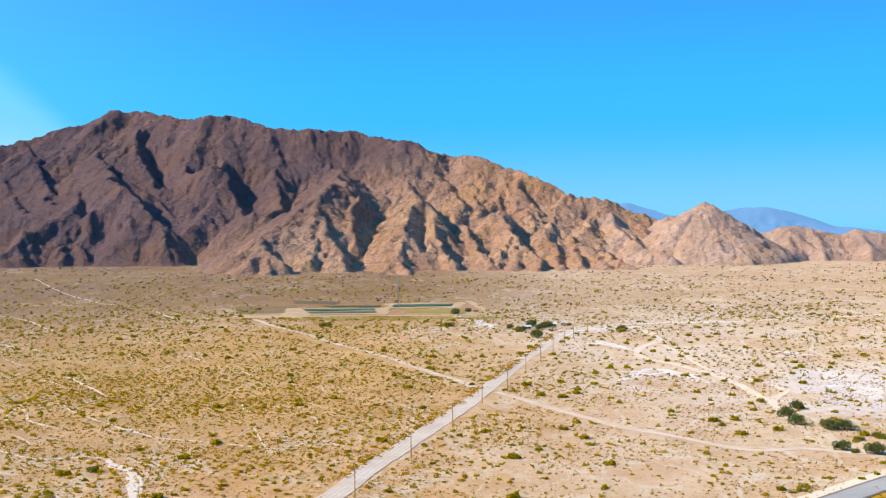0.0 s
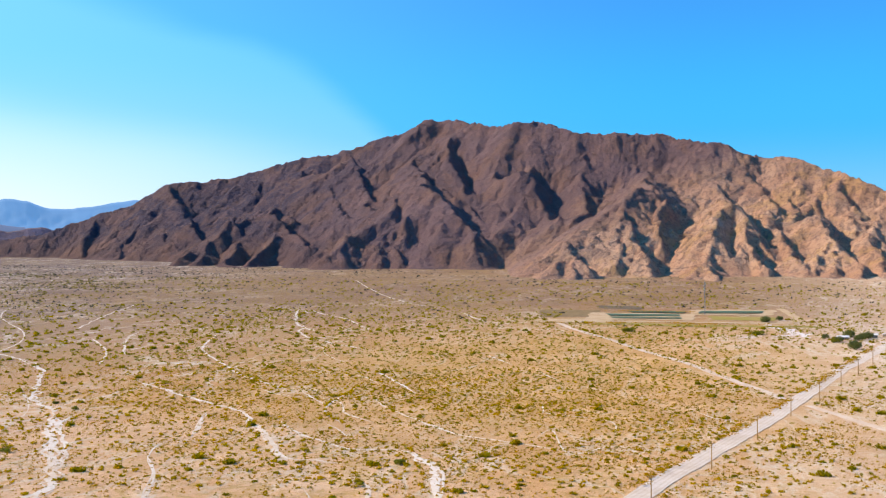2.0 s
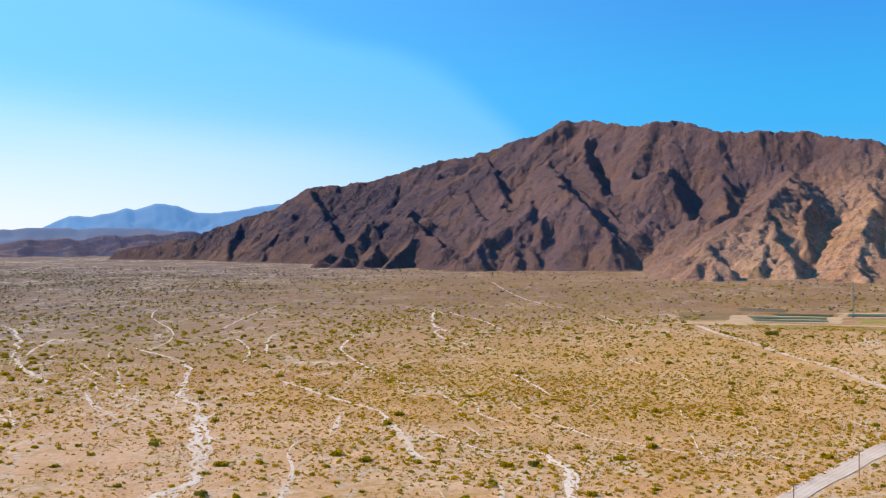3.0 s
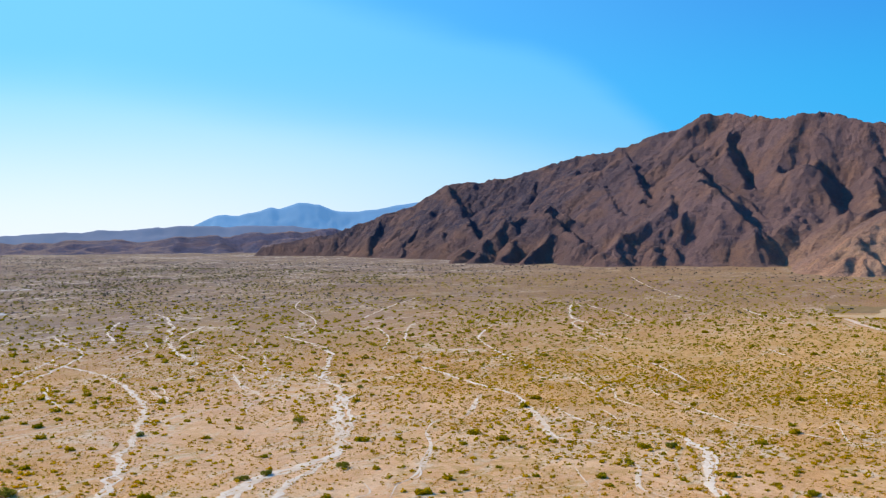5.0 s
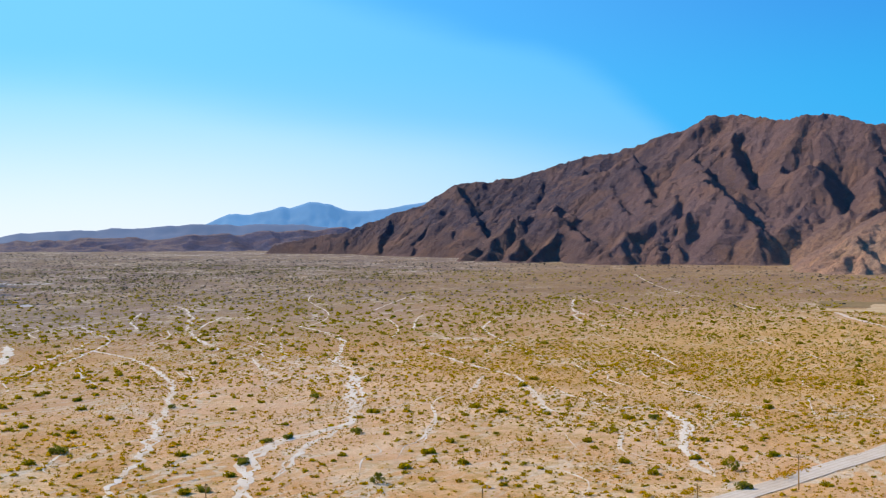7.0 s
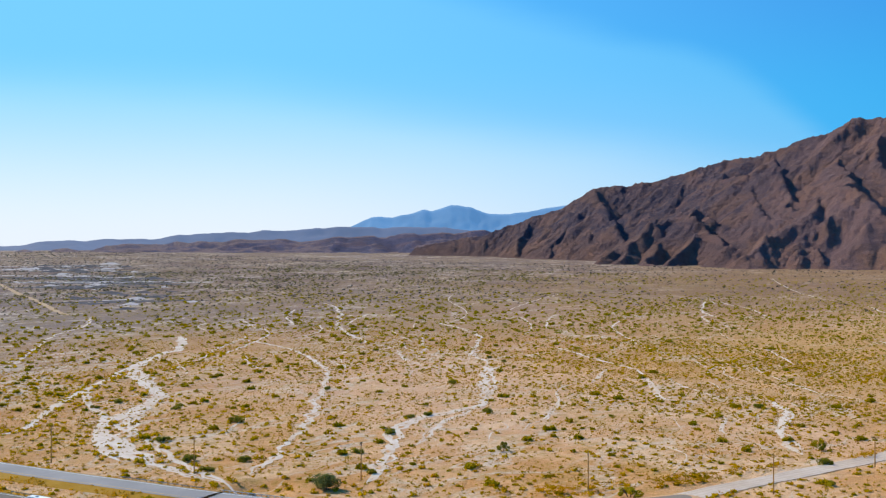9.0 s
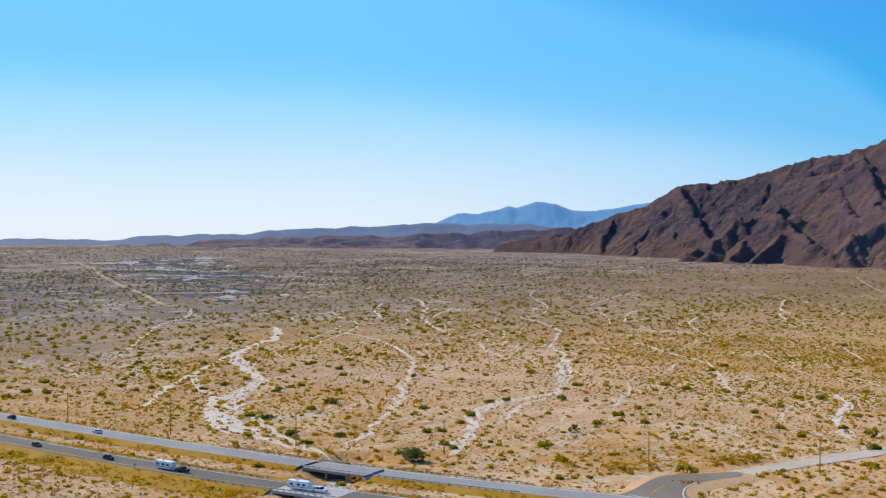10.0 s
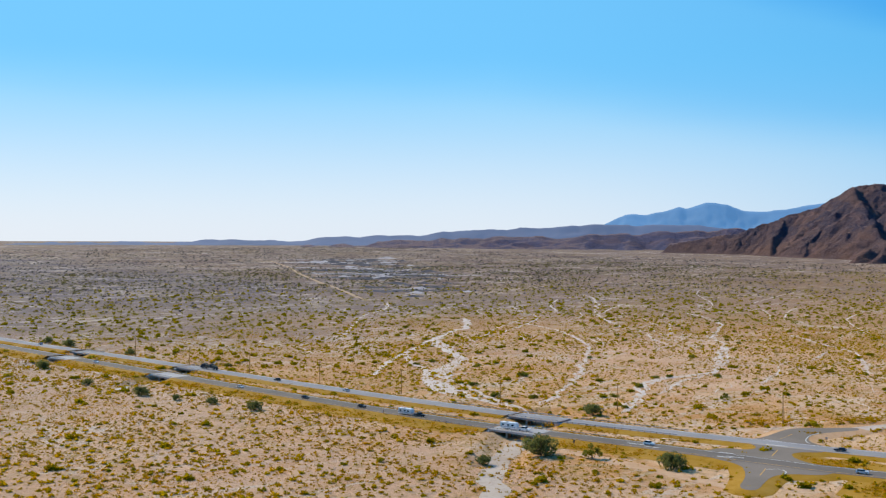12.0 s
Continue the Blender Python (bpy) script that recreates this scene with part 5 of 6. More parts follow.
WORN_ASPHALT = asphalt_material("worn_asphalt", (0.18, 0.142, 0.108), (0.215, 0.172, 0.134))
SHOULDER = sand_material("sandy_shoulder", (0.52, 0.310, 0.165), (0.46, 0.25, 0.10))
apron("junction", [(-100, 166), (-94.5, 175), (-95, 184), (-97.5, 194), (-100, 205), (-98.5, 214), (-90, 224), (-84, 236), (-78, 230), (-83, 217), (-85, 207), (-83.5, 198), (-78.5, 190), (-72, 185), (-62, 183), (-62, 176), (-94, 164)],
      WORN_ASPHALT, "worn grey asphalt mouth of the side road", -0.03, 6.5, SHOULDER)
apron("junction", [(-92, 147), (-83, 151), (-81, 156), (-83.5, 161), (-90, 165), (-90, 170), (-62, 178), (-60, 171), (-66.5, 165), (-66, 158), (-58, 151), (-46, 148), (-50, 141), (-90, 133)],
      WORN_ASPHALT, "worn grey asphalt crossing through the highway median", -0.034)
apron("junction", [(-84, 128), (-66, 126.5), (-57, 117), (-50.5, 108), (-42.5, 92.5), (-36, 94.5), (-42, 107), (-46.5, 118), (-46, 126), (-36, 134), (-36, 143), (-80, 135)],
      WORN_ASPHALT, "worn grey asphalt stub road south of the highway", -0.038)
for rows in ([(-68, 149), (-74, 161.5)], [(-88, 184), (-91, 197)], [(-50, 116), (-55.6, 127.3)]):
    road_strip("centre_line", rows, (-0.15, 0.15), YELLOW_PAINT, "faded orange centre line painted on the road", 0.02, category="road marking")
for p, q in (((-119, 144), (-113, 148)), ((-121, 125), (-113, 127)), ((-112, 125), (-105, 127)), ((-86, 139), (-80, 141)), ((-79, 135), (-72, 137)), ((-81, 132), (-75, 134)), ((-84, 168), (-76, 171)), ((-30, 190), (-23, 193))):
    road_strip("lane_arrow", [p, q], (-0.3, 0.3), PAINT, "white lane marking painted on the asphalt", 0.035, step=2.0, category="road marking")
for rows in ([(-92.5, 177.7), (-88, 177.5), (-84, 178.5)], [(-74, 184), (-78.8, 188.5), (-84, 199), (-85.6, 209)], [(-55, 126.5), (-52, 130.2), (-47.5, 128.4), (-45.8, 124)]):
    road_strip("kerb_line", rows, (-0.16, 0.16), PAINT, "white kerb line painted round the junction", 0.02, step=2.0, category="road marking")
SANDY = sand_material("sandy_track", (0.53, 0.34, 0.205), (0.47, 0.27, 0.135))
TRACK = "pale sandy vehicle track beside the highway"
braid("dirt_track", [(-470, 25), (-388, 38), (-323, 45), (-268, 54), (-229, 66), (-190, 78)], 5.0, TRACK, 2, 0.5, SANDY, 0.1, 8.0)
strip("dirt_track", [(-140, 88), (-127, 95), (-98, 97), (-71, 96), (-40, 97)], 7, SANDY, TRACK, 0.1, 0.4)
braid("dirt_track", [(-186, 162), (-164, 169), (-141, 182), (-120, 195), (-104, 206)], 5.5, TRACK, 2, 0.5, SANDY, 0.1, 8.0)
braid("dirt_track", [(-110, -60), (-130, -37), (-188, 16), (-210, 51)], 4.0, TRACK, 2, 0.5, SANDY, 0.1, 8.0)
braid("dirt_track", [(-388, 36), (-386, 11), (-360, -20), (-337, -47)], 4.5, TRACK, 2, 0.5, SANDY, 0.1, 8.0)
braid("dirt_track", [(-140, 380), (-62, 340), (-55, 326)], 4.0, "faint sandy track meeting the dirt road", 2, 0.5, SANDY, 0.1, 8.0)
# the paved road that leads away north-east
EAST_LINE = [(60, 300), (100, 348), (140, 384), (160, 402), (250, 484), (380, 604)]
strip("side_road", EAST_LINE, 10, PALE_ASPHALT, "pale grey paved road across the sand", 0.5)
_line = spline(EAST_LINE)
_side = sides(_line)
for off, wide, mat, words in ((5.6, 1.6, ASPHALT, "dark asphalt shoulder of the paved road"), (-5.4, 1.2, ASPHALT, "dark asphalt shoulder of the paved road"), (9.0, 6.0, PALE_DIRT, "bare sandy edge of the paved road"), (-10, 8.0, VERGE, "ochre weedy edge of the paved road")):
    strip("road_shoulder", [tuple(p) for p in (_line + _side * off)[::6]], wide, mat, words, 0.45 if mat is ASPHALT else 0.2, 0.05)


# ---- parts ----
def part(name, bm, mat, parent, label=""):
    me = bpy.data.meshes.new(name)
    bm.to_mesh(me)
    bm.free()
    me.transform(Matrix.Diagonal((M, M, M, 1)))
    me.materials.append(mat)
    ob = new(name, me)
    ob.parent = parent
    return tagged(ob, label)


def box(bm, x0, x1, y0, y1, z0, z1, bevel=0.0, m=None):
    r = bmesh.ops.create_cube(bm, size=1.0)["verts"]
    t = Matrix.Translation(((x0 + x1) / 2, (y0 + y1) / 2, (z0 + z1) / 2)) @ Matrix.Diagonal((x1 - x0, y1 - y0, z1 - z0, 1))
    bmesh.ops.transform(bm, matrix=(m or Matrix()) @ t, verts=r)
    if bevel:
        edges = list({e for v in r for e in v.link_edges})
        bmesh.ops.bevel(bm, geom=edges, offset=bevel, segments=2, affect="EDGES", profile=0.5)
    return bm


def rod(bm, a, b, r0, r1=None, sides_n=8):
    a, b = Vector(a), Vector(b)
    r = bmesh.ops.create_cone(bm, cap_ends=True, segments=sides_n, radius1=r0, radius2=r0 if r1 is None else r1, depth=(b - a).length)["verts"]
    bmesh.ops.transform(bm, matrix=Matrix.Translation((a + b) / 2) @ (b - a).to_track_quat("Z", "Y").to_matrix().to_4x4(), verts=r)
    return bm


def prism(bm, outline, y0, y1, shrink=0.0):
    """A profile in x and z drawn out across y; shrink: how far its upper half leans in."""
    top = max(z for _, z in outline)
    low = min(z for _, z in outline)
    rows = []
    for y, s in ((y0, 1), (y1, -1)):
        rows.append([bm.verts.new((x, y + s * shrink * (z - low) / (top - low), z)) for x, z in outline])
    bm.faces.new(rows[0])
    bm.faces.new(rows[1][::-1])
    n = len(outline)
    for i in range(n):
        bm.faces.new((rows[0][i], rows[1][i], rows[1][(i + 1) % n], rows[0][(i + 1) % n]))
    bmesh.ops.recalc_face_normals(bm, faces=bm.faces)
    return bm


def root(name, label, category, group="", m=None):
    ob = tagged(new(name), label, category, group)
    ob.empty_display_size = 0.5
    if m is not None:
        ob.matrix_basis = m
    return ob


def place(x, y, turn=0.0, z=None, size=1.0):
    """A pose on the ground, or at height z, from a place on the plan."""
    h = float(relief(np.array([float(x)]), np.array([float(y)]))[0]) if z is None else z
    return Matrix.LocRotScale((x * M, y * M, h * M), Euler((0, 0, radians(turn))), (size, size, size))


NB = bmesh.new
DECK = asphalt_material("deck_concrete", (0.44, 0.41, 0.385), (0.38, 0.35, 0.325))
CONCRETE = plain("bridge_concrete", (0.50, 0.47, 0.44), 0.85, 0.2, 0.3)
STEEL = plain("galvanised_steel", (0.42, 0.40, 0.38), 0.6, 0.25, 1.0, 0.2)
WOOD = plain("weathered_pole_wood", (0.46, 0.25, 0.075), 0.85, 0.35, 1.5)
GLASSY = plain("dark_insulator", (0.10, 0.09, 0.08), 0.3, 0.2)


def bridge(x, y, turn, length, width, top=None):
    b = root("bridge", "low concrete road bridge over a sandy wash", "bridge", "highway bridges", place(x, y, turn, 5.0))
    h = length / 2
    part("deck", box(NB(), -h, h, -width / 2 - 0.5, width / 2 + 0.5, -0.9, 0.0, 0.05), top or DECK, b, "worn pale deck")
    for s in (-1, 1):
        rail = part("railing", box(NB(), -h - 1, h + 1, s * (width / 2 + 0.2) - 0.12, s * (width / 2 + 0.2) + 0.12, 0.62, 0.85), CONCRETE, b)
        for k in range(int(length / 2.5) + 1):
            px_ = -h + k * 2.5
            part("railing_post", box(NB(), px_ - 0.14, px_ + 0.14, s * (width / 2 + 0.2) - 0.11, s * (width / 2 + 0.2) + 0.11, 0.05, 0.62), CONCRETE, rail)
        part("abutment", box(NB(), s * h - 0.9, s * h + 0.9, -width / 2 - 1, width / 2 + 1, -5, -0.85, 0.05), CONCRETE, b)
    for k in (-1, 1):
        for j in (-1, 0, 1):
            part("pier", rod(NB(), (k * length / 6, j * width / 3, -5), (k * length / 6, j * width / 3, -0.85), 0.5, None, 10), CONCRETE, b)
    return b


bridge(-171, 110.5, 14.5, 25, 12.6)
bridge(-190, 140.5, 13.5, 27, 12.2, PALE_ASPHALT)
bridge(-442, 68.6, 7.2, 26, 12.6)
bridge(-465, 97.3, 7.6, 27, 12.2, PALE_ASPHALT)
bridge(-573.5, 52, 8.0, 24, 12.6)
bridge(-600, 77, 9.5, 25, 12.2, PALE_ASPHALT)


def guardrail(pts, off, label="weathered steel guardrail on short posts beside the road"):
    line = spline(pts, 3.2)
    line = line[:, :2] + sides(line) * off
    g = root("guardrail", label, "guardrail", "guardrails", Matrix())
    for a, b in zip(line[:-1], line[1:]):
        za, zb = float(road_z(*a)), float(road_z(*b))
        bm = NB()
        for lo, hi in ((0.45, 0.58), (0.62, 0.75)):
            v = [bm.verts.new(p) for p in ((a[0], a[1], za + lo), (b[0], b[1], zb + lo), (b[0], b[1], zb + hi), (a[0], a[1], za + hi),
                                           (a[0] + 0.06, a[1] + 0.06, za + lo), (b[0] + 0.06, b[1] + 0.06, zb + lo), (b[0] + 0.06, b[1] + 0.06, zb + hi), (a[0] + 0.06, a[1] + 0.06, za + hi))]
            for f in ((0, 1, 2, 3), (7, 6, 5, 4), (0, 4, 5, 1), (3, 2, 6, 7)):
                bm.faces.new([v[i] for i in f])
        part("rail", bm, STEEL, g)
        part("post", box(NB(), a[0] - 0.12, a[0] + 0.12, a[1] - 0.12, a[1] + 0.12, za - 0.8, za + 0.78), WOOD, g)
    return g


guardrail(stretch(FAR_LINE, -172, -118), 6.7)
guardrail(stretch(FAR_LINE, -250, -208), 6.7)
guardrail(stretch(FAR_LINE, -172, -120), -6.7)
guardrail(stretch(NEAR_LINE, -262, -188), 6.9)
guardrail(stretch(NEAR_LINE, -154, -130), 6.9)
guardrail(stretch(NEAR_LINE, -215, -188), -6.9)


def pole(height, label, group):
    p = root("utility_pole", label, "utility pole", group)
    part("shaft", rod(NB(), (0, 0, -1), (0, 0, height), 0.24, 0.15, 10), WOOD, p)
    arm = part("crossarm", box(NB(), -1.5, 1.5, -0.09, 0.09, height - 0.9, height - 0.68), WOOD, p)
    for x in (-1.35, -0.7, 0.7, 1.35):
        part("insulator", rod(NB(), (x, 0, height - 0.68), (x, 0, height - 0.35), 0.08, 0.05, 6), GLASSY, arm)
    for s in (-1, 1):
        part("brace", rod(NB(), (s * 0.9, 0.11, height - 0.85), (0, 0.11, height - 1.8), 0.04, None, 4), STEEL, p)
    return p


tall = pole(13.6, "tall weathered brown wooden utility pole beside the highway", "highway poles")
spots = [(-63, 257), (-114, 224), (-185, 189), (-240, 160), (-298, 139), (-358, 124), (-422, 113), (-488, 104), (-556, 95), (-625, 88)]
tall.matrix_basis = place(*spots[0], -35)
for x, y in spots[1:]:
    copy_thing(tall, place(x, y, -65))
short = pole(11.6, "weathered brown wooden utility pole beside the dirt road", "dirt road poles")
spots = [(-50, 322), (-32, 388), (-14, 457), (4, 527), (21, 601), (38, 653), (54, 718), (68, 766), (82, 818), (96, 868), (108, 908), (125, 948), (140, 970)]
short.matrix_basis = place(*spots[0], 15)
for x, y in spots[1:]:
    copy_thing(short, place(x, y, 15))

# ---- vehicles ----
RUBBER = plain("tyre_rubber", (0.02, 0.02, 0.02), 0.8, 0.2)
HUB = plain("wheel_rim", (0.45, 0.45, 0.46), 0.4, 0.1, 1.0, 0.8)
CAR_GLASS = plain("car_glass", (0.02, 0.025, 0.03), 0.08, 0.1)
CAR_PAINTS = {}


def paint(name, c):
    if name not in CAR_PAINTS:
        CAR_PAINTS[name] = plain(name + "_car_paint", c, 0.35, 0.06, 0.5)
    return CAR_PAINTS[name]


def wheels(v, xs, half, r=0.36):
    for x in xs:
        for s in (-1, 1):
            w = part("wheel", rod(NB(), (x, s * half - 0.12, r), (x, s * half + 0.12, r), r, None, 14), RUBBER, v)
            part("rim", rod(NB(), (x, s * (half + 0.125), r), (x, s * (half + 0.14), r), r * 0.6, None, 10), HUB, w)


def car(colour, c, label, tall_body=0.0, m=None):
    v = root("car", label, "car", "cars on the highway", m)
    p, k = paint(colour, c), tall_body
    part("body", prism(NB(), [(-2.3, 0.35), (2.25, 0.35), (2.3, 0.7), (2.1, 0.92 + k * 0.4), (0.9, 1.02 + k * 0.5), (-2.2, 1.05 + k * 0.5), (-2.32, 0.8)], -0.92, 0.92, 0.06), p, v)
    part("cabin", prism(NB(), [(-1.95, 1.04 + k * 0.5), (0.95, 1.02 + k * 0.5), (0.3, 1.46 + k), (-1.5, 1.5 + k)], -0.86, 0.86, 0.16), CAR_GLASS, v, "dark glass cabin")
    part("roof", box(NB(), -1.45, 0.28, -0.66, 0.66, 1.45 + k, 1.53 + k, 0.02), p, v)
    for s in (-1, 1):
        part("headlight", box(NB(), 2.2, 2.32, s * 0.68 - 0.2, s * 0.68 + 0.2, 0.62, 0.8), HUB, v)
        part("tail_light", box(NB(), -2.36, -2.26, s * 0.7 - 0.15, s * 0.7 + 0.15, 0.75, 0.95), paint("tail_light_red", (0.35, 0.02, 0.02)), v)
    wheels(v, (-1.4, 1.4), 0.82)
    return v


def pickup(colour, c, label, m):
    v = root("pickup_truck", label, "pickup truck", "cars on the highway", m)
    p = paint(colour, c)
    part("body", prism(NB(), [(-2.8, 0.5), (2.7, 0.5), (2.75, 1.0), (2.5, 1.2), (1.2, 1.28), (-2.8, 1.25)], -1.0, 1.0, 0.05), p, v)
    part("cabin", prism(NB(), [(-0.9, 1.26), (1.4, 1.26), (0.7, 1.9), (-0.8, 1.92)], -0.9, 0.9, 0.14), CAR_GLASS, v, "dark glass cabin")
    part("roof", box(NB(), -0.75, 0.65, -0.72, 0.72, 1.88, 1.97, 0.02), p, v)
    part("bed", box(NB(), -2.75, -0.95, -0.85, 0.85, 1.2, 1.27), RUBBER, v)
    wheels(v, (-1.8, 1.8), 0.9, 0.42)
    return v


def travel_trailer(m):
    v = root("travel_trailer", "white box-shaped travel trailer towed behind a pickup", "trailer", "trailers", m)
    p = paint("white", (0.78, 0.78, 0.76))
    part("body", prism(NB(), [(-4.2, 0.6), (3.6, 0.6), (4.2, 1.3), (4.1, 2.7), (3.7, 3.1), (-4.0, 3.1), (-4.2, 2.9)], -1.25, 1.25, 0.03), p, v)
    part("stripe", box(NB(), -4.22, 3.9, -1.28, 1.28, 1.1, 1.35), paint("grey_stripe", (0.25, 0.27, 0.30)), v, "grey stripe along the sides")
    for s in (-1, 1):
        for x in (-2.6, 0.2, 2.4):
            part("window", box(NB(), x - 0.6, x + 0.6, s * 1.26 - 0.03, s * 1.26 + 0.03, 1.7, 2.3), CAR_GLASS, v)
    part("roof_vent", box(NB(), -1.4, -0.6, -0.4, 0.4, 3.08, 3.35, 0.05), HUB, v)
    part("drawbar", box(NB(), 4.1, 5.6, -0.1, 0.1, 0.6, 0.75), STEEL, v)
    wheels(v, (-0.7, 0.3), 1.1, 0.38)
    return v


def carrier(m):
    v = root("lorry", "dark articulated lorry with an open loaded trailer", "lorry", "", m)
    p = paint("dark_blue", (0.03, 0.035, 0.05))
    part("cab", prism(NB(), [(6.0, 0.7), (8.6, 0.7), (8.7, 1.7), (7.9, 1.9), (7.5, 3.0), (6.0, 3.1)], -1.2, 1.2, 0.08), p, v)
    part("bed", box(NB(), -8.0, 6.2, -1.25, 1.25, 1.0, 1.3), p, v)
    for k in range(6):
        part("crate", box(NB(), -7.6 + k * 2.25, -5.8 + k * 2.25, -1.1, 1.1, 1.3, 2.5 + 0.5 * (k % 3), 0.1), paint("load_" + "abc"[k % 3], ((0.05, 0.06, 0.05), (0.10, 0.09, 0.07), (0.03, 0.035, 0.04))[k % 3]), v)
    wheels(v, (-6.8, -5.6, 4.6, 5.8, 7.8), 1.05, 0.5)
    return v


def on_road(x, line, off, flip=False):
    """A pose in a lane of a carriageway at the given x."""
    p = spline(line, 2.0)
    k = int(np.argmin(abs(p[:, 0] - x)))
    d = p[k + 1] - p[k - 1]
    a = math.degrees(math.atan2(d[1], d[0]))
    n = np.array([-d[1], d[0]]) / np.hypot(*d[:2])
    q = p[k] + n * off
    return place(q[0], q[1], a + (180 if flip else 0), float(road_z(q[0], q[1])) + 0.04)


car("silver", (0.55, 0.56, 0.57), "silver car driving on the far carriageway", 0, on_road(-667, FAR_LINE, 1.8, True))
car("white", (0.78, 0.78, 0.76), "white car driving on the near carriageway", 0.1, on_road(-684, NEAR_LINE, -1.8))
car("white", (0.78, 0.78, 0.76), "white sport utility car on the near carriageway", 0.2, on_road(-528, NEAR_LINE, -1.8))
car("white", (0.78, 0.78, 0.76), "small white car on the near carriageway", 0, on_road(-366, NEAR_LINE, -1.8))
car("dark_grey", (0.05, 0.05, 0.055), "dark grey van on the far carriageway", 0.35, on_road(-378, FAR_LINE, -1.8, True))
car("silver", (0.55, 0.56, 0.57), "silver car on the far carriageway", 0, on_road(-318, FAR_LINE, -1.8, True))
car("dark_grey", (0.05, 0.05, 0.055), "dark grey car on the near carriageway", 0.1, on_road(-308, NEAR_LINE, -1.8))
car("black", (0.02, 0.02, 0.022), "black sport utility car on the near carriageway", 0.2, on_road(-265, NEAR_LINE, -1.8))
travel_trailer(on_road(-234, NEAR_LINE, -1.8))
pickup("black", (0.02, 0.02, 0.022), "black pickup truck towing a white trailer", on_road(-226, NEAR_LINE, -1.8))
travel_trailer(on_road(-175, NEAR_LINE, -1.8))
pickup("white", (0.78, 0.78, 0.76), "white pickup truck towing a white trailer over the bridge", on_road(-167, NEAR_LINE, -1.8))
car("white", (0.78, 0.78, 0.76), "white car with a dark roof on the near carriageway", 0.2, on_road(-112, NEAR_LINE, 1.5))
car("dark_grey", (0.05, 0.05, 0.055), "dark grey car on the far carriageway near the junction", 0, on_road(-58, FAR_LINE, -1.8, True))
car("silver", (0.55, 0.56, 0.57), "silver estate car on the near carriageway past the junction", 0.1, on_road(-30, NEAR_LINE, -1.8))
carrier(on_road(-452, FAR_LINE, 1.8, True))


def road_sign(x, y, turn, shape):
    s = root("road_sign", "small roadside sign seen from behind on a thin post", "road sign", "road signs", place(x, y, turn))
    part("post", box(NB(), -0.07, 0.07, -0.05, 0.05, -0.5, 3.0), WOOD, s)
    if shape == "diamond":
        part("panel", box(NB(), -0.6, 0.6, 0.06, 0.1, -0.6, 0.6, 0, Matrix.Translation((0, 0, 2.6)) @ Matrix.Rotation(radians(45), 4, "Y")), GLASSY, s)
    else:
        part("panel", box(NB(), -0.5, 0.5, 0.06, 0.1, 2.2, 3.1), HUB, s)
    return s


road_sign(-131, 104, 100, "diamond")
road_sign(-152, 100, 100, "plain")
road_sign(-72, 193, 30, "plain")
road_sign(-243, 88, 100, "plain")
road_sign(-252, 57, 100, "plain")
road_sign(-202, 65, 100, "plain")


# ---- scrub on the plain ----
scrub("scrub", (-760, 330, -140, 760), 5.6, (0.5, 1.75), 34, lambda x, y: thick(x, y) * np.clip((620 - off_middle(x, y)) / 180, 0.1, 1), 11, "olive and ochre desert scrub bushes dotted over the sand", SCRUB)
scrub("far_scrub", (-1750, 700, 60, 1760), 8.0, (1.0, 3.2), 10, lambda x, y: 0.5 * thick(x, y) * (1 - 0.75 * field(x, y)) * np.clip((off_middle(x, y) - 430) / 180, 0, 1), 21, "distant olive desert scrub on the plain", MID_LEAF)
scrub("middle_scrub", (-520, 460, 680, 1780), 6.2, (0.7, 1.6), 13, lambda x, y: 0.85 * np.clip(0.72 + 0.9 * fbm(x / 90, y / 90, 3), 0.1, 1) * np.clip((1900 - y) / 700, 0.2, 1), 35, "olive scrub thinning out towards the mountain", MID_LEAF)
scrub("field_scrub", (-420, 130, 380, 1080), 4.2, (0.5, 1.4), 11, lambda x, y: field(x, y) * np.clip(0.8 + 0.8 * fbm(x / 60, y / 60, 3), 0, 1), 27, "thick yellow-olive scrub beside the dirt track", FIELD)
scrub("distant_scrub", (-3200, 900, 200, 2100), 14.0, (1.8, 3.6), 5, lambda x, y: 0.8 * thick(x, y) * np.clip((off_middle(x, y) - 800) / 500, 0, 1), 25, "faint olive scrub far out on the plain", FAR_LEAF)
scrub("dry_tufts", (-700, 330, -140, 700), 2.6, (0.4, 1.15), 6, lambda x, y: np.clip(0.62 + 1.2 * fbm(x / 45, y / 45, 3), 0.08, 1) * np.clip(0.75 + field(x, y) + 0.25 * (y < 90), 0, 1), 31, "low ochre tufts of dry grass", TUFT)
scrub("south_scrub", (-700, 10, -140, 84), 4.0, (0.55, 1.5), 16, lambda x, y: np.clip(0.33 + 1.5 * fbm(x / 36, y / 36, 3), 0.03, 1), 37, "golden dry scrub south of the highway", TUFT)
scrub("tall_scrub", (-1900, 420, -140, 1600), 15.0, (1.1, 3.2), 120, lambda x, y: np.where(x > -430, 0.5, 0.9) * np.clip(0.6 + 0.6 * fbm(x / 200, y / 200, 3) - 0.35 * field(x, y), 0.1, 1) * np.clip((1500 - np.hypot(x, y)) / 500, 0, 1), 29, "taller dark olive bushes scattered over the plain", DEEP)


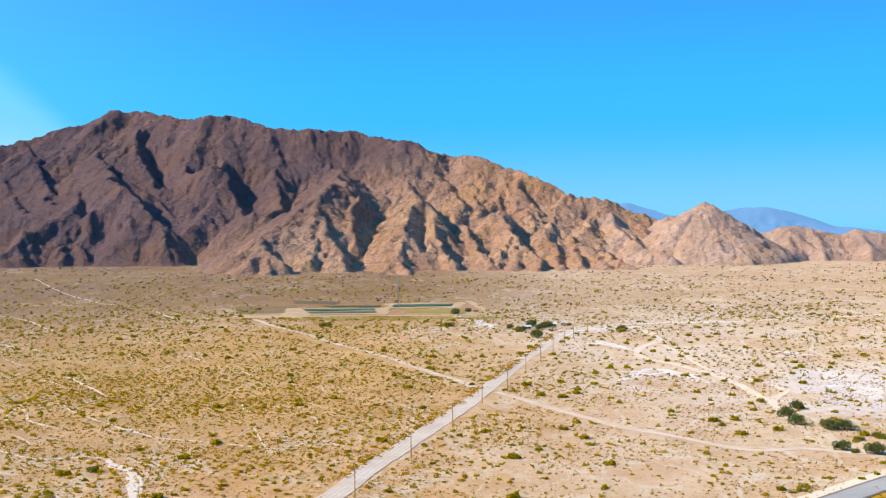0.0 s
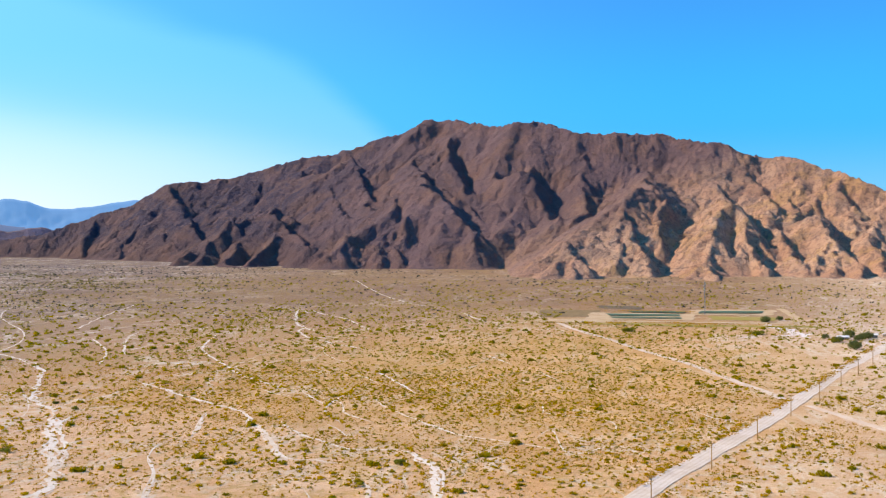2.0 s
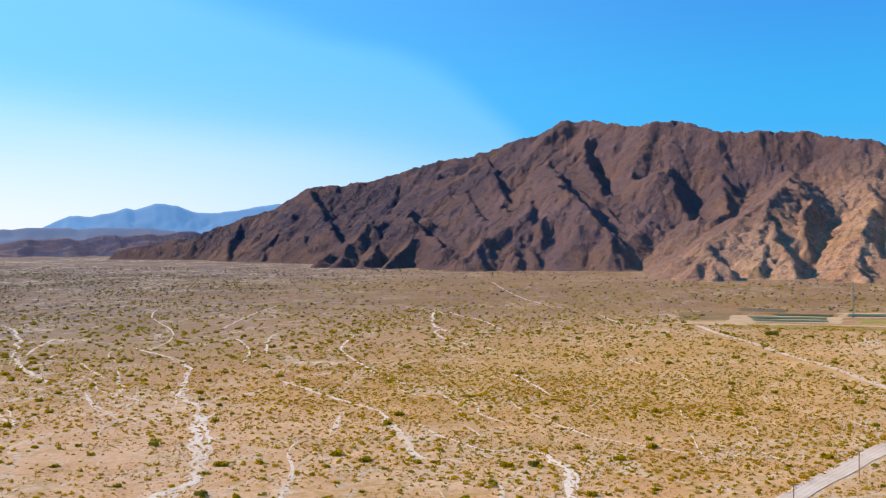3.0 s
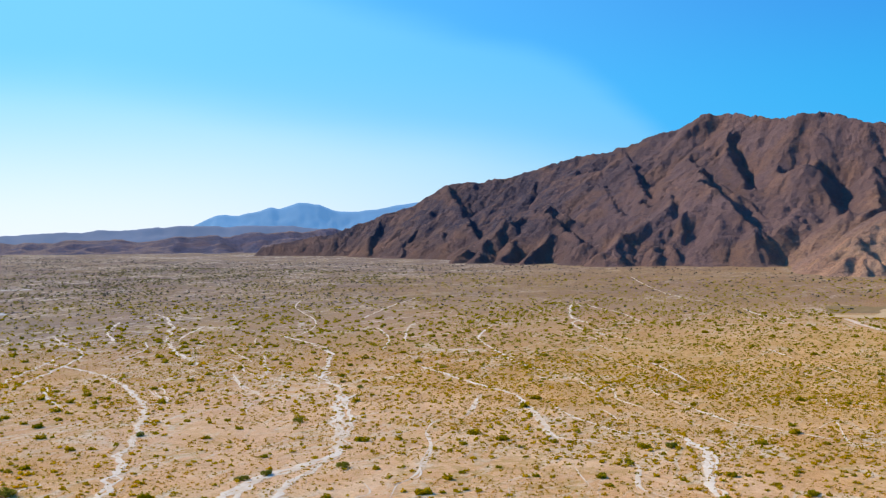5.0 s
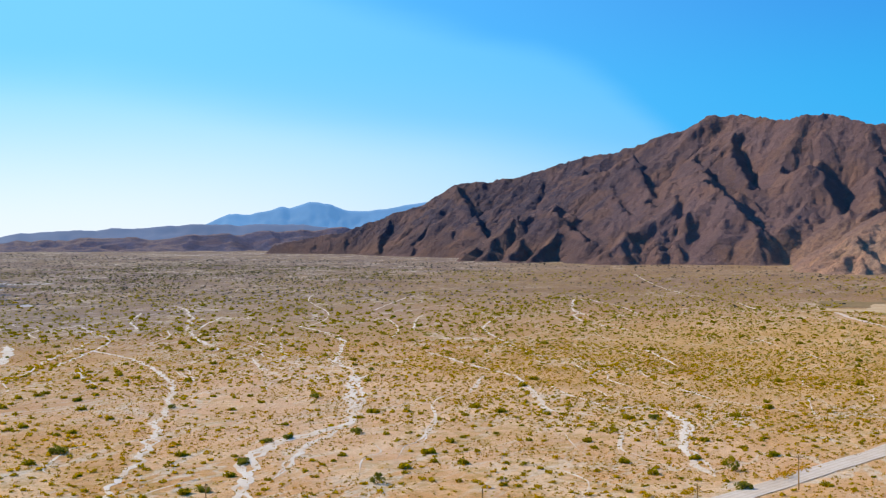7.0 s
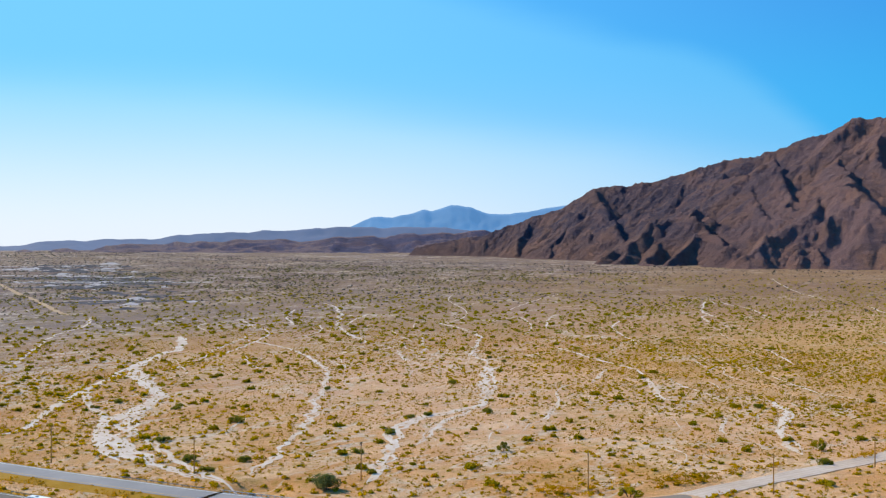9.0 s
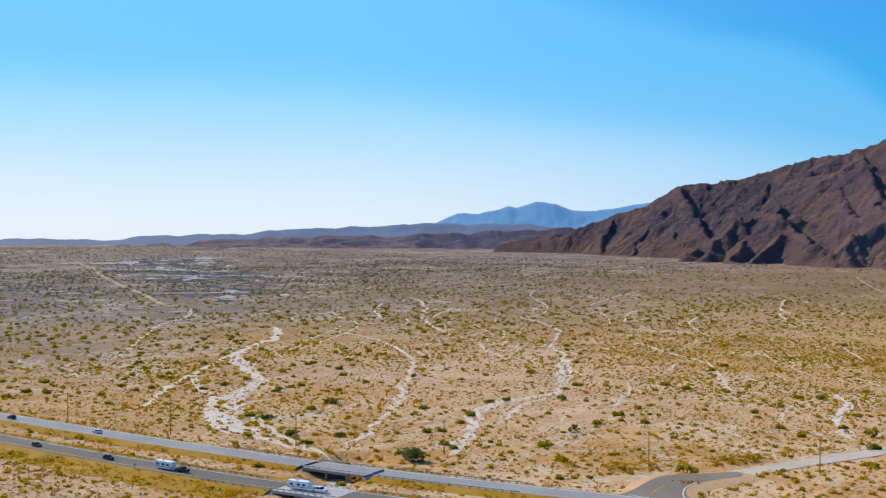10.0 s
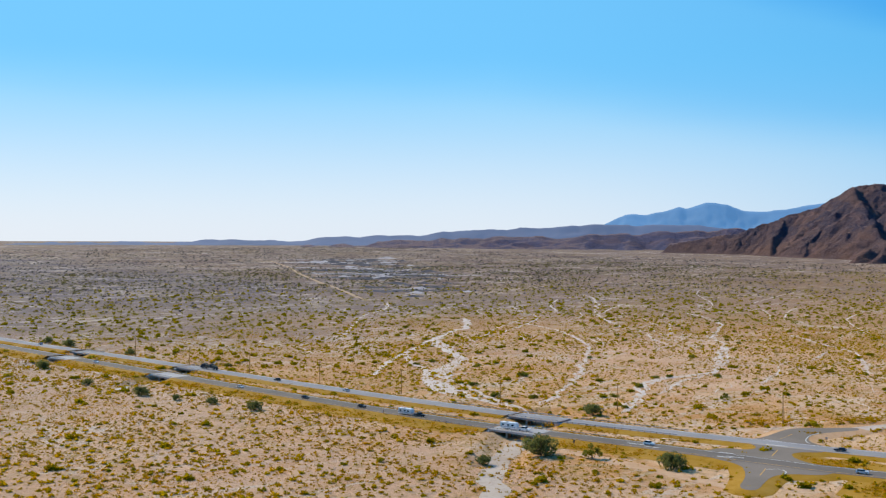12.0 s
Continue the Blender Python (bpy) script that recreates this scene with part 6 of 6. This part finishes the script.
# ---- shrubs and trees ----
SHRUB_LEAF = leaf_material("shrub_leaves", (0.23, 0.215, 0.018), (0.16, 0.165, 0.022), (0.32, 0.25, 0.018))
GREY_LEAF = leaf_material("grey_green_leaves", (0.165, 0.180, 0.055), (0.120, 0.142, 0.048), (0.24, 0.215, 0.05))
OLIVE_LEAF = leaf_material("olive_leaves", (0.47, 0.36, 0.01), (0.36, 0.29, 0.01), (0.55, 0.34, 0.01))
BARK = plain("shrub_bark", (0.14, 0.095, 0.06), 0.9, 0.3, 4.0)


def crown_mesh(seed, lobes, flat, tall_, leaf=0.06, count=2600):
    """A crown of one metre across made of many small sprigs in uneven lobes."""
    g = np.random.default_rng(seed)
    a = g.uniform(0, 2 * np.pi, lobes)
    r = g.uniform(0.1, 0.85, lobes)
    cx, cy, cz = r * np.cos(a), r * np.sin(a), tall_ * g.uniform(0.3, 0.85, lobes) * (1 - 0.5 * r)
    cr = g.uniform(0.18, 0.42, lobes)
    own = g.integers(0, lobes, count)
    d = g.normal(size=(count, 3))
    d /= np.linalg.norm(d, axis=1, keepdims=True)
    d *= (g.uniform(0.3, 1.0, count) ** 0.45)[:, None] * cr[own][:, None]
    d[:, 2] *= flat
    c = np.stack([cx[own], cy[own], cz[own]], 1) + d
    c[:, 2] = np.maximum(c[:, 2], 0.03)
    tri = g.normal(size=(count, 3, 3))
    tri -= tri.mean(1, keepdims=True)
    tri /= np.linalg.norm(tri, axis=2, keepdims=True)
    V = c[:, None] + tri * (leaf * g.uniform(0.5, 1.3, count))[:, None, None]
    return fast_mesh("crown", V.reshape(-1, 3), np.arange(3 * count).reshape(-1, 3))


def shrub(name, seed, mat, label, category, flat=0.8, tall_=0.75, lobes=9, stem=0.0, count=2600):
    s = root(name, label, category, category + "s on the plain")
    me = crown_mesh(seed, lobes, flat, tall_ + stem, count=count)
    me.materials.append(mat)
    c = new("crown", me)
    c.parent = s
    g = random.Random(seed)
    bm = NB()
    for k in range(4 if stem < 0.3 else 3):
        a = k * 1.6 + g.random()
        e = (0.4 * math.cos(a), 0.4 * math.sin(a), 0.4 * (tall_ + stem) + 0.1)
        rod(bm, (0.03 * math.cos(a), 0.03 * math.sin(a), -0.1), e, 0.035, 0.015, 5)
        for j in range(2):
            b = a + g.uniform(-0.8, 0.8)
            rod(bm, e, (e[0] + 0.25 * math.cos(b), e[1] + 0.25 * math.sin(b), e[2] + 0.25), 0.015, 0.005, 4)
    part("trunk", bm, BARK, s)
    return s


KINDS = {
    "g": [shrub("shrub", 41 + k, GREY_LEAF, "rounded grey-green desert shrub on the sand", "shrub", 1.1, 1.3, 24, count=3800) for k in range(2)],
    "d": [shrub("shrub", 51 + k, SHRUB_LEAF, "dark green desert shrub beside a dry wash", "shrub", 0.75, 0.7, 12) for k in range(3)],
    "o": [shrub("shrub", 61 + k, OLIVE_LEAF, "olive-yellow creosote shrub on the sand", "shrub", 0.8, 0.75, 7, count=1900) for k in range(3)],
    "t": [shrub("tree", 71 + k, SHRUB_LEAF, "small leaning green desert tree beside the road", "tree", 1.0, 1.3, 9, 0.5) for k in range(2)],
}
turner = random.Random(5)
FIRST = {}


def grow(kind, x, y, r):
    """The first of each shape is posed last, so that its copies take their own size alone."""
    choices = KINDS[kind]
    k = turner.randrange(len(choices))
    m = place(x, y, turner.uniform(0, 360), None, r * turner.uniform(0.95, 1.1))
    if (kind, k) in FIRST:
        copy_thing(choices[k], m)
    FIRST.setdefault((kind, k), m)


GREY = [(-184, 171, 4.8), (-129, 83, 6.6), (-80, 104, 4.9), (-137, 60, 2.9), (-529, 21, 4.7), (-377, 23, 4.5), (-295, 47, 3.9), (-327, 40, 3.3), (-351, 31, 3.1), (-434, 15, 3.4), (-649, 81, 5.1),
        (-682, 76, 3.8), (-572, 98, 3.4), (174, 554, 4.2), (186, 576, 4.2), (171, 529, 4.4), (182, 514, 4.4), (189, 514, 4.0), (172, 470, 4.2), (183, 461, 5.0), (157, 960, 5.0), (78, 920, 6.2), (81, 1005, 5.8), (91, 995, 5.2), (12, 1137, 5.3), (26, 1156, 4.2), (70, 968, 4.5), (86, 978, 5.0), (96, 1006, 4.6), (60, 990, 4.0)]
DARK = [(-465, 120, 3.4), (-301, 193, 3.3), (-260, 173, 3.4), (-240, 166, 3.0), (-242, 186, 2.8), (-220, 225, 2.8), (-190, 200, 2.6), (-238, 265, 2.7), (-256, 314, 3.2), (-238, 338, 3.3),
        (-404, 230, 2.7), (-411, 248, 2.8), (-368, 252, 2.6), (-375, 260, 2.2), (-258, 302, 2.8), (-241, 269, 2.6), (-318, 413, 3.1), (-315, 245, 3.9), (-359, 350, 2.9), (-140, 434, 3.4), (-66, 315, 3.1),
        (175, 464, 2.6), (186, 489, 2.8), (197, 492, 4.2), (179, 566, 3.0), (-111, 1019, 5.9), (66, 964, 4.5), (5, 1014, 6.3), (-356, 520, 2.3), (-380, 536, 2.4)]
OLIVE = [(-99, 225, 4.1), (-337, 5, 2.1), (-281, -3, 2.1), (-504, -8, 3.4), (-341, 117, 1.9), (-373, 185, 2.5), (-270, 159, 2.5), (-92, 75, 1.9), (-156, 25, 2.4), (-73, 212, 1.8), (-77, 197, 1.8), (-326, 423, 2.6), (-146, 314, 2.0),
         (-274, 161, 1.9), (-443, 301, 2.4), (-415, 252, 2.3), (-103, 230, 2.7), (-52, 281, 2.6), (-141, 287, 1.9), (183, 485, 2.2), (130, 397, 2.2), (173, 595, 3.6), (202, 562, 2.4), (133, 402, 2.6), (147, 416, 1.8), (126, 395, 1.6)]
OLIVE_NORTH = [(36, 644, 2.0), (41, 638, 2.3), (-9, 481, 2.0), (-14, 522, 1.9), (-75, 1003, 4.2), (68, 851, 3.6), (156, 954, 5.0), (116, 859, 2.7), (74, 534, 1.4), (-142, 391, 2.2), (-352, 330, 2.1),
               (-375, 375, 2.0), (-212, 330, 1.7), (-217, 348, 1.5), (-145, 395, 2.7), (-83, 358, 2.6), (-195, 404, 1.9), (-188, 446, 2.6)]
for kind, spots in (("g", GREY), ("d", DARK), ("o", OLIVE + OLIVE_NORTH), ("t", [(-111, 94, 3.9), (-176, 263, 2.9), (-77, 343, 2.4)])):
    for x, y, r in spots:
        grow(kind, x, y, r)
for (kind, k), m in FIRST.items():
    KINDS[kind][k].matrix_basis = m

# ---- verge weeds ----
WEED = leaf_material("ochre_weeds", (0.47, 0.250, 0.002), (0.36, 0.215, 0.003), (0.55, 0.26, 0.003))


def verge_weeds(name, line, off0, off1, x0, x1, count, seed, label):
    g = np.random.default_rng(seed)
    p = spline(line, 4.0)
    n = sides(p)
    k = np.where((p[:, 0] > x0) & (p[:, 0] < x1))[0]
    pick = g.choice(k, count)
    off = g.uniform(off0, off1, count)
    x, y = p[pick, 0] + n[pick, 0] * off + g.normal(size=count) * 1.5, p[pick, 1] + n[pick, 1] * off + g.normal(size=count) * 1.5
    ok = fbm(x / 18, y / 18, 3) > -0.18
    for a, b in (FAR_SPANS if line is FAR_LINE else NEAR_SPANS):
        ok &= (x < a + 2) | (x > b - 2) | (p[pick, 0] < a - 4) | (p[pick, 0] > b + 4)
    x, y = x[ok], y[ok]
    d = np.abs(off[ok])
    z = np.where(d < 14, road_z(x, y) - 0.06 - 0.27 * np.clip(d - 6.6, 0, 7.4), relief(x, y))
    z = np.maximum(z, relief(x, y))
    V, F = clumps(x, y, z, g.uniform(0.35, 1.1, len(x)), 9, 0.6, 0.4, seed)
    return thing(name, fast_mesh(name, V, F), WEED, label, "weeds", "", "stuff")


# bushes and dry weeds that line the washes
g = np.random.default_rng(33)
bx, by = [], []
for line, width in BANKS:
    n = int(len(line) * 3.4)
    k = g.integers(0, len(line), n)
    a = g.uniform(0, 2 * np.pi, n)
    r = width * g.uniform(0.4, 1.3, n)
    bx.append(line[k, 0] + r * np.cos(a))
    by.append(line[k, 1] + r * np.sin(a))
bx, by = np.concatenate(bx), np.concatenate(by)
ok = open_ground(bx, by) & (g.uniform(size=bx.shape) < np.clip((900 - np.hypot(bx, by)) / 250, 0.12, 1)) & (~in_wash(bx, by) | (g.uniform(size=bx.shape) < 0.35))
bx, by = bx[ok], by[ok]
half = len(bx) // 2
for name, x, y, low, high, mat, leaves, label in (("bank_weeds", bx[:half], by[:half], 0.35, 1.0, WEED, 8, "orange-ochre weeds along the sandy washes"), ("bank_scrub", bx[half:half * 3 // 2], by[half:half * 3 // 2], 0.7, 1.9, SCRUB, 22, "olive scrub along the banks of the washes")):
    V, F = clumps(x, y, relief(x, y), g.uniform(low, high, len(x)), leaves, 0.7, 0.5, 91)
    thing(name, fast_mesh(name, V, F), mat, label, "scrub", "", "stuff")
V_ = "ochre dry weeds along the highway verge"
verge_weeds("verge_weeds", NEAR_LINE, -19, -7.2, -700, -72, 5000, 81, V_)
verge_weeds("verge_weeds", NEAR_LINE, 7.2, 12, -700, -95, 2400, 82, V_)
verge_weeds("verge_weeds", FAR_LINE, -12, -7, -700, -95, 2400, 83, V_)
verge_weeds("verge_weeds", FAR_LINE, 8, 15, -620, -112, 1000, 84, V_)
verge_weeds("verge_weeds", NEAR_LINE, 8, 24, -58, 40, 900, 85, V_)
verge_weeds("verge_weeds", NEAR_LINE, -30, -8.5, -26, 60, 1200, 86, V_)
verge_weeds("verge_weeds", [(-140, 203), (-118, 212), (-104, 232), (-90, 262), (-70, 300)], 2, 9, -150, -60, 500, 87, "ochre weeds beside the dirt road")
verge_weeds("verge_weeds", [(-96, 246), (-92, 254), (-87, 263)], -2, 2, -100, -80, 110, 95, "ochre weeds beside the dirt road")
verge_weeds("verge_weeds", [(-134, 204), (-122, 209), (-112, 213)], -2, 2, -140, -100, 130, 96, "ochre weeds beside the dirt road")
verge_weeds("verge_weeds", [(-88, 207), (-82, 203), (-76, 203)], -2, 2, -95, -70, 70, 97, "ochre weeds beside the paved junction")
verge_weeds("verge_weeds", [(-54, 330), (-26, 446), (11, 580), (48, 724), (98, 920)], 5, 10, -60, 100, 2200, 88, "ochre weeds beside the dirt road")

verge_weeds("verge_weeds", [(-210, 1082), (-100, 1090), (60, 1102)], -9, 7, -210, 60, 800, 89, "olive weeds before the ponds")
verge_weeds("verge_weeds", [(-190, 1082), (-128, 1086)], -8, 8, -190, -120, 420, 93, "ochre weeds on the bank before the ponds")
verge_weeds("verge_weeds", [(-84, 1098), (-34, 1090)], -14, 14, -86, -30, 420, 94, "ochre weeds on the bank before the ponds")
verge_weeds("verge_weeds", [(-170, 1222), (-100, 1226), (-60, 1230)], -6, 6, -170, -60, 300, 92, "olive weeds behind the ponds")

# ---- ponds, mast and buildings at the mountain's foot ----
WATER = material("pond_water", 0.5)
WATER.node_tree.nodes["Principled BSDF"].inputs["Specular IOR Level"].default_value = 0.05
_k = Nodes(WATER)
_k.colour(_k.mix(_k.ramp(_k.noise(0.05, 3), 0.3, 0.7), (0.055, 0.085, 0.040), (0.080, 0.110, 0.052)))
PAD = sand_material("pale_graded_sand", (0.45, 0.31, 0.185), (0.37, 0.235, 0.12))


def patch(name, corners, mat, label, category, lift):
    """A four-cornered sheet laid on the ground."""
    c = np.array(corners, float)
    u, v = np.meshgrid(np.linspace(0, 1, 24), np.linspace(0, 1, 14))
    P = ((1 - u) * (1 - v))[..., None] * c[0] + (u * (1 - v))[..., None] * c[1] + (u * v)[..., None] * c[2] + ((1 - u) * v)[..., None] * c[3]
    wob = np.stack([fbm(P[..., 0] / 15, P[..., 1] / 15, 3), fbm(P[..., 0] / 15 + 9, P[..., 1] / 15, 3)], -1) * 4
    P = P + wob * (lift < 0.3)
    z = relief(P[..., 0], P[..., 1]) + lift if lift < 0.3 else np.full(u.shape, float(relief(P[..., 0], P[..., 1]).mean()) + 0.75)
    return thing(name, grid_mesh(name, np.concatenate([P, z[..., None]], -1)), mat, label, category, "", "structure")


patch("pond_pad", [(-168, 1128), (-58, 1134), (-60, 1212), (-172, 1208)], PAD, "pale graded ground round the ponds", "ground", 0.28)
patch("pond_pad", [(-68, 1200), (20, 1214), (24, 1276), (-66, 1262)], PAD, "pale graded ground round the far pond", "ground", 0.276)
strip("pond_track", [(-190, 1104), (-120, 1110), (-40, 1118), (30, 1128), (44, 1180), (30, 1290)], 9, PAD, "pale track along the ponds", 0.27, 0.25)
patch("pond_pad", [(-210, 1082), (-140, 1095), (-138, 1135), (-215, 1112)], PAD, "bare pale sand beside the ponds", "ground", 0.29)
GRASS = sand_material("damp_weeds", (0.22, 0.175, 0.03), (0.30, 0.20, 0.06))
patch("weed_patch", [(-215, 1140), (-160, 1150), (-165, 1240), (-235, 1230)], sand_material("dark_loam", (0.16, 0.10, 0.045), (0.22, 0.14, 0.06)), "dark brown ground beside the ponds", "ground", 0.27)
patch("weed_patch", [(-40, 1140), (20, 1148), (22, 1190), (-44, 1185)], GRASS, "olive weeds between the ponds", "ground", 0.288)
patch("weed_patch", [(-150, 1074), (60, 1080), (56, 1098), (-150, 1096)], GRASS, "strip of olive weeds before the ponds", "ground", 0.292)
patch("weed_patch", [(-174, 1262), (-124, 1258), (-127, 1303), (-179, 1305)], sand_material("dark_ground", (0.105, 0.075, 0.045), (0.15, 0.10, 0.055)), "dark strip of ground behind the ponds", "ground", 0.274)
POND = "dark green settling pond with pale banks"
patch("pond", [(-140, 1140), (-70, 1146), (-72, 1164), (-146, 1160)], WATER, POND, "pond", 0.5)
patch("pond", [(-148, 1172), (-74, 1176), (-76, 1202), (-156, 1200)], WATER, POND, "pond", 0.5)
patch("pond", [(-58, 1215), (8, 1228), (12, 1262), (-56, 1250)], WATER, POND, "pond", 0.5)
patch("pond", [(-128, 1214), (-72, 1216), (-72, 1236), (-136, 1236)], WATER, POND, "pond", 0.5)

MAST_STEEL = plain("weathered_mast_steel", (0.20, 0.19, 0.19), 0.6, 0.2, 1.0)
mast = root("radio_mast", "tall slender grey steel lattice mast on the plain", "mast", "", place(-50, 1207))
LEGS = [(0.9 * math.cos(a), 0.9 * math.sin(a)) for a in (0.5, 2.6, 4.7)]
for lx, ly in LEGS:
    part("leg", rod(NB(), (lx, ly, -1), (lx * 0.6, ly * 0.6, 36), 0.18, 0.13, 6), MAST_STEEL, mast)
for k in range(12):
    bm = NB()
    z0, z1 = k * 3.0, k * 3.0 + 3.0
    for i in range(3):
        (ax, ay), (bx, by) = LEGS[i], LEGS[(i + 1) % 3]
        f0, f1 = 1 - 0.4 * z0 / 36, 1 - 0.4 * z1 / 36
        rod(bm, (ax * f0, ay * f0, z0), (bx * f1, by * f1, z1), 0.11, None, 4)
        rod(bm, (ax * f1, ay * f1, z1), (bx * f1, by * f1, z1), 0.06, None, 4)
    part("brace", bm, STEEL, mast)
for z, a in ((33, 0.3), (31, 2.4), (28, 4.4)):
    part("dish", rod(NB(), (0.9 * math.cos(a), 0.9 * math.sin(a), z), (1.4 * math.cos(a), 1.4 * math.sin(a), z), 0.5, 0.8, 12), HUB, mast)
part("antenna", rod(NB(), (0, 0, 35.5), (0, 0, 39), 0.1, 0.04, 6), STEEL, mast)

WALL_TAN = plain("tan_stucco", (0.48, 0.33, 0.22), 0.9, 0.2, 0.5)
ROOF_PALE = plain("pale_metal_roof", (0.55, 0.53, 0.51), 0.5, 0.1, 0.3)
DARK_GLASS = plain("window_glass", (0.03, 0.035, 0.04), 0.1, 0.1)


def house(x, y, turn, length, depth, high, label):
    h = root("house", label, "house", "houses by the dirt road", place(x, y, turn))
    part("wall", box(NB(), -length / 2, length / 2, -depth / 2, depth / 2, -0.5, high), WALL_TAN, h)
    e = depth / 2 + 0.6
    bm = NB()
    rows = [[bm.verts.new((s * (length / 2 + 0.6), yy, zz)) for yy, zz in ((-e, high - 0.1), (0, high + depth * 0.22), (e, high - 0.1), (e, high + 0.12), (0, high + depth * 0.22 + 0.25), (-e, high + 0.12))] for s in (-1, 1)]
    bm.faces.new(rows[0])
    bm.faces.new(rows[1][::-1])
    for i in range(6):
        bm.faces.new((rows[0][i], rows[0][(i + 1) % 6], rows[1][(i + 1) % 6], rows[1][i]))
    bmesh.ops.recalc_face_normals(bm, faces=bm.faces)
    part("roof", bm, ROOF_PALE, h, "pale metal roof")
    for k in range(3):
        wx = (k - 1) * length / 3.4
        w = part("window", box(NB(), wx - 0.7, wx + 0.7, -depth / 2 - 0.06, -depth / 2 + 0.02, 1.1, 2.3), DARK_GLASS, h)
        part("sill", box(NB(), wx - 0.85, wx + 0.85, -depth / 2 - 0.15, -depth / 2, 0.98, 1.1), ROOF_PALE, w)
    part("door", box(NB(), length / 6 - 0.5, length / 6 + 0.5, -depth / 2 - 0.05, -depth / 2 + 0.02, 0, 2.1), WOOD, h)
    return h


house(74, 985, 12, 9, 5, 2.2, "low tan house with a pale roof among trees")
house(101, 1012, -6, 7, 5, 2.2, "low tan house with a pale metal roof by the road")
house(112, 1018, 80, 6, 5, 2.4, "small pale-roofed outbuilding by the dirt road")

# ---- the gravel workings far out on the plain ----
GRAVEL = sand_material("grey_gravel", (0.085, 0.078, 0.086), (0.062, 0.058, 0.066))
PALE_GRAVEL = sand_material("pale_gravel", (0.46, 0.41, 0.39), (0.30, 0.265, 0.25))
strip("pit_road", [(-2090, 1075), (-1800, 950), (-1556, 831), (-1300, 715), (-1145, 650), (-1020, 592), (-940, 560)], 7, PAD, "pale haul road to the gravel workings", 0.3, 0.3)
g = np.random.default_rng(23)
for k in range(36):
    t = g.random()
    x, y = -2200 + 1180 * t + g.uniform(-60, 60), 1330 - 660 * t + g.uniform(-120, 160) * (1 - 0.6 * t)
    size = g.uniform(50, 170) * (1.2 - 0.5 * t)
    a = radians(g.uniform(10, 60))
    braid("gravel_patch", [(x - size * math.cos(a), y - size * math.sin(a)), (x, y + g.uniform(-15, 15)), (x + size * math.cos(a), y + size * math.sin(a))], g.uniform(22, 60), "bare grey gravel of the workings",
          3, 0.6, (GRAVEL, PALE_GRAVEL, GRAVEL)[k % 3], 0.3, 60.0)
heaps = []
for seed in range(3):
    g = np.random.default_rng(90 + seed)
    u, v = np.meshgrid(np.linspace(-1, 1, 25), np.linspace(-1, 1, 25))
    r = np.hypot(u, v * 1.3)
    z = np.clip(1 - r, 0, 1) ** 0.8 * (0.75 + 0.35 * fbm(u * 1.7 + seed * 5, v * 1.7, 4)) - 0.03
    me = grid_mesh("gravel_mound", np.stack([u * 26, v * 26, z * 6], -1))
    heaps.append(thing("gravel_mound", me, PALE_GRAVEL if seed == 2 else GRAVEL, "pale heap of gravel at the workings" if seed == 2 else "dark grey heap of gravel at the workings", "gravel heap", "gravel heaps"))
g = random.Random(17)
for k in range(80):
    t = g.random()
    x, y = -2150 + 1130 * t + g.uniform(-90, 90), 1330 - 640 * t + g.uniform(-130, 150) * (1 - 0.6 * t)
    m = place(x, y, g.uniform(0, 360), None, g.uniform(0.3, 0.85) * (1.2 - 0.5 * t))
    if k < 77:
        copy_thing(heaps[k % 3], m)
    else:
        heaps[k - 77].matrix_basis = m
